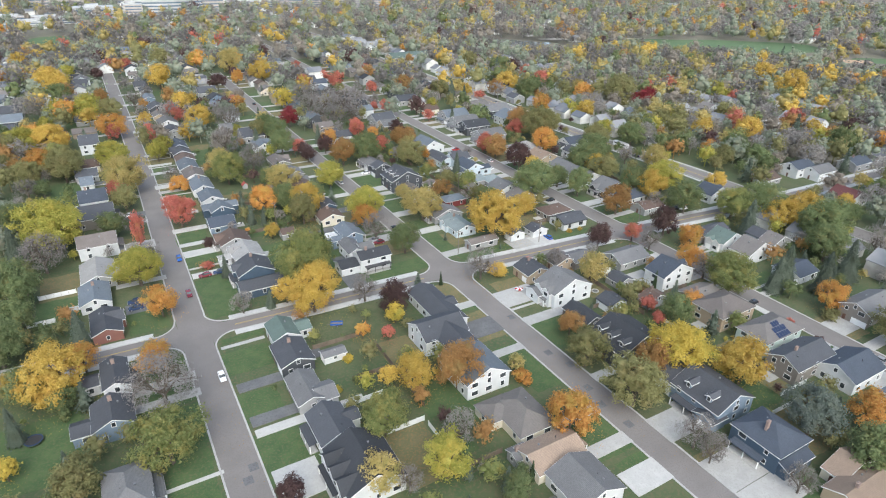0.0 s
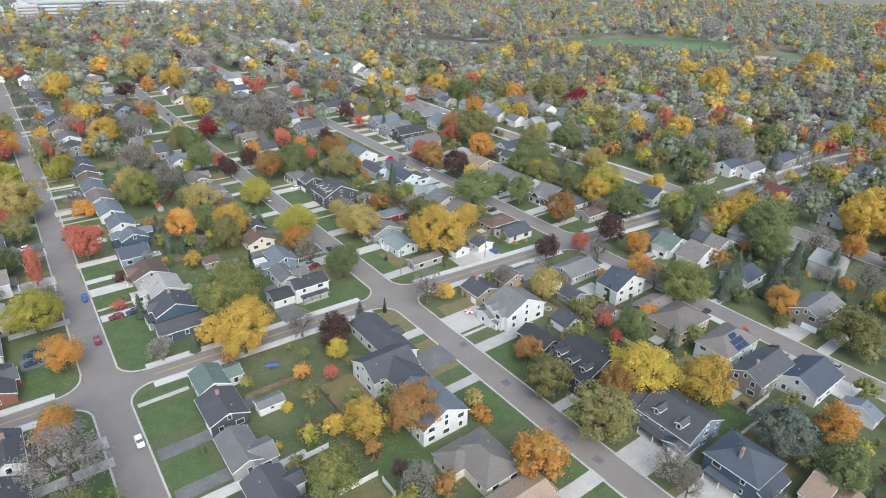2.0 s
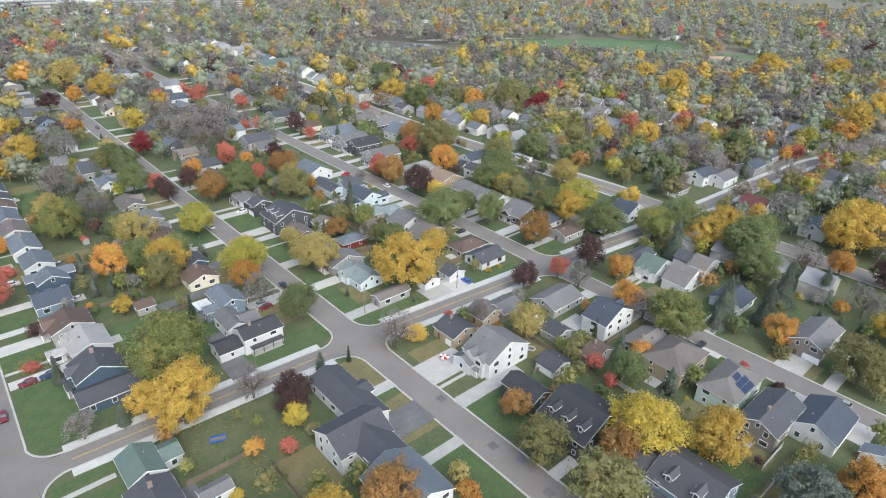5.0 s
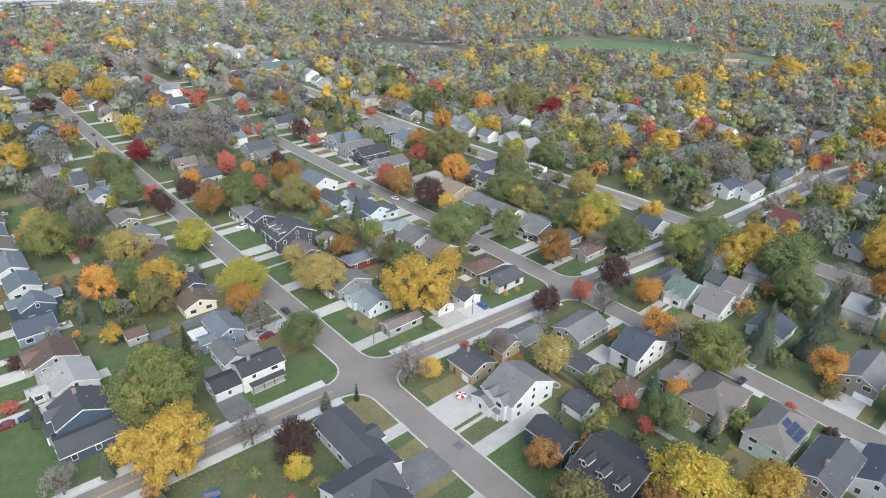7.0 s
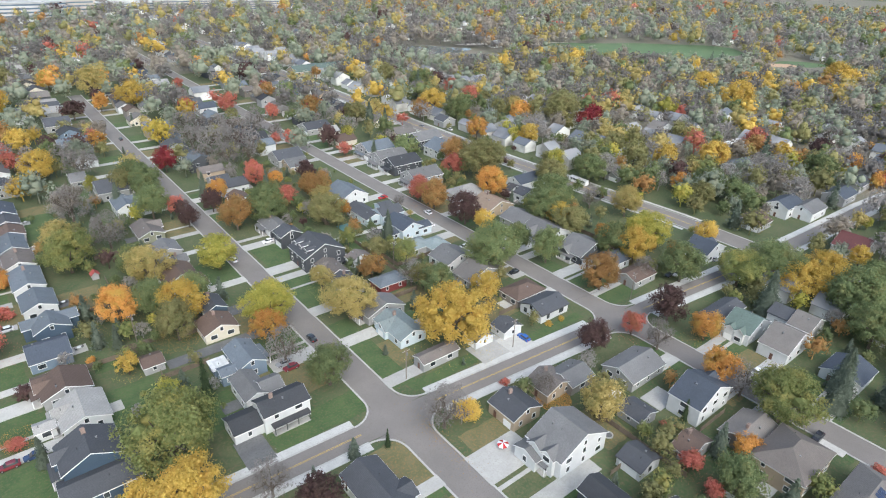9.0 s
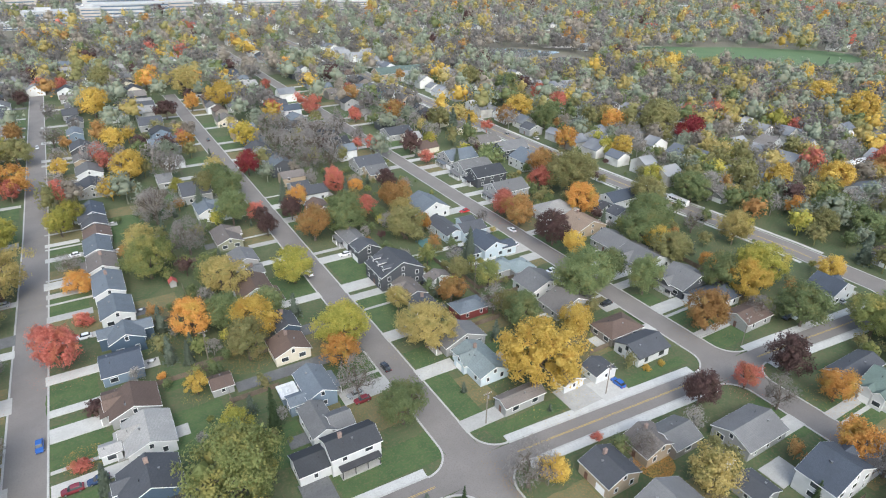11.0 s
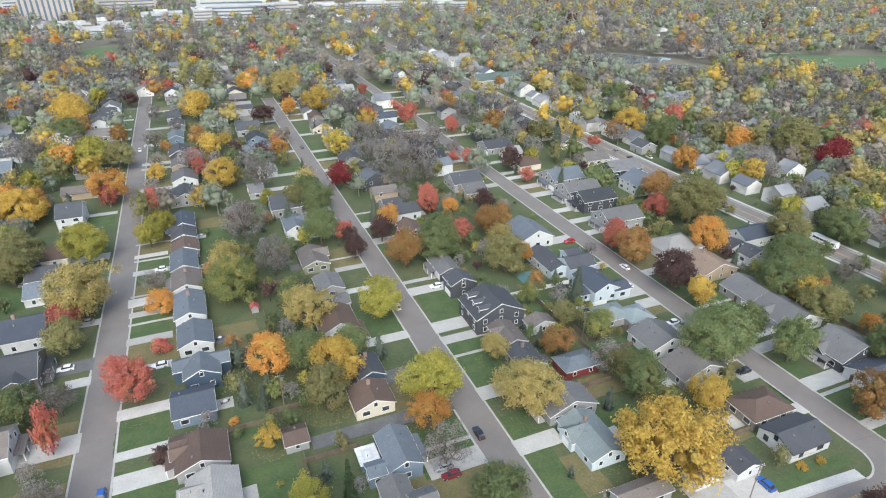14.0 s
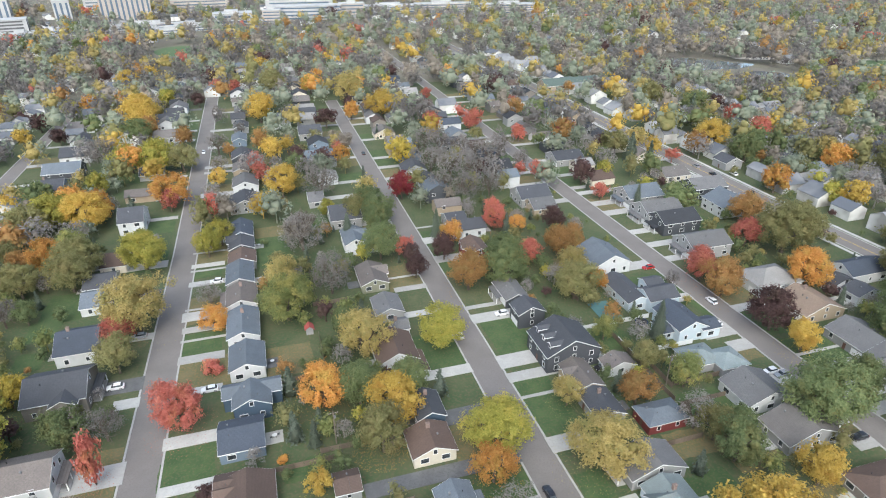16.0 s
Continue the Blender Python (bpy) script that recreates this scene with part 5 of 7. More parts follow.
tree("bare", 120.9, 50.3, 4.6)
tree("green", 123.2, 38.3, 5.9)
tree("olive", 122.9, 45.5, 4.5)
tree("gold", 110.5, 14.8, 10.7)
tree("gold", 136.0, 27.3, 5.0)
tree("palegold", 94.7, 67.2, 3.9)
tree("spruce", 200.9, 82.1, 2.6)
tree("orange", 93.6, 164.5, 4.7)
tree("bare", -16.5, 54.3, 4.7)
tree("bare", 66.1, 35.5, 5.2)
tree("green", 44.0, 117.3, 4.0)
tree("spruce", 49.3, 114.2, 4.0)
tree("green", 71.8, 20.0, 6.2)
tree("green", 173.0, 34.3, 6.4)
tree("rust", 173.4, 8.7, 6.7)
tree("plum", 142.4, -13.2, 4.9)
tree("red", 159.1, -15.3, 3.7)
tree("olive", 200.0, 45.2, 7.3)
tree("green", 200.8, 61.1, 9.2)
tree("palegold", 235.1, 43.7, 6.4)
tree("green", 196.8, 21.6, 6.6)
tree("gold", 200.6, 14.3, 6.5)
tree("bare", 193.6, 5.0, 3.9)
tree("gold", 142.2, 4.2, 1.3, True)
tree("gold", 147.7, 3.7, 1.1, True)
tree("green", 131.0, 46.2, 3.5)
tree("bare", 229.6, 59.4, 4.5)
tree("orange", 207.5, 34.7, 3.3)
tree("turning", 30.3, 16.0, 10.4)
tree("gold", 26.5, -3.8, 8.4, tall=1.25)
tree("gold", 20.1, 6.0, 4.3)
tree("plum", 49.0, -18.2, 5.2)
tree("yellow", 47.0, -22.6, 3.3)
tree("spruce", 63.7, -6.5, 3.0, True)
tree("cone", 71.9, -8.4, 1.1)
tree("spruce", 53.7, -5.2, 1.3, True)
tree("bare", 86.7, -11.8, 5.4)
tree("spruce", 6.0, 33.6, 2.6)
tree("cone", 43.2, 33.6, 2.7)
tree("lime", 34.8, 35.5, 4.2)
tree("gold", 94.3, -12.0, 3.8, True)
tree("plum", 175.1, -17.6, 6.0)
tree("orange", 175.2, -30.6, 4.8)
tree("orange", 159.1, -44.3, 5.2)
tree("palegold", 120.5, -33.6, 5.6)
tree("bare", 159.1, -24.8, 4.4)
tree("bare", 159.1, -51.0, 4.8)
tree("turning", 157.5, -62.2, 8.6)
tree("turning", 216.4, -19.4, 8.1)
tree("spruce", 206.9, -34.7, 6.2)
tree("green", 226.0, -24.7, 9.7)
tree("gold", 225.7, -36.6, 7.6)
tree("gold", 236.9, -38.6, 8.1)
tree("green", 226.3, -54.7, 10.8)
tree("green", 213.0, -64.1, 8.2)
tree("spruce", 182.9, -67.1, 5.7)
tree("spruce", 188.2, -78.1, 6.1)
tree("orange", 178.5, -86.5, 4.7)
tree("red", 110.7, -8.7, 1.5, True)
tree("red", 132.0, -46.1, 1.8, True)
tree("red", 123.5, -57.5, 2.9)
tree("red", 120.1, -65.2, 2.2)
tree("orange", 137.3, -63.8, 3.5)
tree("green", 124.7, -67.8, 5.3)
tree("yellow", 107.8, -83.6, 9.0)
tree("rust", 91.2, -55.7, 3.9)
tree("red", 159.1, -85.3, 1.8, True)
tree("plum", 157.2, -95.5, 1.9, True)
tree("cone", 138.2, -47.1, 1.4)
tree("spruce", 134.0, -58.8, 3.0)
tree("green", -60.5, 10.0, 8.0)
tree("green", -53.3, -11.4, 5.6)
tree("green", -59.0, 44.0, 9.0)
tree("yellow", -57.0, -38.1, 2.7)
tree("green", -45.8, -19.3, 4.0)
tree("lime", -21.6, 41.9, 8.3)
tree("red", -18.5, 75.0, 2.6, tall=3.0)
tree("orange", -17.5, 17.3, 5.4)
tree("red", 1.4, 44.0, 2.4, True)
tree("spruce", -40.7, 11.1, 4.7)
tree("gold", -47.6, -13.2, 9.0)
tree("gold", -55.2, -8.0, 4.2)
tree("orange", -40.3, -3.1, 4.4)
tree("orange", -23.0, -13.1, 4.7)
tree("bare", -22.6, -30.3, 9.1)
tree("turning", -24.1, -50.3, 7.8)
tree("olive", -42.6, -53.0, 5.3)
tree("spruce", -55.8, -25.7, 3.3)
tree("orange", 34.3, -25.6, 2.3)
tree("red", 41.0, -30.1, 2.1)
tree("gold", 37.8, -54.8, 5.4)
tree("gold", 31.7, -50.0, 2.7)
tree("turning", 23.1, -66.3, 6.0)
tree("palegold", 15.0, -81.5, 4.8)
tree("bare", 20.6, -84.9, 3.5)
tree("plum", -3.4, -75.8, 3.4)
tree("yellow", 26.4, -33.7, 1.7, True)
tree("yellow", 18.9, -45.2, 1.3, True)
tree("bare", 5.7, 6.5, 3.9)
tree("bare", 43.6, -5.8, 4.7)
tree("spruce", 14.6, 5.7, 3.3, True)
tree("rust", 48.0, -59.8, 6.7)
tree("lime", 29.9, -85.5, 5.6)
tree("spruce", 34.2, -87.7, 1.9)
tree("bare", 37.6, -77.6, 4.6)
tree("palegold", 66.4, -61.8, 2.5)
tree("orange", 65.7, -65.8, 2.8, True)
tree("orange", 63.5, -88.4, 5.9)
tree("olive", 85.4, -69.5, 6.0)
tree("olive", 85.4, -88.4, 7.7)
tree("rust", 97.9, -82.8, 5.3)
tree("gold", 118.3, -96.4, 7.4)
tree("pine", 116.2, -117.7, 6.6)
tree("orange", 130.6, -123.4, 5.5)
tree("green", 116.6, -131.6, 5.5)
tree("bare", 87.2, -106.7, 4.6)
tree("bare", 86.5, -112.0, 3.4)
tree("cone", 46.5, -95.4, 1.2)
tree("spruce", 39.9, -95.2, 2.2)
tree("green", 39.5, -99.4, 3.6)
tree("bare", 96.5, -127.6, 3.7)
tree("bare", 92.1, -110.4, 1.9)
tree("rust", 101.2, -62.5, 3.7)
tree("plumred", 86.2, 218.6, 6.0)
tree("orange", 66.2, 276.5, 5.0)
tree("yellow", 97.2, 265.4, 7.8)
tree("red", 115.3, 172.7, 5.1)
tree("orange", 123.5, 168.5, 3.6)
tree("plum", 74.6, 155.0, 3.6)
tree("spruce", 90.6, 174.9, 3.7)
tree("plum", 87.6, 154.4, 4.6)
tree("red", 1.4, 221.1, 5.3)
tree("lime", 6.0, 192.9, 4.9)
tree("gold", 2.8, 261.2, 4.4)
tree("orange", -16.6, 243.3, 8.9)
tree("red", -16.9, 235.8, 4.2)
tree("lime", -28.1, 293.6, 10.0)
tree("olive", -15.7, 291.8, 8.7)
tree("orange", -41.3, 296.0, 7.6)
tree("red", 20.8, 280.0, 5.0)
tree("gold", 31.1, 292.2, 6.2)
tree("red", 24.2, 260.6, 5.2)
tree("gold", 32.7, 238.1, 8.5)
tree("bare", 50.5, 231.0, 8.1)
tree("bare", 36.8, 178.4, 9.1)
tree("olive", 61.9, 199.8, 5.9)
tree("green", 70.4, 195.4, 7.6)
tree("spruce", 55.1, 180.9, 4.7)
tree("green", 64.4, 161.3, 7.5)
tree("lime", 50.1, 207.9, 3.6)
tree("rust", -40.6, 357.6, 6.6)
tree("rust", -18.0, 339.0, 5.4)
tree("bare", 1.7, 313.7, 6.3)
tree("green", -45.4, 348.5, 9.1)
tree("bare", 121.8, 275.9, 6.6)
tree("bare", 130.4, 267.2, 7.6)
tree("bare", 137.7, 255.7, 7.5)
tree("bare", 142.9, 245.6, 7.4)
tree("bare", 109.8, 250.8, 6.2)
tree("bare", 116.1, 237.0, 7.0)
tree("bare", 123.9, 226.2, 7.8)
tree("bare", 133.7, 221.9, 6.9)
tree("bare", 105.5, 216.5, 6.6)
tree("bare", 113.9, 206.4, 7.4)
tree("bare", 126.8, 209.6, 5.7)
tree("bare", 117.1, 291.4, 5.7)
tree("bare", 156.3, 267.7, 6.7)
tree("bare", 155.5, 240.4, 5.3)
tree("red", 158.4, 223.9, 4.3)
tree("red", 149.4, 406.2, 4.4)
tree("red", 159.1, 322.5, 5.7)
tree("rust", 196.2, 341.7, 5.7)
tree("red", 178.2, 296.3, 3.7)
tree("red", 132.4, 327.7, 5.0)
tree("gold", 106.5, 364.1, 10.3)
tree("palegold", 91.2, 419.8, 12.0)
tree("gold", 68.0, 455.5, 8.8)
tree("orange", 86.4, 368.1, 5.8)
tree("plum", 67.3, 352.1, 7.3)
tree("gold", 201.0, 673.5, 6.5)
tree("gold", 31.8, 553.7, 7.5)
tree("olive", 39.1, 459.4, 11.5)
tree("red", -4.7, 483.7, 5.1)
tree("red", 9.2, 475.2, 5.1)
tree("gold", 26.9, 380.1, 9.9)
tree("plum", -15.7, 438.3, 5.1)
tree("lime", -38.4, 447.0, 6.6)
tree("gold", -48.2, 399.9, 10.7)
tree("spruce", 94.3, 318.2, 2.4)
tree("spruce", 73.4, 248.2, 2.4)
tree("bare", 3.0, 278.8, 4.8)
tree("bare", 110.9, 282.5, 3.3)
tree("gold", -84.4, 249.2, 4.8)
tree("olive", -70.6, 223.2, 8.2)
tree("lime", -64.9, 236.6, 7.1)
tree("gold", -47.8, 225.1, 9.2)
tree("lime", -51.5, 265.6, 5.3)
tree("yellow", -50.0, 228.3, 3.9)
tree("orange", -59.1, 247.3, 5.7)
tree("gold", -111.3, 369.6, 5.0)
tree("plum", -109.8, 399.6, 5.9)
tree("red", -108.0, 407.9, 3.6)
tree("plum", -90.1, 362.7, 4.9)
tree("lime", -98.0, 432.3, 5.7)
tree("orange", -84.9, 434.0, 7.7)
tree("gold", -75.3, 524.0, 9.1)
tree("gold", -61.8, 548.6, 7.2)
tree("gold", -51.1, 406.2, 9.9)
tree("rust", -41.1, 363.8, 6.8)
tree("red", 118.1, 180.5, 4.7)
tree("gold", 274.1, 238.3, 8.9)
tree("rust", 258.8, 231.9, 6.2)
tree("red", 174.8, 189.6, 3.9)
tree("red", 197.2, 352.5, 5.2)
tree("rust", 200.7, 278.2, 7.2)
tree("red", 319.9, 252.3, 5.1)
tree("red", 325.5, 281.6, 5.4)
tree("red", 371.1, 260.4, 3.6)
tree("orange", 258.1, 172.0, 6.5)
tree("green", 275.6, 212.2, 8.9)
tree("green", 200.7, 166.1, 7.3)
tree("olive", 214.3, 120.6, 11.1)
tree("rust", 219.9, 147.7, 7.0)
tree("plum", 176.0, 210.1, 6.3)
tree("lime", 190.2, 212.9, 4.2)
tree("spruce", 184.5, 174.4, 3.7)
tree("spruce", 219.3, 234.5, 6.0)
tree("olive", 214.8, 244.0, 7.7)
tree("orange", 239.5, 261.3, 3.3)
tree("orange", 309.0, 186.7, 6.6)
tree("plum", 329.3, 307.0, 7.7)
tree("green", 313.9, 305.3, 10.0)
tree("olive", 301.3, 337.7, 9.3)
tree("spruce", 225.5, 225.7, 4.0)
tree("olive", 285.3, 183.4, 4.6)
tree("gold", 277.7, 145.9, 6.5)
tree("lime", 271.2, 152.7, 5.0)
tree("green", 202.1, -5.2, 7.7)
tree("gold", 266.9, -78.3, 12.0)
tree("lime", 402.2, -10.4, 6.9)
tree("red", 378.7, -15.2, 4.4)
tree("orange", 370.2, -11.4, 4.0)
tree("orange", 386.1, 4.7, 4.2)
tree("orange", 442.5, -19.7, 7.3)
tree("bare", 388.3, -32.3, 7.6)
tree("gold", 463.4, -17.8, 12.0)
tree("gold", 514.1, -17.4, 12.0)
tree("gold", 490.6, 157.5, 11.6)
tree("gold", 467.2, 116.8, 12.0)
tree("gold", 624.7, 109.4, 12.0)
tree("gold", 620.9, 96.2, 12.0)
tree("gold", 678.7, 61.9, 12.0)
tree("red", 408.2, 124.3, 4.6)
tree("gold", 305.3, 69.9, 6.9)
tree("orange", 285.4, 48.2, 4.5)
tree("gold", 330.2, 56.0, 8.1)
tree("rust", 371.4, 53.0, 7.4)
tree("green", 353.6, 10.2, 8.9)
tree("bare", 333.7, 21.3, 6.6)
tree("plumred", 333.3, 146.8, 8.1)
tree("olive", 324.6, 163.2, 12.0)
tree("olive", 233.6, 87.7, 7.9)
tree("green", 256.4, 81.5, 8.7)
tree("olive", 298.4, 84.7, 7.0)
tree("orange", 315.1, 188.4, 7.1)
tree("lime", 244.0, 47.1, 4.2)
tree("red", 361.9, -35.5, 3.1)
tree("lime", 311.0, -28.6, 2.5)
tree("green", 288.0, 17.9, 7.1)
tree("olive", 237.0, -32.7, 4.9)
tree("green", 297.7, -40.1, 5.5)
tree("gold", 307.7, -47.2, 3.7)
tree("green", 260.8, -48.3, 4.2)
tree("gold", 239.9, 6.8, 4.5)
tree("rust", 337.3, -70.1, 5.5)
tree("orange", 377.6, -10.5, 4.0)
tree("orange", 391.6, 7.0, 4.7)
tree("bare", 424.1, 32.4, 8.1)
tree("plum", 395.2, 26.3, 6.6)
tree("bare", 344.3, 27.0, 6.0)
tree("gold", 366.2, 34.5, 6.4)
tree("red", 380.9, 58.7, 6.8)
tree("olive", 273.1, 29.4, 6.2)
tree("orange", 336.8, 59.1, 7.4)
tree("lime", 212.8, 18.4, 8.3)
tree("gold", 202.5, 54.2, 5.7)
tree("green", 172.0, 48.5, 5.2)
tree("green", 215.8, 70.4, 9.5)
tree("lime", 259.8, 107.0, 5.2)
tree("olive", 222.8, 123.8, 9.9)
tree("olive", 335.7, 171.5, 12.0)
tree("plumred", 344.2, 151.4, 7.6)
tree("red", 376.9, 181.4, 5.5)
tree("orange", 243.0, -82.6, 5.0)
tree("spruce", 204.7, -77.0, 6.2)
tree("spruce", 174.0, -69.4, 5.2)
tree("plum", 245.8, -97.7, 6.3)
tree("bare", 218.3, -98.0, 5.9)
tree("gold", 207.4, -109.1, 5.5)
tree("orange", 213.3, -92.8, 2.4)
tree("olive", 176.8, -109.0, 7.8)
tree("olive", 174.2, -89.7, 3.0, True)
tree("gold", 267.6, -40.8, 3.9)
tree("spruce", 218.5, -85.1, 5.1)
tree("bare", 231.0, -74.2, 6.5)
tree("green", 291.4, 35.3, 8.0)
tree("green", 307.5, -72.4, 5.2)
tree("bare", 291.5, -47.1, 5.4)
tree("gold", 314.0, -46.0, 3.7)
tree("green", -56.8, 27.0, 5.2)
tree("lime", -61.5, 231.4, 8.7)
tree("orange", -46.8, 236.3, 7.4)
tree("olive", -42.9, 170.6, 7.7)
tree("olive", -58.8, 170.6, 6.2)
tree("bare", -58.5, 152.0, 5.2)
tree("lime", -47.0, 86.0, 11.9)
tree("green", -61.1, 108.3, 8.0)
tree("spruce", -59.4, 76.8, 6.2)
tree("bare", -50.5, 67.8, 8.1)
tree("bare", -56.5, 311.9, 8.5)
tree("gold", -47.8, 380.2, 11.8)
tree("lime", -43.6, 300.0, 7.9)
tree("lime", -20.6, 180.1, 8.9)
tree("green", 56.4, 82.9, 5.2)
tree("palegold", 27.3, 149.0, 6)
tree("green", 67.6, 204.5, 7)
tree("green", 67.4, 184.3, 6)
tree("palegold", 30.0, 300.0, 5)
tree("fawn", 30.4, 246.1, 6)
tree("green", 106.5, 139.5, 7)
tree("plum", 139.2, 166.2, 5)
tree("palegold", 127.2, 127.6, 6)
tree("rust", 138.8, 147.6, 5)
tree("red", 204.6, 129.4, 6)
tree("red", 173.9, 116.8, 4.5)
tree("lime", 1.4, 183.9, 5)
tree("turning", -46.6, 189.3, 7)
tree("turning", 118.8, 90.2, 3.5)
tree("turning", 128.4, 64.4, 5)
tree("fawn", 36.2, 185.6, 6)
tree("fawn", 71.6, 299.7, 5)
tree("greygreen", 54.0, 260.4, 6)
tree("palegold", 319.6, 202.0, 6)
tree("palegold", 234.5, 253.4, 6)
tree("red", 316.2, 245.0, 6)
tree("red", 205.2, 286.2, 5)
tree("red", 154.5, 317.3, 5)
tree("red", 174.4, 285.3, 4.5)

tree("bare", 115.3, -18.8, 3.6)


# ---- driveways, lawns and forecourts ----
driveway(-4.9, 8.1, 56.4, 61.9)
driveway(-4.9, 7.4, 66.6, 69.6)
driveway(-4.9, 7.9, 100.4, 103.6)
driveway(-4.9, 8.2, 115.5, 119.3)
driveway(-4.9, 7.9, 131.7, 134.9)
driveway(-4.9, 7.7, 161.4, 164.9)
driveway(-4.9, 7.1, 175.8, 178.8)
driveway(-4.9, 8.3, 195.5, 198.5)
driveway(-26.0, -13.1, 107.2, 113.2, True)
driveway(-19.7, -13.1, 100.1, 104.1)
driveway(-28.9, -13.1, 73.4, 80.4)
driveway(-20.0, -13.1, 132.0, 135.5)
driveway(-13.4, -13.1, 149.7, 152.7)
driveway(61.9, 76.0, 87.5, 91.5)
driveway(61.8, 76.0, 33.4, 39.4)
driveway(39.0, 76.0, 52.8, 57.2, True)
driveway(64.4, 76.0, 136.3, 139.3)
driveway(84.0, 100.1, 86.1, 92.1)
driveway(84.0, 100.9, 79.8, 83.8)
driveway(84.0, 101.2, 110.0, 115.0)
driveway(84.0, 97.8, 118.3, 120.3)
driveway(84.0, 93.0, 53.0, 58.0)
driveway(84.0, 96.1, 32.1, 37.1)
driveway(84.0, 92.3, 53.1, 58.1)
driveway(148.8, 160.5, 80.5, 87.5)
driveway(153.1, 160.5, 73.0, 78.0)
driveway(149.8, 160.5, 56.7, 62.7)
driveway(150.8, 160.5, 16.7, 20.7)
driveway(154.2, 160.5, 32.0, 37.0)
driveway(168.5, 182.1, 46.2, 50.2)
driveway(168.5, 181.1, 90.5, 94.5)
driveway(168.5, 186.3, 22.0, 27.0)
driveway(168.5, 183.0, 40.0, 44.0)
driveway(168.5, 204.9, 183.2, 188.2)
driveway(168.5, 200.5, 197.3, 201.3)
driveway(168.5, 199.0, 171.9, 176.9)
driveway(168.5, 185.6, 139.4, 143.4)
driveway(168.5, 183.7, 127.1, 131.1)
driveway(168.5, 185.5, 151.8, 155.8)
driveway(-4.9, 8.0, -33.0, -29.0, True)
driveway(-4.9, 9.5, -47.8, -43.8, True)
driveway(-4.9, 24.0, -52.0, -49.0)
driveway(-4.9, 5.6, -75.1, -64.1)
driveway(-4.9, 8.1, -10.6, -9.2)
driveway(-28.0, -13.1, 23.6, 29.6, True)
driveway(-29.6, -13.1, 43.2, 46.2)
driveway(-4.9, 11.9, 37.9, 41.9)
driveway(84.0, 99.9, -32.6, -22.6)
driveway(84.0, 107.9, -44.6, -40.1)
driveway(84.0, 98.8, -103.1, -94.1)
driveway(84.0, 101.2, -120.7, -110.7)
driveway(84.0, 100.2, -128.9, -120.9)
driveway(64.6, 76.0, -110.9, -103.9)
driveway(63.9, 76.0, -98.0, -94.0)
driveway(58.8, 76.0, -42.6, -33.6, True)
driveway(62.7, 76.0, -26.0, -22.5)
driveway(168.5, 191.4, -97.7, -89.7)
driveway(146.8, 160.5, -103.6, -99.6)
driveway(42.3, 49.3, 4.5, 14.4, True)
driveway(157.8, 160.5, -77.9, -71.9)
driveway(168.5, 195.6, -35.0, -32.0)
driveway(112.3, 125.3, 1.3, 10.2)
driveway(122.4, 131.6, 0.2, 8.0)
driveway(136.3, 144.5, -41.4, -35.0)
lawn(-5.3, 7.0, 69.0, 81.1)
lawn(-4.5, 7.5, 119.7, 130.7)
lawn(-3.8, 6.5, 167.4, 172.6)
lawn(-50.6, -42.8, 125.5, 134.7)
lawn(-51.8, -42.2, 140.6, 152.3)
lawn(-49.7, -39.9, 158.4, 169.4)
lawn(22.1, 30.0, 62.6, 69.1)
lawn(86.0, 98.3, 90.4, 110.9)
lawn(85.6, 105.9, 84.1, 84.8)
lawn(84.1, 95.4, 59.4, 79.7)
lawn(115.8, 127.2, 85.0, 94.2)
lawn(111.9, 123.8, 42.3, 50.7, True)
lawn(157.3, 164.0, 86.2, 101.9)
lawn(151.7, 159.6, 68.6, 74.9, True)
lawn(83.6, 88.7, 13.9, 32.6)
lawn(88.4, 98.8, 16.1, 28.1, True)
lawn(166.6, 176.0, 27.6, 35.3)
lawn(169.3, 184.0, 14.2, 21.1)
lawn(160.7, 159.6, 19.3, 29.9)
lawn(130.5, 155.1, -0.6, 4.0)
lawn(89.1, 114.4, 2.1, 10.1)
lawn(-4.7, 6.2, 68.9, 80.3)
lawn(-5.1, 7.0, 48.5, 63.3)
lawn(49.8, 75.9, 3.8, 14.4)
lawn(65.4, 77.1, -22.7, -5.3, True)
lawn(65.3, 75.2, -27.8, -24.5)
lawn(-4.7, 6.9, 25.8, 31.9)
lawn(19.6, 28.8, 37.3, 47.2)
lawn(85.5, 99.4, -47.8, -44.4)
lawn(157.8, 163.2, -84.8, -74.8)
lawn(87.4, 102.9, -22.6, -16.3, True)
lawn(-4.1, 8.7, -8.1, 0.7)
lawn(-6.9, 8.0, -24.3, -12.9)
lawn(-6.8, 4.4, -46.1, -33.7)
lawn(-7.5, 6.9, -68.7, -50.7)
lawn(-29.5, -14.0, -47.3, -31.1)
lawn(-28.3, -15.2, 17.4, 23.4, True)
lawn(-5.5, 3.9, 68.4, 77.0)
lawn(-6.6, 8.6, 46.7, 54.5)
lawn(-62.0, -42.4, -44.0, -19.0)
lawn(-26.1, -16.1, -66.1, -45.6)
lawn(84.0, 96.0, -59.4, -44.0)
lawn(173.3, 186.7, -101.8, -99.0)
lawn(66.5, 75.3, -107.8, -101.2)
lawn(84.9, 95.0, -113.2, -108.6, True)
lawn(66.6, 75.1, -72.1, -49.8)
lawn(39.0, 51.1, -72.8, -59.8)
lawn(34.3, 41.4, -81.3, -75.4)
driveway(151.2, 160.5, -119.4, -113.4)
driveway(168.5, 191.1, -106.6, -103.1)
driveway(155.0, 160.5, -103.7, -99.7)


# ---- vehicles ----
car(-6.9, 56.4, "blue", "y")
car(-20.1, 109.7, "white", "x")
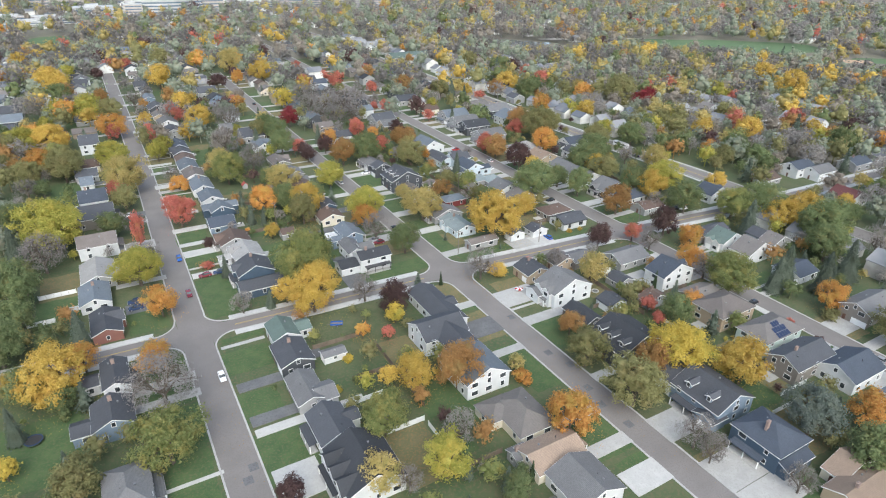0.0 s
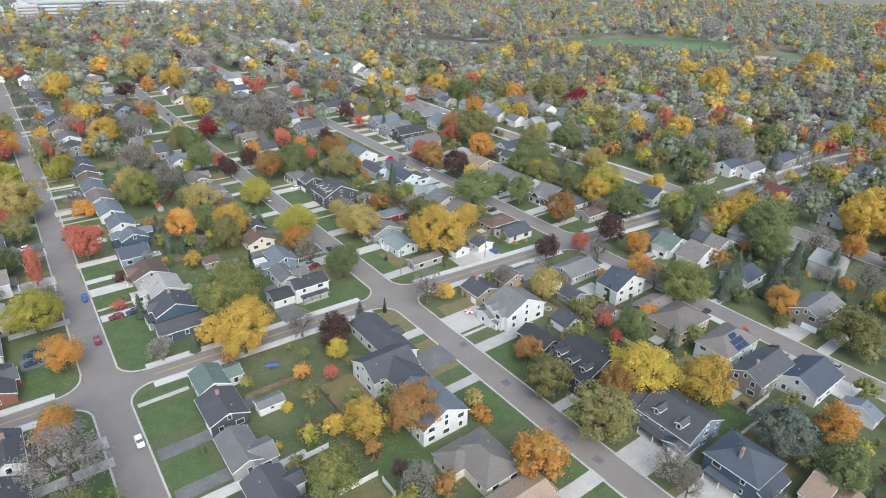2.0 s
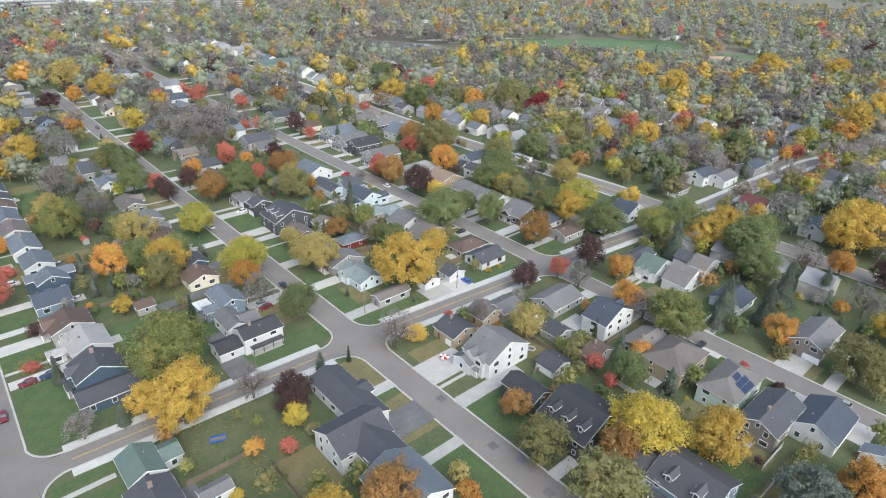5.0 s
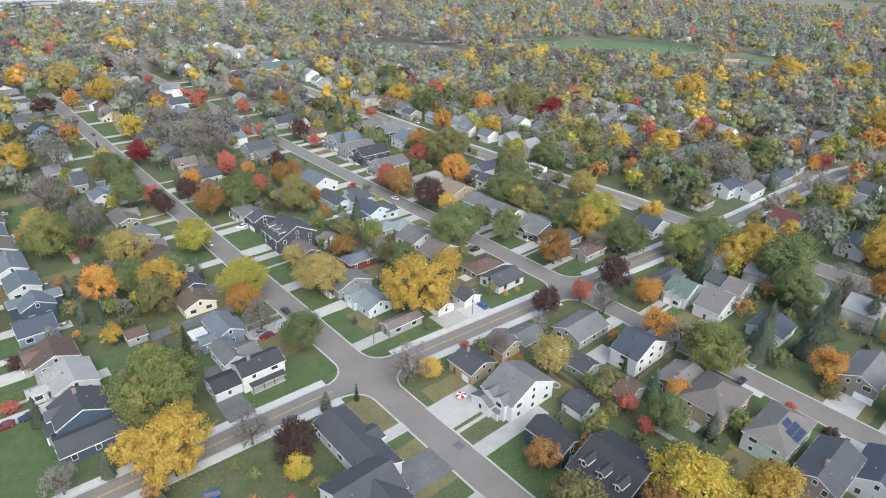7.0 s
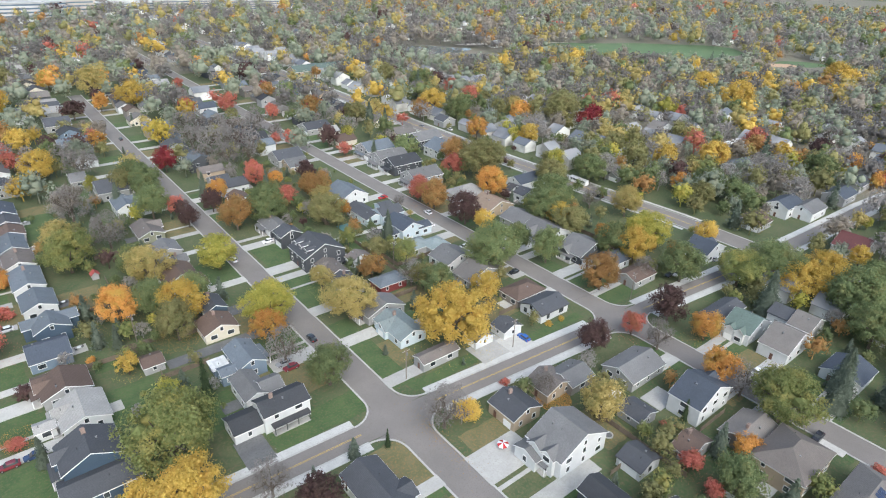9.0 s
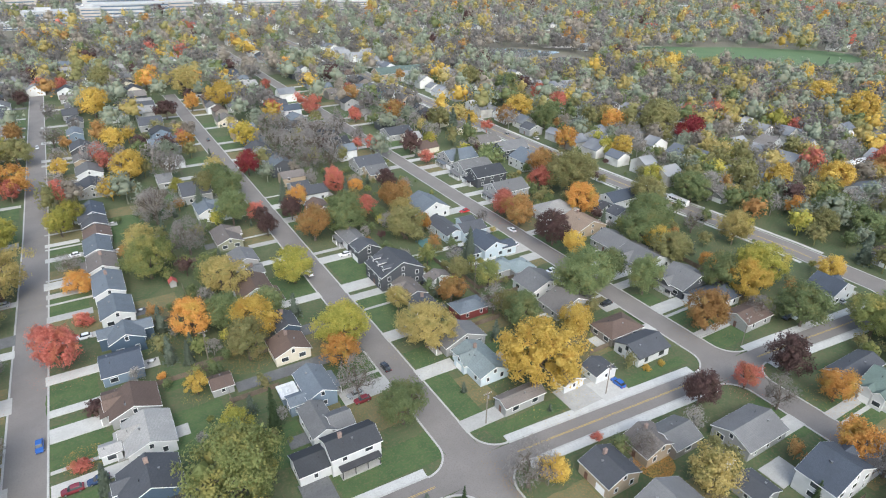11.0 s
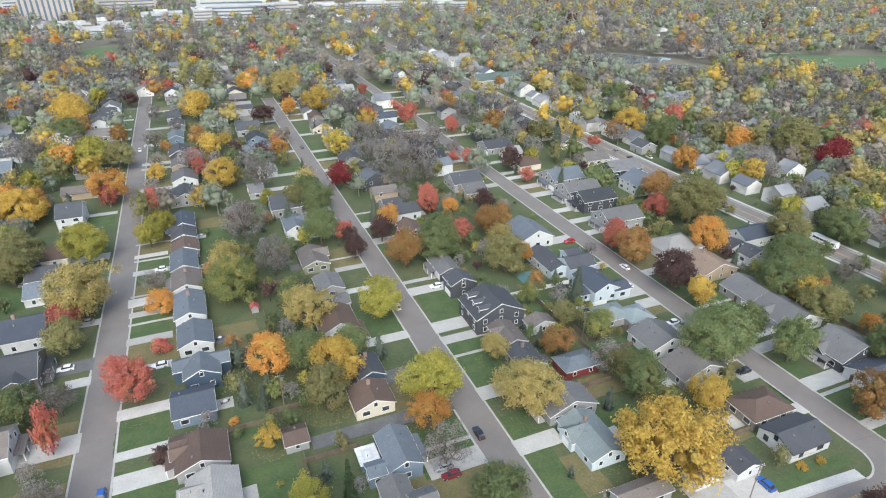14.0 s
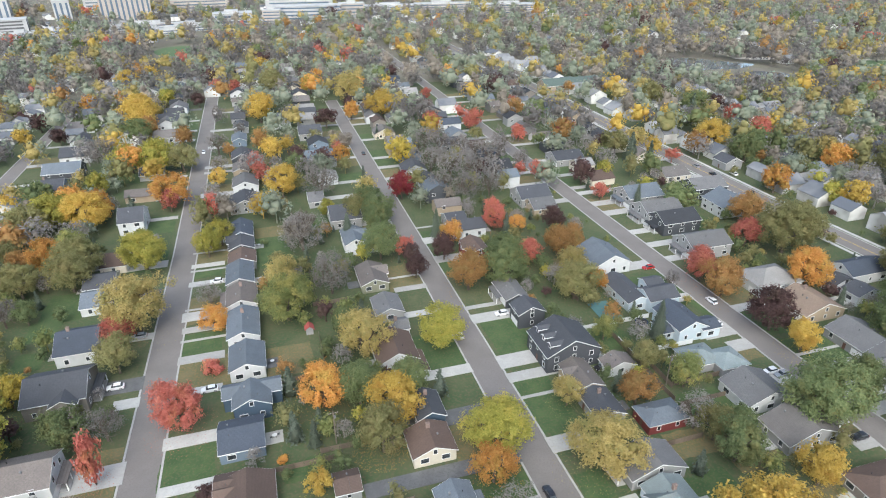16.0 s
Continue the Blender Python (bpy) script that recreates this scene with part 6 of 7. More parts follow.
car(4.7, 101.1, "white", "x")
car(-17.2, 133.8, "grey", "x")
car(94.4, 112.3, "white", "x")
car(164.6, 98.4, "white", "y")
car(156.3, 86.2, "white", "x")
car(155.4, 62.3, "white", "x")
car(157.5, 60.2, "grey", "x")
car(111.3, 77.9, "black", "x")
car(157.6, 124.7, "red", "x")
car(157.1, 35.4, "black", "x")
car(130.4, 3.6, "blue", "y")
car(-0.7, 38.0, "maroon", "x")
car(4.4, 38.2, "navy", "x")
car(-8.0, 27.2, "maroon", "y")
car(-7.5, -24.0, "white", "y")
car(-24.8, 30.5, "navy", "x")
car(-24.9, 26.0, "navy", "x")
car(159.5, -71.3, "black", "x")
car(172.3, -49.0, "white", "x")
car(4.7, 162.5, "white", "x")
car(202.9, -0.5, "black", "x")
car(206.0, -2.0, "white", "x")
car(65.5, 35.7, "grey", "x")
car(66.3, 32.8, "maroon", "x")
car(77.6, 105.0, "white", "y")
car(77.7, 42.2, "black", "y")
car(247.1, 201.3, "black", "y")
car(257.9, 198.4, "white", "y")
car(247.2, 174.0, "black", "y")
car(247.1, 214.5, "grey", "y")
car(-7.3, 321.8, "white", "y")
car(80.8, 291.0, "black", "y")
car(244.4, 65.5, "black", "y")
car(307.5, -7.8, "red", "x")
car(228.4, -3.1, "grey", "y")
car(301.9, -18.0, "white", "x")
car(164.6, -109.8, "grey", "y")


# ---- fences and poles ----
fence(113.6, 96.6, 139.0, 96.6, "white")
fence(131.5, 80.6, 143.5, 80.6, "white")
fence(122.8, 88.2, 122.8, 80.2, "white")
fence(108.4, 82.4, 114.5, 82.4, "white")
fence(17.0, -52.0, 28.9, -52.0, "white")
fence(23.4, -66.3, 34.2, -66.3, "white")
fence(34.2, -68.5, 34.2, -73.8, "white")
fence(112.2, -109.0, 124.7, -109.0, "white")
fence(124.0, -105.5, 135.4, -105.5, "white")
fence(-55.7, 30.0, -47.9, 30.0, "white")
fence(-52.9, 47.3, -41.7, 47.3, "white")
fence(123.9, -63.2, 123.9, -71.9, "white")
fence(37.3, 174.0, 37.3, 138.0, "brown")
fence(36.1, 135.8, 47.8, 135.8, "brown")
fence(125.6, 65.5, 142.5, 65.5, "brown")
fence(125.2, 82.5, 125.2, 64.9, "brown")
fence(133.3, 17.7, 140.8, 17.7, "brown")
fence(124.9, -47.4, 124.9, -53.2, "brown")
fence(137.6, -52.0, 149.2, -52.0, "brown")
fence(32.1, -85.2, 45.3, -85.2, "brown")
fence(24.1, -42.8, 35.0, -42.8, "brown")
fence(31.0, 69.4, 40.1, 69.4, "brown")
fence(118.8, -64.1, 124.9, -64.1, "brown")
utility_pole(124.6, 2.4)
utility_pole(177.2, -2.0)
utility_pole(35.0, 71.5)
utility_pole(90.0, 9.5)
utility_pole(124.4, 66.4)

bus(251.0, 84.0)


# ---- overhead wires ----
def wire(a, b, sag):
    top = tagged(new("overhead_wire"), "thin black overhead wire between two poles", "wire", "overhead wires")
    v, f = [], []
    pts = [tuple(a[k] + (b[k] - a[k]) * i / 10 - (sag * 4 * (i / 10) * (1 - i / 10) if k == 2 else 0) for k in range(3)) for i in range(11)]
    for p, q in zip(pts, pts[1:]):
        limb(None, v, f, p, q, 0.025, 0.025)
    part("cable", mesh_of("cable", v, f, M_DARKTRIM), top)


for a, b in (((124.3, 2.2), (177.2, -2.0)), ((124.3, 2.2), (87.4, 7.0)), ((35.2, 71.6), (36.0, 20.0)), ((124.4, 66.4), (125.0, 20.0))):
    wire((a[0], a[1], 9.9), (b[0], b[1], 9.9), 0.9)


# ---- solar panels, sports court, garden pieces ----
M_SOLAR = coat("dark_blue_solar_glass", (0.02, 0.03, 0.07))
M_COURT = surface("teal_sports_court", (0.08, 0.17, 0.18), (0.1, 0.2, 0.2), None, 3, 0.3, 0.8, 0.1, 0.01)
array = tagged(new("solar_array"), "dark blue solar panels on a taupe hipped roof", "solar panel")
array.matrix_basis = pose(143.6, -89.9, 6.95, 26.6, 0, 0)
PANEL = box_data("solar_panel", -0.5, 0.5, -0.82, 0.82, 0, 0.05, M_SOLAR)
for i in range(5):
    for j in range(3):
        if (i, j) not in ((0, 2), (4, 2)):
            part("solar_panel", PANEL, array, at=pose(-2.7 + i * 1.16, -2.2 + j * 1.82, 0.12))
slab("sports_court", "teal painted sports court behind a house", 124.2, 131.4, 98.5, 109.8, 0.09, M_COURT, "sports court", 0.02)
REDSHED = new("garden_shed")
tagged(REDSHED, "small grey garden shed with a red roof on grass", "shed")
REDSHED.matrix_basis = pose(33.5, 121.0, 0)
_w, _r, _f, _h = gable("y", -1.5, 1.5, -1.5, 1.5, 1.7, 0.9, None, None, 0)
part("wall", mesh_of("wall", *_w, M_WALL["grey"]), REDSHED)
part("roof", mesh_of("roof", *_r, surface("red_shingles", (0.3, 0.06, 0.055), (0.38, 0.09, 0.08), (0.24, 0.06, 0.05), 3, 0.3, 0.9, 0.3, 0.02)), REDSHED, "faded red roof")


# ---- yard things ----
def trampoline(x, y):
    top = tagged(new("trampoline"), "round black trampoline standing on the grass", "trampoline")
    top.matrix_basis = pose(x, y, 0)
    n = 20
    ring = [(2.1 * math.cos(2 * math.pi * i / n), 2.1 * math.sin(2 * math.pi * i / n)) for i in range(n)]
    v = [(a, b, 0.9) for a, b in ring] + [(a * 0.85, b * 0.85, 0.9) for a, b in ring] + [(a, b, 0.82) for a, b in ring] + [(a * 0.85, b * 0.85, 0.82) for a, b in ring]
    f = []
    for i in range(n):
        j = (i + 1) % n
        f += [(i, j, n + j, n + i), (2 * n + j, 2 * n + i, 3 * n + i, 3 * n + j), (j, i, 2 * n + i, 2 * n + j), (n + i, n + j, 3 * n + j, 3 * n + i)]
    part("rim_pad", mesh_of("rim_pad", v, f, CAR_COATS["navy"]), top)
    part("mat", mesh_of("mat", [(a * 0.85, b * 0.85, h) for h in (0.84, 0.87) for a, b in ring], [tuple(range(n - 1, -1, -1)), tuple(range(n, 2 * n))] + [(i, (i + 1) % n, n + (i + 1) % n, n + i) for i in range(n)], M_TYRE), top)
    leg = join_boxes("leg", [(-0.04, 0.04, -0.04, 0.04, 0, 0.84)], M_POLE)
    for k in range(6):
        part("leg", leg, top, at=pose(2.0 * math.cos(k * 1.047), 2.0 * math.sin(k * 1.047), 0))


trampoline(-52.5, -27.0)
trampoline(134.9, 94.3)


def crate(name, label, category, x, y, w, d, h, mat):
    top = tagged(new(name), label, category)
    top.matrix_basis = pose(x, y, 0)
    part("body", box_data("body", -w / 2, w / 2, -d / 2, d / 2, 0.1, h, mat), top)
    part("lid", box_data("lid", -w / 2 - 0.08, w / 2 + 0.08, -d / 2 - 0.08, d / 2 + 0.08, h, h + 0.12, M_TRIM), top)
    for sx in (-1, 1):
        part("skid", box_data("skid", -0.1, 0.1, -d / 2, d / 2, 0, 0.1, M_POLE), top, at=pose(sx * w * 0.35, 0, 0))


crate("storage_container", "white storage container standing beside a house", "container", 130.5, -30.5, 2.6, 2.4, 2.3, M_VINYL)


def trailer(x, y, turn):
    top = tagged(new("utility_trailer"), "small blue utility trailer parked on the grass", "trailer")
    top.matrix_basis = pose(x, y, 0, 0, 0, turn)
    part("bed", box_data("bed", -0.9, 0.9, -1.9, 1.9, 0.5, 0.58, M_POLE), top)
    for s in (-1, 1):
        part("side_panel", box_data("side_panel", -0.03, 0.03, -1.9, 1.9, 0.58, 1.1, CAR_COATS["blue"]), top, at=pose(s * 0.87, 0, 0))
        part("end_panel", box_data("end_panel", -0.84, 0.84, -0.03, 0.03, 0.58, 1.0, CAR_COATS["blue"]), top, at=pose(0, s * 1.87, 0))
        w = part("wheel", TYRE, top, at=pose(s * 1.02, -0.2, 0.34))
        part("rim", RIM, w)
    part("drawbar", box_data("drawbar", -0.05, 0.05, 1.9, 3.1, 0.46, 0.54, M_POLE), top)
    part("jack", box_data("jack", -0.04, 0.04, 2.8, 2.9, 0, 0.46, M_POLE), top)


trailer(30.0, -14.6, 68)


def sunshade(x, y):
    """A low open garden umbrella in red and white segments."""
    top = tagged(new("garden_umbrella"), "low red and white garden umbrella standing on a driveway", "umbrella")
    top.matrix_basis = pose(x, y, 0.17)
    part("pole", join_boxes("pole", [(-0.03, 0.03, -0.03, 0.03, 0, 1.5)], M_POLE), top)
    n = 8
    for i in range(n):
        a, b = 2 * math.pi * i / n, 2 * math.pi * (i + 1) / n
        q = [(0, 0, 1.45), (1.5 * math.cos(a), 1.5 * math.sin(a), 0.95), (1.5 * math.cos(b), 1.5 * math.sin(b), 0.95)]
        v = q + [(c, d, h - 0.03) for c, d, h in q]
        part("canopy_panel", mesh_of("canopy_panel", v, [(0, 1, 2), (5, 4, 3), (1, 4, 5, 2), (0, 3, 4, 1), (2, 5, 3, 0)], CAR_COATS["red"] if i % 2 else M_VINYL), top)


sunshade(94.0, -25.5)


def front_canopy(x0, x1, y0, y1, z):
    """A dark flat canopy on posts before a house front."""
    top = tagged(new("porch_canopy"), "dark flat porch canopy on slim black posts", "porch")
    top.matrix_basis = pose(x0, y0, 0)
    part("canopy", box_data("canopy", 0, x1 - x0, 0, y1 - y0, z, z + 0.28, M_DARKTRIM), top)
    part("deck", box_data("deck", 0.2, x1 - x0 - 0.2, 0.2, y1 - y0, 0, 0.35, M_CONCRETE), top)
    post = join_boxes("post", [(-0.09, 0.09, -0.09, 0.09, 0.35, z)], M_DARKTRIM)
    for k in range(4):
        part("post", post, top, at=pose(0.4 + (x1 - x0 - 0.8) * k / 3, 0.35, 0))


front_canopy(51.5, 61.5, 10.6, 12.6, 2.65)


def fire_pit(x, y):
    top = tagged(new("fire_pit"), "round ring of pale stones for a garden fire", "fire pit")
    top.matrix_basis = pose(x, y, 0)
    stone = box_data("stone", -0.22, 0.22, -0.14, 0.14, 0, 0.32, M_KERB)
    for i in range(16):
        a = 2 * math.pi * i / 16
        part("stone", stone, top, at=pose(1.15 * math.cos(a), 1.15 * math.sin(a), 0, 0, 0, math.degrees(a) + 90))
    part("ash_bed", disc_data("ash_bed", 1.0, 0.1, M_TAR, 16), top, at=pose(0, 0, 0.08, 0, 90, 0))


fire_pit(118.0, -38.5)


# ---- yards: front lawns, drives where none is laid yet, planting round the houses ----
fill = random.Random(21)
for rect in ((85.2, 92, 8, 46), (92, 113, 8, 12.5), (134, 157, 8, 13.5), (100, 118, -14, -6), (136, 158, -20, -6), (-4, 7, 8, 22), (24, 42, 8, 32), (86, 92, 57, 70), (45, 63, -14, -6), (24, 45, -30, -6), (-28, -15, -30, -8), (-28, -16, 10, 24)):
    lawn(*rect, False, rect[0] > 90 or 20 < rect[0] < 60)


def hits(rects, x0, x1, y0, y1):
    return any(a0 < x1 and x0 < a1 and b0 < y1 and y0 < b1 for a0, a1, b0, b1, *_ in rects)


HALF = {x: h for _n, x, _a, _b, h in STREETS}
STREET_END = {x: b for _n, x, _a, b, _h in STREETS}
# Corner plots that are all lawn stay free of drives and paths.
lawn(-4.6, 8.0, 8.0, 36.4)
drives = [r for r in YARDS if r[4] == "drive"] + [(-5, 8, 5, 36), (62, 76, 8, 32), (66, 76, -20, -4)]
for a0, a1, b0, b1 in MAIN_WINGS:
    if a0 > 232 or (a1 - a0) * (b1 - b0) < 62 or (a0 < -20 and b0 < -45):
        continue
    cx = (a0 + a1) / 2
    s = min(HALF, key=lambda q: abs(q - cx))
    x0, x1 = (s + HALF[s] + 0.5, a0 + 0.2) if cx > s else (a1 - 0.2, s - HALF[s] - 0.5)
    if x1 - x0 < 3 or x1 - x0 > 26 or abs((b0 + b1) / 2 - bend(cx)) < 10:
        continue
    if not hits(drives, x0, x1, b0 - 2.5, b1 + 2.5):
        w = fill.choice((3.2, 4.5, 5.5))
        yy = b0 + 0.5 if fill.random() < 0.6 else b1 - w - 0.5
        tar = fill.random() < 0.15
        if s == -9.6 and cx > s and 70 < b0 < 92:
            # The blue houses: one wide concrete drive between them.
            yy, w, tar = 81.3, 4.2, False
        driveway(x0 - (0.7 if cx > s else 0), x1 + (0 if cx > s else 0.7), yy, yy + w, tar)
        drives.append(YARDS[-1])
    lawns = [r for r in YARDS if r[4] == "lawn"]
    if not hits(lawns, x0 + 2, x1 - 2, b0 + 1, b1 - 1):
        lawn(x0, x1, b0 - 1.5, b1 + 2.0, fill.random() < 0.35, fill.random() < 0.6)
    if fill.random() < 0.5:
        bx0, bx1 = (a1, min(a1 + 13, s + 44)) if cx > s else (max(a0 - 13, s - 44), a0)
        if bx1 - bx0 > 5 and not hits([h for h in HOUSES], bx0 + 0.5, bx1 - 0.5, b0, b1):
            lawn(bx0, bx1, b0 - 1, b1 + 1, fill.random() < 0.35)

# ---- front paths, patios and garden furniture ----
def front_path(x0, x1, y, w=1.1):
    y0, y1 = clear_of_cross(x0, x1, y, y + w, 5.6)
    if y1 - y0 > 0.8:
        n = level(x0, x1, y0, y1, "path")
        slab("front_path", "narrow concrete path to a front door", x0, x1, y0, y1, 0.15 + 0.005 * n, M_CONCRETE, "path", 0.05)


CHAIR_SEAT = box_data("seat", -0.25, 0.25, -0.25, 0.25, 0.42, 0.47, M_DARKTRIM)
CHAIR_BACK = box_data("backrest", -0.25, 0.25, 0.2, 0.25, 0.47, 0.95, M_DARKTRIM)
CHAIR_LEG = box_data("leg", -0.025, 0.025, -0.025, 0.025, 0, 0.42, M_DARKTRIM)
TABLE_TOP = disc_data("tabletop", 0.6, 0.05, M_VINYL, 16)
TABLE_LEG = box_data("leg", -0.03, 0.03, -0.03, 0.03, 0, 0.7, M_DARKTRIM)


def patio_set(x, y, z):
    table = tagged(new("garden_table"), "round pale garden table on a concrete patio", "table", "garden tables")
    table.matrix_basis = pose(x, y, z)
    part("tabletop", TABLE_TOP, table, at=pose(0, 0, 0.725, 0, 90, 0))
    for sx, sy in ((-1, -1), (1, -1), (1, 1), (-1, 1)):
        part("leg", TABLE_LEG, table, at=pose(sx * 0.35, sy * 0.35, 0))
    for a in (20, 200):
        chair = tagged(new("garden_chair"), "dark metal garden chair beside a table", "chair", "garden chairs")
        chair.matrix_basis = pose(x + 0.95 * math.cos(radians(a)), y + 0.95 * math.sin(radians(a)), z, 0, 0, a - 90)
        part("seat", CHAIR_SEAT, chair)
        part("backrest", CHAIR_BACK, chair)
        for sx, sy in ((-1, -1), (1, -1), (1, 1), (-1, 1)):
            part("leg", CHAIR_LEG, chair, at=pose(sx * 0.21, sy * 0.21, 0))


sets = 0
for a0, a1, b0, b1 in MAIN_WINGS:
    if a0 > 210 or b0 > 210 or (a1 - a0) * (b1 - b0) < 75:
        continue
    cx = (a0 + a1) / 2
    s = min(HALF, key=lambda q: abs(q - cx))
    x0, x1 = (s + HALF[s] + 0.4, a0 + 0.5) if cx > s else (a1 - 0.5, s - HALF[s] - 0.4)
    ym = (b0 + b1) / 2 + fill.uniform(-1.5, 1.5)
    if 3 < x1 - x0 < 24 and fill.random() < 0.3 and not hits(drives, x0, x1, ym - 0.5, ym + 1.6):
        front_path(x0, x1, ym)
    if fill.random() < 0.4:
        w = fill.uniform(3, 5)
        px0, px1 = (a1 - 0.4, a1 + fill.uniform(3, 4.5)) if cx > s else (a0 - fill.uniform(3, 4.5), a0 + 0.4)
        if not hits(HOUSES, px0 + 0.6, px1 - 0.6, ym - w / 2, ym + w / 2) and not hits(drives, px0, px1, ym - w / 2, ym + w / 2) and abs(ym - bend(cx)) > 12:
            slab("patio", "small concrete patio behind a house", px0, px1, ym - w / 2, ym + w / 2, 0.14, M_CONCRETE if fill.random() < 0.6 else M_TAR, "patio", 0.05)
            if sets < 8:
                patio_set((px0 + px1) / 2 + (0.2 if cx > s else -0.2), ym, 0.14)
                sets += 1
# Timber fences along the lines between the back yards.
for xb, ya, yb in ((36.5, 22, 52), (36, 96, 118), (35.5, 140, 170), (121.5, -58, -30), (122.5, 60, 92), (122, 112, 150), (206, 30, 66), (36.5, -62, -30), (-56, 20, 60)):
    fence(xb, ya, xb, yb, "brown")
for xa, xb, yf in ((20, 36, 66.6), (19, 36, 98.4), (108, 121, -47), (62, 47, 66.8), (36, 49, 49.5), (19, 36, -23.6), (108, 121, 47), (137, 123, 58)):
    fence(min(xa, xb), yf, max(xa, xb), yf, "brown")

# ---- the park, ponds and ball fields beyond ----
M_FIELD = surface("park_grass", (0.075, 0.13, 0.055), (0.095, 0.15, 0.065), (0.12, 0.145, 0.075), 25, 2, 0.95, 0.4, 0.05)
M_CLAY = surface("infield_clay", (0.38, 0.25, 0.16), (0.44, 0.3, 0.2), None, 6, 0.5, 0.95, 0.1, 0.01)
M_SAND = surface("pale_sand_path", (0.4, 0.36, 0.31), (0.48, 0.44, 0.38), None, 6, 0.5, 0.95, 0.1, 0.01)


def watery(name):
    m, nt, ns, p = nodes_of(name)
    # Sky reflection is partly put into this pale base; the coat adds more.
    col = mix_colour(nt, noise_out(nt, 18), (0.18, 0.2, 0.21), (0.24, 0.26, 0.27))
    nt.links.new(col, p.inputs["Base Color"])
    p.inputs["Roughness"].default_value = 0.08
    p.inputs["IOR"].default_value = 1.33
    p.inputs["Coat Weight"].default_value = 1.0
    bump(nt, p, noise_out(nt, 0.8, 3), 0.08, 0.02)
    return m


M_WATER = watery("pond_water_sky_paled")


def patch(name, label, cx, cy, rx, ry, turn, z, mat, category, uneven=0.12, n=48):
    rng = random.Random(int(cx + cy))
    ph = [rng.uniform(0, 6.28) for _ in range(3)]
    v = []
    for i in range(n):
        a = 2 * math.pi * i / n
        k = 1 + uneven * (math.sin(2 * a + ph[0]) * 0.5 + math.sin(3 * a + ph[1]) * 0.4 + math.sin(7 * a + ph[2]) * 0.2)
        x, y = rx * k * math.cos(a), ry * k * math.sin(a)
        c, s = math.cos(turn), math.sin(turn)
        v.append((cx + x * c - y * s, cy + x * s + y * c, z))
    v += [(x, y, -0.1) for x, y, _ in v]
    return structure(name, label, v, [tuple(range(n))] + [(i, n + i, n + (i + 1) % n, (i + 1) % n) for i in range(n)], mat, category)


patch("park_lawn", "wide green park playing field", 662, 336, 116, 66, radians(-38), 0.06, M_FIELD, "playing field", 0.2)
patch("park_lawn", "green outfield of a ball field", 735, 185, 28, 18, radians(-30), 0.075, M_FIELD, "playing field", 0.1)
patch("park_lawn", "green school playing field", -50, 724, 29, 38, 0.0, 0.07, M_FIELD, "playing field", 0.05)
patch("infield", "bare tan infield of a ball field", 655, 241, 15, 11, radians(-35), 0.09, M_CLAY, "ball field", 0.04)
patch("infield", "bare tan infield of a ball field", 708, 194, 19, 11, radians(-35), 0.095, M_CLAY, "ball field", 0.04)
patch("car_park", "grey asphalt car park beside the ball field", 668, 164, 30, 16, radians(-20), 0.08, M_ASPHALT, "car park", 0.05)
patch("sand_path", "pale sandy shore path beside the park", 560, 455, 70, 9, radians(-25), 0.05, M_SAND, "path", 0.15)
patch("pond", "still pond reflecting an overcast sky, paled further in its colour", 445, 465, 44, 28, radians(-5), 0.05, M_WATER, "pond", 0.3)
patch("pond", "still pond between bare trees, sky paleness put in its colour", 464, 402, 20, 18, radians(-40), 0.055, M_WATER, "pond", 0.3)
OPEN = [(645, 318, 118, 78, radians(-38)), (725, 175, 36, 32, radians(-30)), (-50, 690, 30, 78, 0.0), (648, 232, 22, 26, 0), (700, 185, 28, 26, 0), (655, 150, 42, 34, radians(-20)),
        (438, 425, 52, 76, radians(-5)), (560, 455, 66, 10, radians(-25)), (460, 392, 16, 20, radians(-40))]


def in_open(x, y, k=1.0):
    for cx, cy, rx, ry, t in OPEN:
        dx, dy = x - cx, y - cy
        u, w = dx * math.cos(t) + dy * math.sin(t), -dx * math.sin(t) + dy * math.cos(t)
        if (u / rx) ** 2 + (w / ry) ** 2 < k:
            return True
    return False


# ---- houses farther along the streets ----
FAR_WIN = window_data(1.3, 1.4, M_TRIM)


def far_house(x, y, w, d, z, ridge, roof, wall):
    top = new("house")
    top.matrix_basis = pose(x, y, 0, 0, 0, fill.uniform(-3, 3))
    tagged(top, f"distant {WALL[wall][0]} house with a {ROOF[roof][0]} shingle roof among trees", "house", "distant houses")
    a, b, c, _h = gable(ridge, -w / 2, w / 2, -d / 2, d / 2, z, 0.5, None, None, 0)
    part("wall", mesh_of("wall", *a, M_WALL[wall]), top)
    part("roof", mesh_of("roof", *b, M_ROOF[roof]), top)
    for k in (-0.2,):
        win = part("window", FAR_WIN[0], top, at=pose(k * w, -d / 2 + 0.39 if ridge == "x" else -d / 2 + 0.27, 1.8 if z < 4 else 4.0))
        part("pane", FAR_WIN[1], win)
    HOUSES.append((x - w / 2, x + w / 2, y - d / 2, y + d / 2))


ROOFS = ["slate", "slate", "grey", "bluegrey", "charcoal", "brown", "taupe", "greybrown", "navy", "ltgrey"]
WALLS = ["white", "white", "grey", "grey", "tan", "charcoal", "cream", "taupe", "blue"]
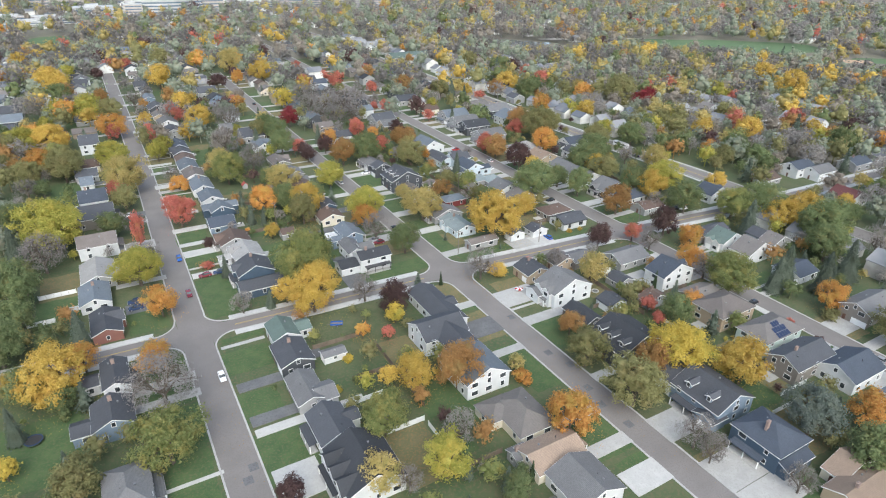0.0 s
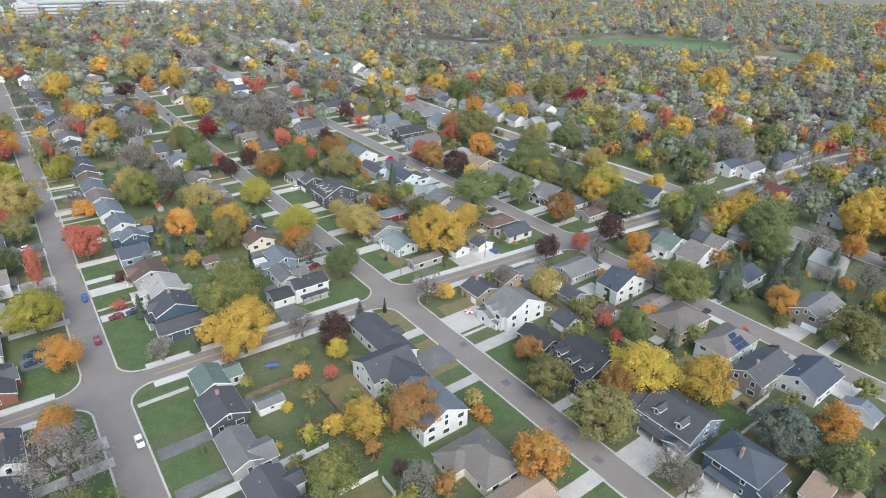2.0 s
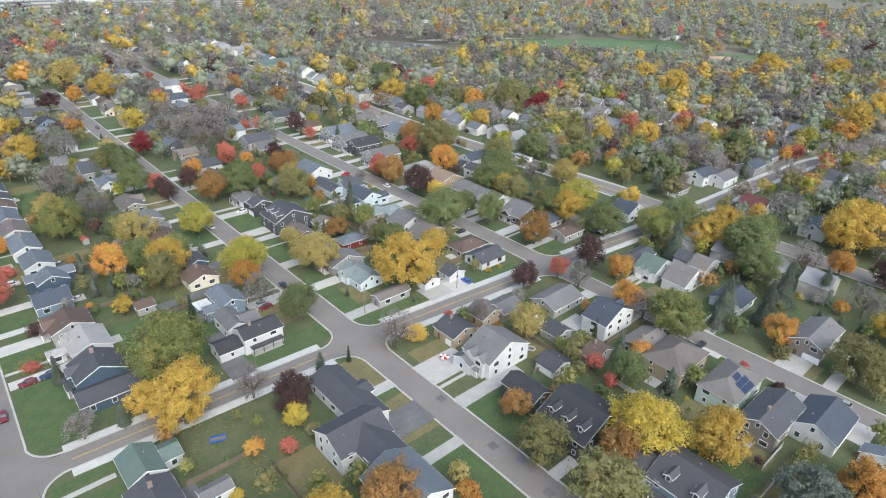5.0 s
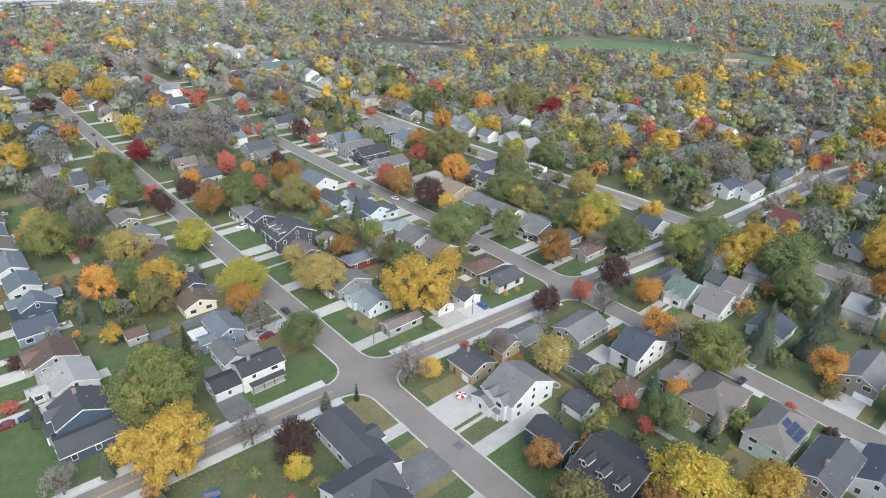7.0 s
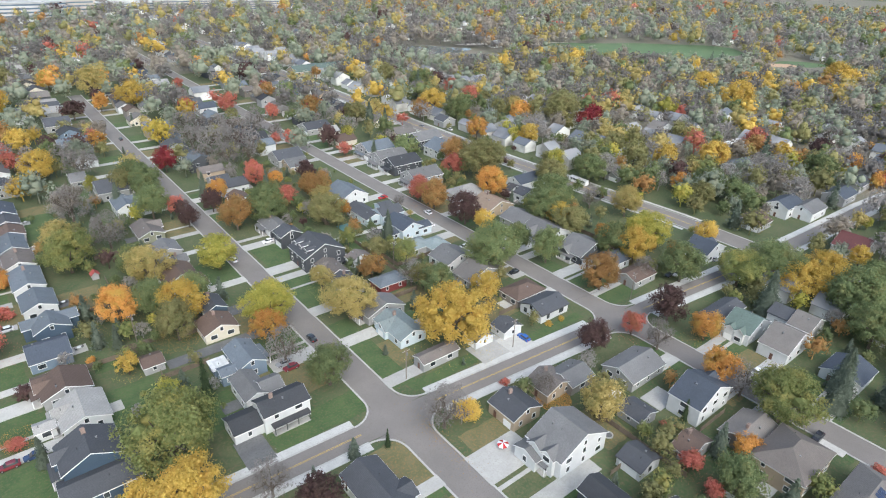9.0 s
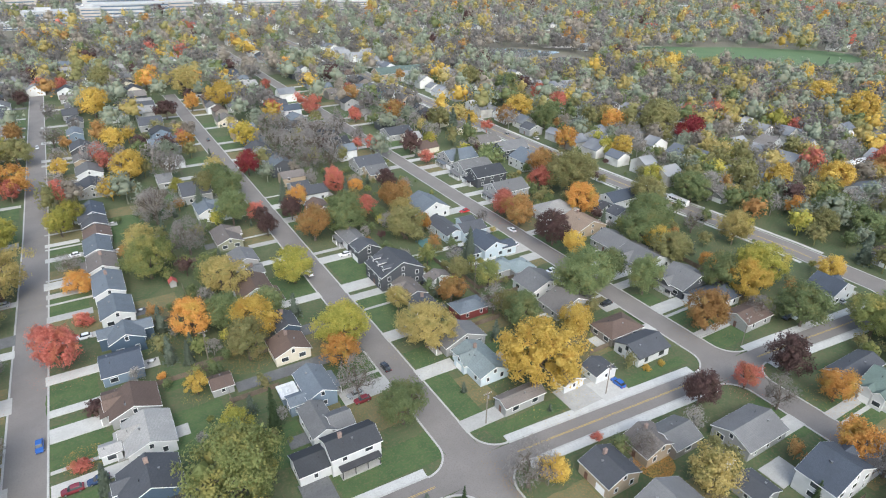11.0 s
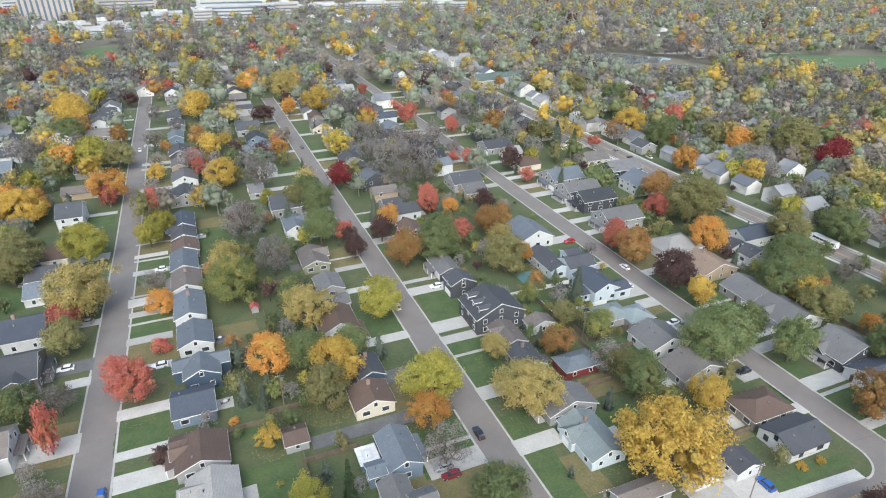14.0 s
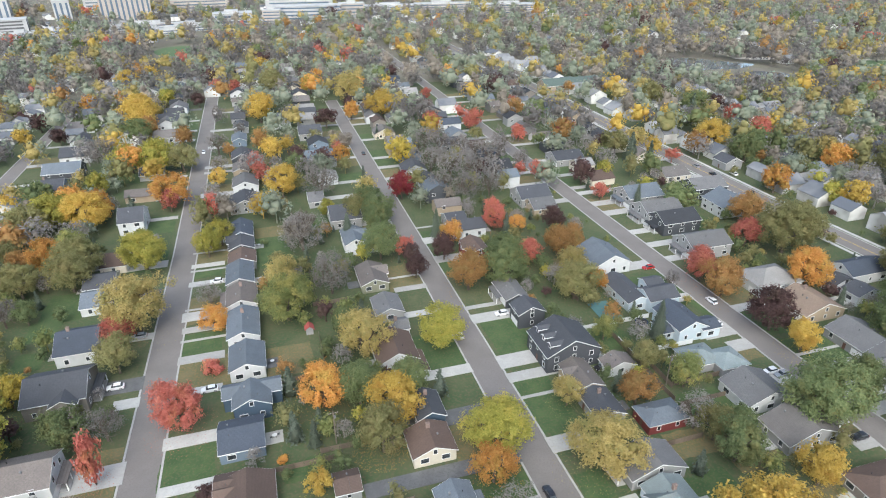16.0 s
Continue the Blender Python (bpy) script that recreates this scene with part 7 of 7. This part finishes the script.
ROWS = [(-124, 120, 560), (-84, 110, 560), (-31, 230, 560), (-31, -130, -70), (14, 385, 600), (57, 215, 560), (101, 195, 540), (141, 215, 640), (187, 205, 640), (224, 215, 640),
        (224, -90, -30), (268, 100, 640), (306, 60, 420), (350, 90, 380), (330, -140, -60), (300, -130, -80), (392, -110, 160), (436, -120, 120), (478, -120, 60)]
LATER = []
count = 0
for x, ya, yb in sorted(ROWS, key=lambda q: abs(q[0] - 90)):
    y = ya + fill.uniform(0, 8)
    while y < yb:
        w, d = fill.uniform(9, 14), fill.uniform(9, 13)
        xx = x + fill.uniform(-2, 2)
        if not hits(HOUSES, xx - w / 2 - 2, xx + w / 2 + 2, y - d / 2 - 2, y + d / 2 + 2) and abs(y - bend(xx)) > 15 and not in_open(xx, y, 2.2) and not hits(YARDS, xx - 4, xx + 4, y - 4, y + 4):
            if count >= 130:
                LATER.append((xx, y, w, d))
                HOUSES.append((xx - w / 2, xx + w / 2, y - d / 2, y + d / 2))
                y += 17
                continue
            far_house(xx, y, w, d, fill.choice((3.0, 3.2, 4.2, 5.4)), fill.choice("xy"), fill.choice(ROOFS), fill.choice(WALLS))
            count += 1
            s = min(HALF, key=lambda q: abs(q - xx))
            if abs(s - xx) < 30 and y < 420 and fill.random() < 0.75:
                x0, x1 = (s + HALF[s] - 0.2, xx - w / 2 + 0.3) if xx > s else (xx + w / 2 - 0.3, s - HALF[s] + 0.2)
                if x1 - x0 > 3:
                    driveway(x0, x1, y - d / 2, y - d / 2 + 3.5)
                    lawn(x0 + 0.6, x1, y - d / 2 + 3.6, y + d / 2 + 3, fill.random() < 0.4)
        y += fill.uniform(15.5, 20)

# ---- large buildings on the skyline ----
M_PALE = surface("pale_wall_panels", (0.38, 0.385, 0.39), (0.45, 0.455, 0.46), None, 12, 1.5, 0.7, 0.05, 0.02)
M_BUFF = surface("buff_brick", (0.36, 0.33, 0.3), (0.43, 0.39, 0.36), None, 10, 1.0, 0.85, 0.1, 0.02)
M_BAND = coat("blue_tinted_glass", (0.12, 0.16, 0.22))


def block(name, label, x, y, w, d, h, floors, turn, mat, inset=0.06, style="ribbon"):
    """A large building: storeys with ribbons of glass, upright window bays, or dark bands for the shaded open decks of
    a parking ramp.
    """
    top = tagged(new(name), label, "building")
    top.matrix_basis = pose(x, y, 0, 0, 0, turn)
    part("wall", box_data("wall", -w / 2, w / 2, -d / 2, d / 2, 0, h, mat), top)
    part("parapet", join_boxes("parapet", [(-w / 2 - 0.3, w / 2 + 0.3, -d / 2 - 0.3, d / 2 + 0.3, h, h + 1.0)], M_PALE), top)
    if style != "decks":
        part("plant_room", box_data("plant_room", -w * 0.2, w * 0.15, -d * 0.2, d * 0.25, h + 1.0, h + 4.5, M_PALE), top)
    s = h / floors
    if style == "bays":
        n = max(3, int(w / 7))
        bay = box_data("window_bay", -w / n * 0.2, w / n * 0.2, -0.15, 0.15, 2, h - 2, M_BAND)
        for k in range(n):
            part("window_bay", bay, top, at=pose(-w / 2 + w * (k + 0.5) / n, -d / 2 - 0.02, 0))
        n = max(2, int(d / 8))
        bay = box_data("window_bay", -0.15, 0.15, -d / n * 0.16, d / n * 0.16, 2, h - 2, M_BAND)
        for k in range(n):
            part("window_bay", bay, top, at=pose(w / 2 + 0.02, -d / 2 + d * (k + 0.5) / n, 0))
    else:
        share = 0.5 if style == "decks" else 0.36
        bandm = box_data("glass_or_shade_band", -w / 2 + w * inset, w / 2 - w * inset, -d / 2 - 0.15, d / 2 + 0.15, 0, s * share, M_BAND if style == "ribbon" else M_DECK_SHADE)
        side = box_data("glass_or_shade_band", -w / 2 - 0.15, w / 2 + 0.15, -d / 2 + d * inset, d / 2 - d * inset, 0, s * share, M_BAND if style == "ribbon" else M_DECK_SHADE)
        for k in range(floors):
            part("glass_or_shade_band", bandm, top, at=pose(0, 0, s * (k + 0.3)))
            part("glass_or_shade_band", side, top, at=pose(0, 0, s * (k + 0.302)))
    OPEN.append((x, y, w / 2 + 6, d / 2 + 6, radians(turn)))
    return top


def bowed_block(name, label, x, y, w, d, h, floors, turn, bow):
    """A white block whose front bows outward, with a blue ribbon of glass on each storey."""
    top = tagged(new(name), label, "building")
    top.matrix_basis = pose(x, y, 0, 0, 0, turn)
    n = 12

    def prism(mesh_name, grow_by, z0, z1, mat):
        front = [(-w / 2 - grow_by + (w + 2 * grow_by) * i / n, -d / 2 - grow_by - bow * math.sin(math.pi * i / n)) for i in range(n + 1)]
        ring = front + [(w / 2 + grow_by, d / 2), (-w / 2 - grow_by, d / 2)]
        k = len(ring)
        return mesh_of(mesh_name, [(a, b, z) for z in (z0, z1) for a, b in ring], [tuple(range(k - 1, -1, -1)), tuple(range(k, 2 * k))] + [(i, (i + 1) % k, k + (i + 1) % k, k + i) for i in range(k)], mat)

    part("wall", prism("wall", 0.0, 0, h, M_PALE), top)
    part("roof_edge", prism("roof_edge", 0.8, h, h + 0.8, M_PALE), top)
    s = h / floors
    band = prism("glass_or_shade_band", 0.15, 0, s * 0.42, M_BAND)
    for k in range(floors):
        part("glass_or_shade_band", band, top, at=pose(0, 0, s * (k + 0.32)))
    OPEN.append((x, y, w / 2 + 6, d / 2 + 6, radians(turn)))


# Dark colour of the bands that paint the shade inside the ramp's decks.
M_DECK_SHADE = surface("painted_deck_shade", (0.1, 0.1, 0.105), (0.14, 0.14, 0.145), None, 5, 1.0, 0.9, 0.05, 0.01)
bowed_block("hospital_building", "white hospital block with a bowed front and blue glass ribbons", 118, 1000, 104, 30, 20, 4, -4, 9)
block("hospital_building", "pale buff hospital wing with ribbon windows", 190, 1008, 40, 26, 20, 4, -4, M_BUFF)
block("hospital_building", "low buff brick annex beside the hospital", 62, 975, 27, 22, 17, 4, -4, M_BUFF)
block("hospital_building", "tall white hospital tower behind the main block", 112, 1062, 108, 36, 46, 8, -6, M_PALE)
block("low_building", "low white flat-roofed service building", 5, 975, 56, 34, 15, 2, 0, M_PALE)
block("apartment_tower", "tall pale concrete apartment tower with upright window bays", -154, 1066, 72, 26, 78, 16, 8, M_BUFF, style="bays")
block("office_building", "white office block with tall dark windows", -318, 1012, 46, 36, 40, 6, 12, M_PALE, style="bays")
block("parking_ramp", "grey concrete parking ramp with dark bands for shaded open decks", -296, 935, 78, 34, 20, 5, 14, M_PALE, style="decks")
block("office_building", "white office block with tall dark windows", -236, 1040, 22, 30, 34, 6, 12, M_PALE, style="bays")
block("office_building", "long red-brown office block with ribbon windows", -48, 1130, 92, 30, 24, 5, 2, M_BUFF)
block("service_building", "long low grey building behind the trees", -108, 948, 96, 10, 7, 2, 1, M_BUFF)
block("office_building", "long buff brick block beyond the trees", 345, 1010, 95, 24, 15, 4, -8, M_BUFF)
block("office_building", "long buff brick block beyond the trees", 452, 970, 100, 24, 14, 4, -14, M_BUFF)
block("office_building", "low pale building beyond the trees", 262, 1050, 120, 30, 11, 3, -6, M_PALE)
house("green", "tan", [(245, 293, 395, 413, 6.0, "x")], plain=True, street=246)
block("office_building", "pale low building far beyond the park", 955, 665, 50, 25, 10, 2, -30, M_PALE)
block("office_building", "grey office block at the skyline", -200, 1160, 60, 30, 30, 6, 5, M_PALE)
# White-roofed rows of townhouses before the tower.
for x, y, w in ((-258, 905, 34), (-230, 925, 40), (-205, 952, 44), (-100, 905, 40), (-74, 880, 40), (-66, 915, 34), (-52, 935, 40), (-40, 905, 36), (-270, 880, 30), (-140, 925, 34)):
    block("town_building", "low townhouse row with a white flat roof beyond the trees", x, y, w, 11, 6, 2, 3, M_PALE)

# ---- woods and garden trees farther off ----
PHI = 1.618034
ICO0_V = np.array([(-1, PHI, 0), (1, PHI, 0), (-1, -PHI, 0), (1, -PHI, 0), (0, -1, PHI), (0, 1, PHI), (0, -1, -PHI), (0, 1, -PHI), (PHI, 0, -1), (PHI, 0, 1), (-PHI, 0, -1), (-PHI, 0, 1)]) / 1.902
ICO0_F = np.array([(0, 11, 5), (0, 5, 1), (0, 1, 7), (0, 7, 10), (0, 10, 11), (1, 5, 9), (5, 11, 4), (11, 10, 2), (10, 7, 6), (7, 1, 8), (3, 9, 4), (3, 4, 2), (3, 2, 6), (3, 6, 8), (3, 8, 9), (4, 9, 5), (2, 4, 11), (6, 2, 10), (8, 6, 7), (9, 8, 1)])


def tree_template(seed, kind, lobes, n_cards, size, trunk, extra=5):
    rng = np.random.default_rng(seed)
    bare = kind == "bare"
    if kind in ("spruce", "cone"):
        v0, f0 = needle_core(1.75, 0.5)
        p, d = needle_points(rng, n_cards, 1.75)
        size *= 1.15
    else:
        shape = crown_shape(rng, kind, lobes)
        inner = [((0, 0, -0.05), (0.6, 0.6, 0.6))] + [(tuple(0.74 * q for q in c), (0.36, 0.36, 0.32)) for c, _ in shape[:: max(1, len(shape) // extra)]]
        v0, f0 = lumpy(rng, inner, (0.35 if trunk else 0.6) if bare else 0.8 if trunk else 0.86, ICO0_V, ICO0_F)
        p, d = leaf_points(rng, shape, int(n_cards * (1.5 if bare else 1)), 0.7)
    v1, f1 = cards(rng, p, d, size * (0.75 if bare else 1), True, (0.22 if trunk else 0.4) if bare else 0)
    v = np.concatenate([v0, v1])
    f = np.concatenate([f0, f1 + len(v0)])
    if trunk:
        k = len(v)
        t = 0.07
        z0 = -1.35 if kind not in ("spruce", "cone") else -1.75
        tv = np.array([(t, 0, z0), (-t / 2, t * 0.8, z0), (-t / 2, -t * 0.8, z0), (0, 0, 0.2)])
        v = np.concatenate([v, tv])
        f = np.concatenate([f, np.array([(0, 1, 3), (1, 2, 3), (2, 0, 3)]) + k])
    return v, f


# Weights favour the grey kinds, whose colours stand in for haze.
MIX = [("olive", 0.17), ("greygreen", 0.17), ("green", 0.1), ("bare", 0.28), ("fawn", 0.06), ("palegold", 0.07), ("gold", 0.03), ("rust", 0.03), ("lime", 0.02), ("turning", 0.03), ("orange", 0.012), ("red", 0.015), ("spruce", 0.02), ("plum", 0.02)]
KINDS = [k for k, _ in MIX]
TEMPLATES = {}
for i, k in enumerate(KINDS):
    TEMPLATES[k] = {"mid": [tree_template(100 * i + j, k, 24, 340, 0.112, True) for j in range(3)], "far": [tree_template(100 * i + 50 + j, k, 18, 125, 0.132, False, 3) for j in range(3)], "last": [tree_template(100 * i + 70 + j, k, 12, 62, 0.168, False, 2) for j in range(3)]}
BATCH = {}
placed = {}
for kind, x, y, r, low in TREES:
    placed.setdefault((int(x // 12), int(y // 12)), []).append((x, y, r * 0.8))

placed.setdefault((9, -2), []).append((117, -22, 6.5))
placed.setdefault((2, 9), []).append((31, 117, 7))


def crowded(x, y, r, k):
    i, j = int(x // 12), int(y // 12)
    return any((x - a) ** 2 + (y - b) ** 2 < ((r + c) * k) ** 2 for di in (-1, 0, 1) for dj in (-1, 0, 1) for a, b, c in placed.get((i + di, j + dj), ()))


house_cells = {}
for h in HOUSES:
    for i in range(int((h[0] - 3) // 20), int((h[1] + 3) // 20) + 1):
        for j in range(int((h[2] - 3) // 20), int((h[3] + 3) // 20) + 1):
            house_cells.setdefault((i, j), []).append(h)


def on_house(x, y, m):
    return any(a - m < x < b + m and c - m < y < d + m for a, b, c, d in house_cells.get((int(x // 20), int(y // 20)), ()))


def on_road(x, y, m):
    return any(abs(x - s - (drift("road_east", y) if s > 200 else 0)) < HALF[s] + m for s in HALF if -220 < y < STREET_END[s] + 6) or (-420 < x < 720 and abs(y - bend(x)) < 5 + m)


yard_cells = {}
for q in YARDS:
    for i in range(int(q[0] // 20), int(q[1] // 20) + 1):
        for j in range(int(q[2] // 20), int(q[3] // 20) + 1):
            yard_cells.setdefault((i, j), []).append(q)


def on_drive(x, y):
    return any(q[4] != "lawn" and q[0] - 1 < x < q[1] + 1 and q[2] - 1 < y < q[3] + 1 for q in yard_cells.get((int(x // 20), int(y // 20)), ()))


def on_yard(x, y):
    return any(a < x < b and c < y < d for a, b, c, d, *_k in yard_cells.get((int(x // 20), int(y // 20)), ()))


def seed_tree(kind, x, y, r, lod):
    zc = r * 1.2 + 0.7 if kind not in ("spruce", "cone") else r * 1.7
    v, f = TEMPLATES[kind][lod][fill.randrange(3)]
    a = fill.uniform(0, 6.28)
    c, s = math.cos(a) * r, math.sin(a) * r
    hz = r * fill.uniform(0.9, 1.15)
    if kind == "spruce":
        hz, zc = hz * 0.8, r * 1.38
    w = np.stack([v[:, 0] * c - v[:, 1] * s + x, v[:, 0] * s + v[:, 1] * c + y, np.maximum(v[:, 2] * hz + zc, 0.0)], 1)
    BATCH.setdefault((kind, lod), []).append((w, f))
    placed.setdefault((int(x // 12), int(y // 12)), []).append((x, y, r * 0.8))


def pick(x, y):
    # Groves of like colour: yellow and haze-greyed woods round the park, bare trees along the water.
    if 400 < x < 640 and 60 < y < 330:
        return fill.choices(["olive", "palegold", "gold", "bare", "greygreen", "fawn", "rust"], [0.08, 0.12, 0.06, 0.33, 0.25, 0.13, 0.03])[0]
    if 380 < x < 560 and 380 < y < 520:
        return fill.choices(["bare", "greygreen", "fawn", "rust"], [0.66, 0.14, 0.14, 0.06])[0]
    # Beyond 430 m greyer, paler kinds dominate, doing the work of haze.
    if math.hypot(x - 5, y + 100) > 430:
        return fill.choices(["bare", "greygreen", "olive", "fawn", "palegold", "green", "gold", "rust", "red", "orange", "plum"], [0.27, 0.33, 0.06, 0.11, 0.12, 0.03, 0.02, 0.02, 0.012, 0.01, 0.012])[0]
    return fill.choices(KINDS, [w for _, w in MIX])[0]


def bearing_ok(x, y):
    a = math.degrees(math.atan2(x + 10, y + 150))
    return -34 < a < 86 or math.hypot(x, y + 100) < 150


# Between the near houses: the small trees and bushes of the back yards.
for gx in range(-11, 48):
    for gy in range(-25, 36):
        x, y = gx * 6.2 + fill.uniform(-2.7, 2.7), gy * 6.2 + fill.uniform(-2.7, 2.7)
        if not (-62 < x < 262 and -150 < y < 205) or math.hypot(x + 20, y + 170) < 40:
            continue
        u = fill.random()
        back = min(abs(x - m) for m in (-55, 36, 122, 206))
        if u > (0.9 if back < 17 else 0.3) or on_house(x, y, 1.5) or on_road(x, y, 2.5) or on_drive(x, y):
            continue
        r = fill.uniform(0.8, 1.8) if (u < 0.12 or on_yard(x, y)) else fill.uniform(1.7, 3.6)
        if on_yard(x, y) and fill.random() < 0.7 or crowded(x, y, r, 0.7):
            continue
        seed_tree(fill.choices(["olive", "green", "turning", "bare", "rust", "spruce", "lime", "palegold", "plum"], [0.24, 0.24, 0.14, 0.08, 0.05, 0.1, 0.05, 0.03, 0.03])[0], x, y, r, "mid")

cell = 10.6
for gx in range(-36, 162):
    for gy in range(-15, 149):
        x, y = gx * cell + fill.uniform(-4.4, 4.4), gy * cell + fill.uniform(-4.4, 4.4)
        dist = math.hypot(x - 5, y + 100)
        if (-62 < x < 262 and -150 < y < 205) or not bearing_ok(x, y) or dist > 1450:
            continue
        if dist > 650 and fill.random() < (0.2 if dist < 850 else 0.48):
            continue
        if -350 < x < 520 and y > 800 and fill.random() < 0.7:
            continue
        r = fill.uniform(3.4, 7.0) if dist < 430 else fill.uniform(4.6, 9.6) if dist < 850 else fill.uniform(7.0, 11.0)
        if 400 < x < 640 and 60 < y < 330:
            r = fill.uniform(5.0, 9.0)
        if on_house(x, y, r * 0.3) or on_road(x, y, 1.5 + r * 0.3) or in_open(x, y) or crowded(x, y, r, 0.68) or (on_yard(x, y) and fill.random() < 0.8):
            continue
        if fill.random() < (0.24 if dist < 600 else 0.08):
            continue
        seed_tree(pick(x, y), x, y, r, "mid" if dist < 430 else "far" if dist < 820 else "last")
# Thicker planting between the houses east of the wide street.
for gx in range(28, 75):
    for gy in range(-16, 46):
        x, y = gx * 9.0 + fill.uniform(-4.0, 4.0), gy * 9.0 + fill.uniform(-4.0, 4.0)
        r = fill.uniform(3.0, 7.2)
        if x < 262 or fill.random() < 0.25 or on_house(x, y, 0.3 + r * 0.25) or on_road(x, y, 1.5 + r * 0.3) or in_open(x, y) or crowded(x, y, r, 0.55) or (on_yard(x, y) and fill.random() < 0.6):
            continue
        seed_tree(fill.choices(["green", "olive", "greygreen", "bare", "lime", "palegold", "spruce", "rust", "fawn"], [0.18, 0.15, 0.19, 0.2, 0.05, 0.08, 0.05, 0.04, 0.06])[0], x, y, r, "mid" if x < 330 else "far")
# The last belt up to the skyline.
for k in range(600):
    a, dist = radians(fill.uniform(-34, 86)), fill.uniform(1400, 2300)
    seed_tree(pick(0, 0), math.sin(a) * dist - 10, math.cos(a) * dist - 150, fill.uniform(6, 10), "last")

for (kind, lod), items in BATCH.items():
    n, vs, fs = 0, [], []
    for w, f in items:
        vs.append(w)
        fs.append(f + n)
        n += len(w)
    vs, fs = np.concatenate(vs), np.concatenate(fs)
    me = bpy.data.meshes.new("woods")
    me.vertices.add(len(vs))
    me.vertices.foreach_set("co", vs.ravel())
    me.loops.add(3 * len(fs))
    me.loops.foreach_set("vertex_index", fs.ravel())
    me.polygons.add(len(fs))
    me.polygons.foreach_set("loop_start", np.arange(0, 3 * len(fs), 3))
    me.update(calc_edges=True)
    me.validate()
    me.materials.append(M_LEAF[kind])
    tagged(new("garden_trees" if lod == "mid" else "far_woods", me), f"{'garden' if lod == 'mid' else 'distant'} trees with {LEAF[kind][0]} foliage", "trees", kind="stuff")

# ---- roofs among the far woods ----
vs, fs, rs, rf = [], [], [], []
for k in range(1300 + len(LATER)):
    a, dist = radians(fill.uniform(-34, 84)), math.sqrt(fill.uniform(420**2, 1350**2))
    x, y = math.sin(a) * dist - 10, math.cos(a) * dist - 150
    if k >= 1300:
        x, y = LATER[k - 1300][:2]
    elif in_open(x, y, 2.2) or on_house(x, y, 6) or on_road(x, y, 6) or (420 < x < 640 and 80 < y < 330):
        continue
    w_, d_ = fill.uniform(9, 15), fill.uniform(9, 13)
    wq, rq, _fq, _h = gable(fill.choice("xy"), x - w_ / 2, x + w_ / 2, y - d_ / 2, y + d_ / 2, fill.choice((3.5, 4.5, 6.0)), 0.55, None, None, 0)
    n = len(vs)
    vs += wq[0]
    fs += [tuple(i + n for i in q) for q in wq[1]]
    n = len(rs)
    rs += rq[0]
    rf += [tuple(i + n for i in q) for q in rq[1]]
far_roofs = surface("far_shingles", (0.11, 0.12, 0.14), (0.25, 0.25, 0.255), None, 40, 1.0, 0.8, 0.1, 0.02, lo=0.42, hi=0.58)
far_walls = surface("far_siding", (0.3, 0.29, 0.27), (0.68, 0.68, 0.66), None, 35, 1.0, 0.7, 0.05, 0.02, lo=0.42, hi=0.55)
tagged(new("far_house_walls", mesh_of("far_house_walls", vs, fs, far_walls)), "walls of many distant houses among trees", "houses", kind="stuff")
tagged(new("far_house_roofs", mesh_of("far_house_roofs", rs, rf, far_roofs)), "shingle roofs of many distant houses among trees", "houses", kind="stuff")

# ---- fallen leaves under the bright trees ----
for tone in M_LITTER:
    rng = np.random.default_rng(hash_of(tone))
    pts = []
    for kind, x, y, r, low in TREES:
        if kind != tone or low or y > 190:
            continue
        n = int(55 * r)
        a, d = rng.uniform(0, 6.28, n), r * 1.5 * np.sqrt(rng.uniform(0, 1, n))
        pts.append(np.stack([x + np.cos(a) * d, y + np.sin(a) * d, np.full(n, 0.2)], 1))
    if tone == "rust":
        # Leaves swept together on the crossing and in the gutters of the middle street.
        for cx_, cy_, rx_, ry_, n in ((84, -14, 2.5, 14, 500), (80, -70, 4, 40, 300), (-9, -40, 4, 30, 200)):
            pts.append(np.stack([cx_ + rng.normal(0, rx_, n) * 0.6, cy_ + rng.normal(0, ry_, n) * 0.5, np.full(n, 0.2)], 1))
    if tone == "orange":
        for cx_, cy_, rx_, n in ((116.8, -21.3, 4.8, 3600), (45, 66, 7.0, 900), (2, 47, 5.0, 500)):
            a, d = rng.uniform(0, 6.28, n), rx_ * np.sqrt(rng.uniform(0, 1, n))
            pts.append(np.stack([cx_ + np.cos(a) * d, cy_ + np.sin(a) * d, np.full(n, 0.2)], 1))
    if pts:
        pts = np.concatenate(pts)
        v, f = cards(rng, pts, np.tile((0, 0, 3.0), (len(pts), 1)), 0.1)
        v[:, 2] = np.clip(v[:, 2], 0.19, 0.26)
        tagged(new("fallen_leaves", mesh_of("fallen_leaves", v.tolist(), f.tolist(), M_LEAF[tone])), f"scattered fallen {LEAF[tone][0]} leaves on the ground", "leaves", kind="stuff")
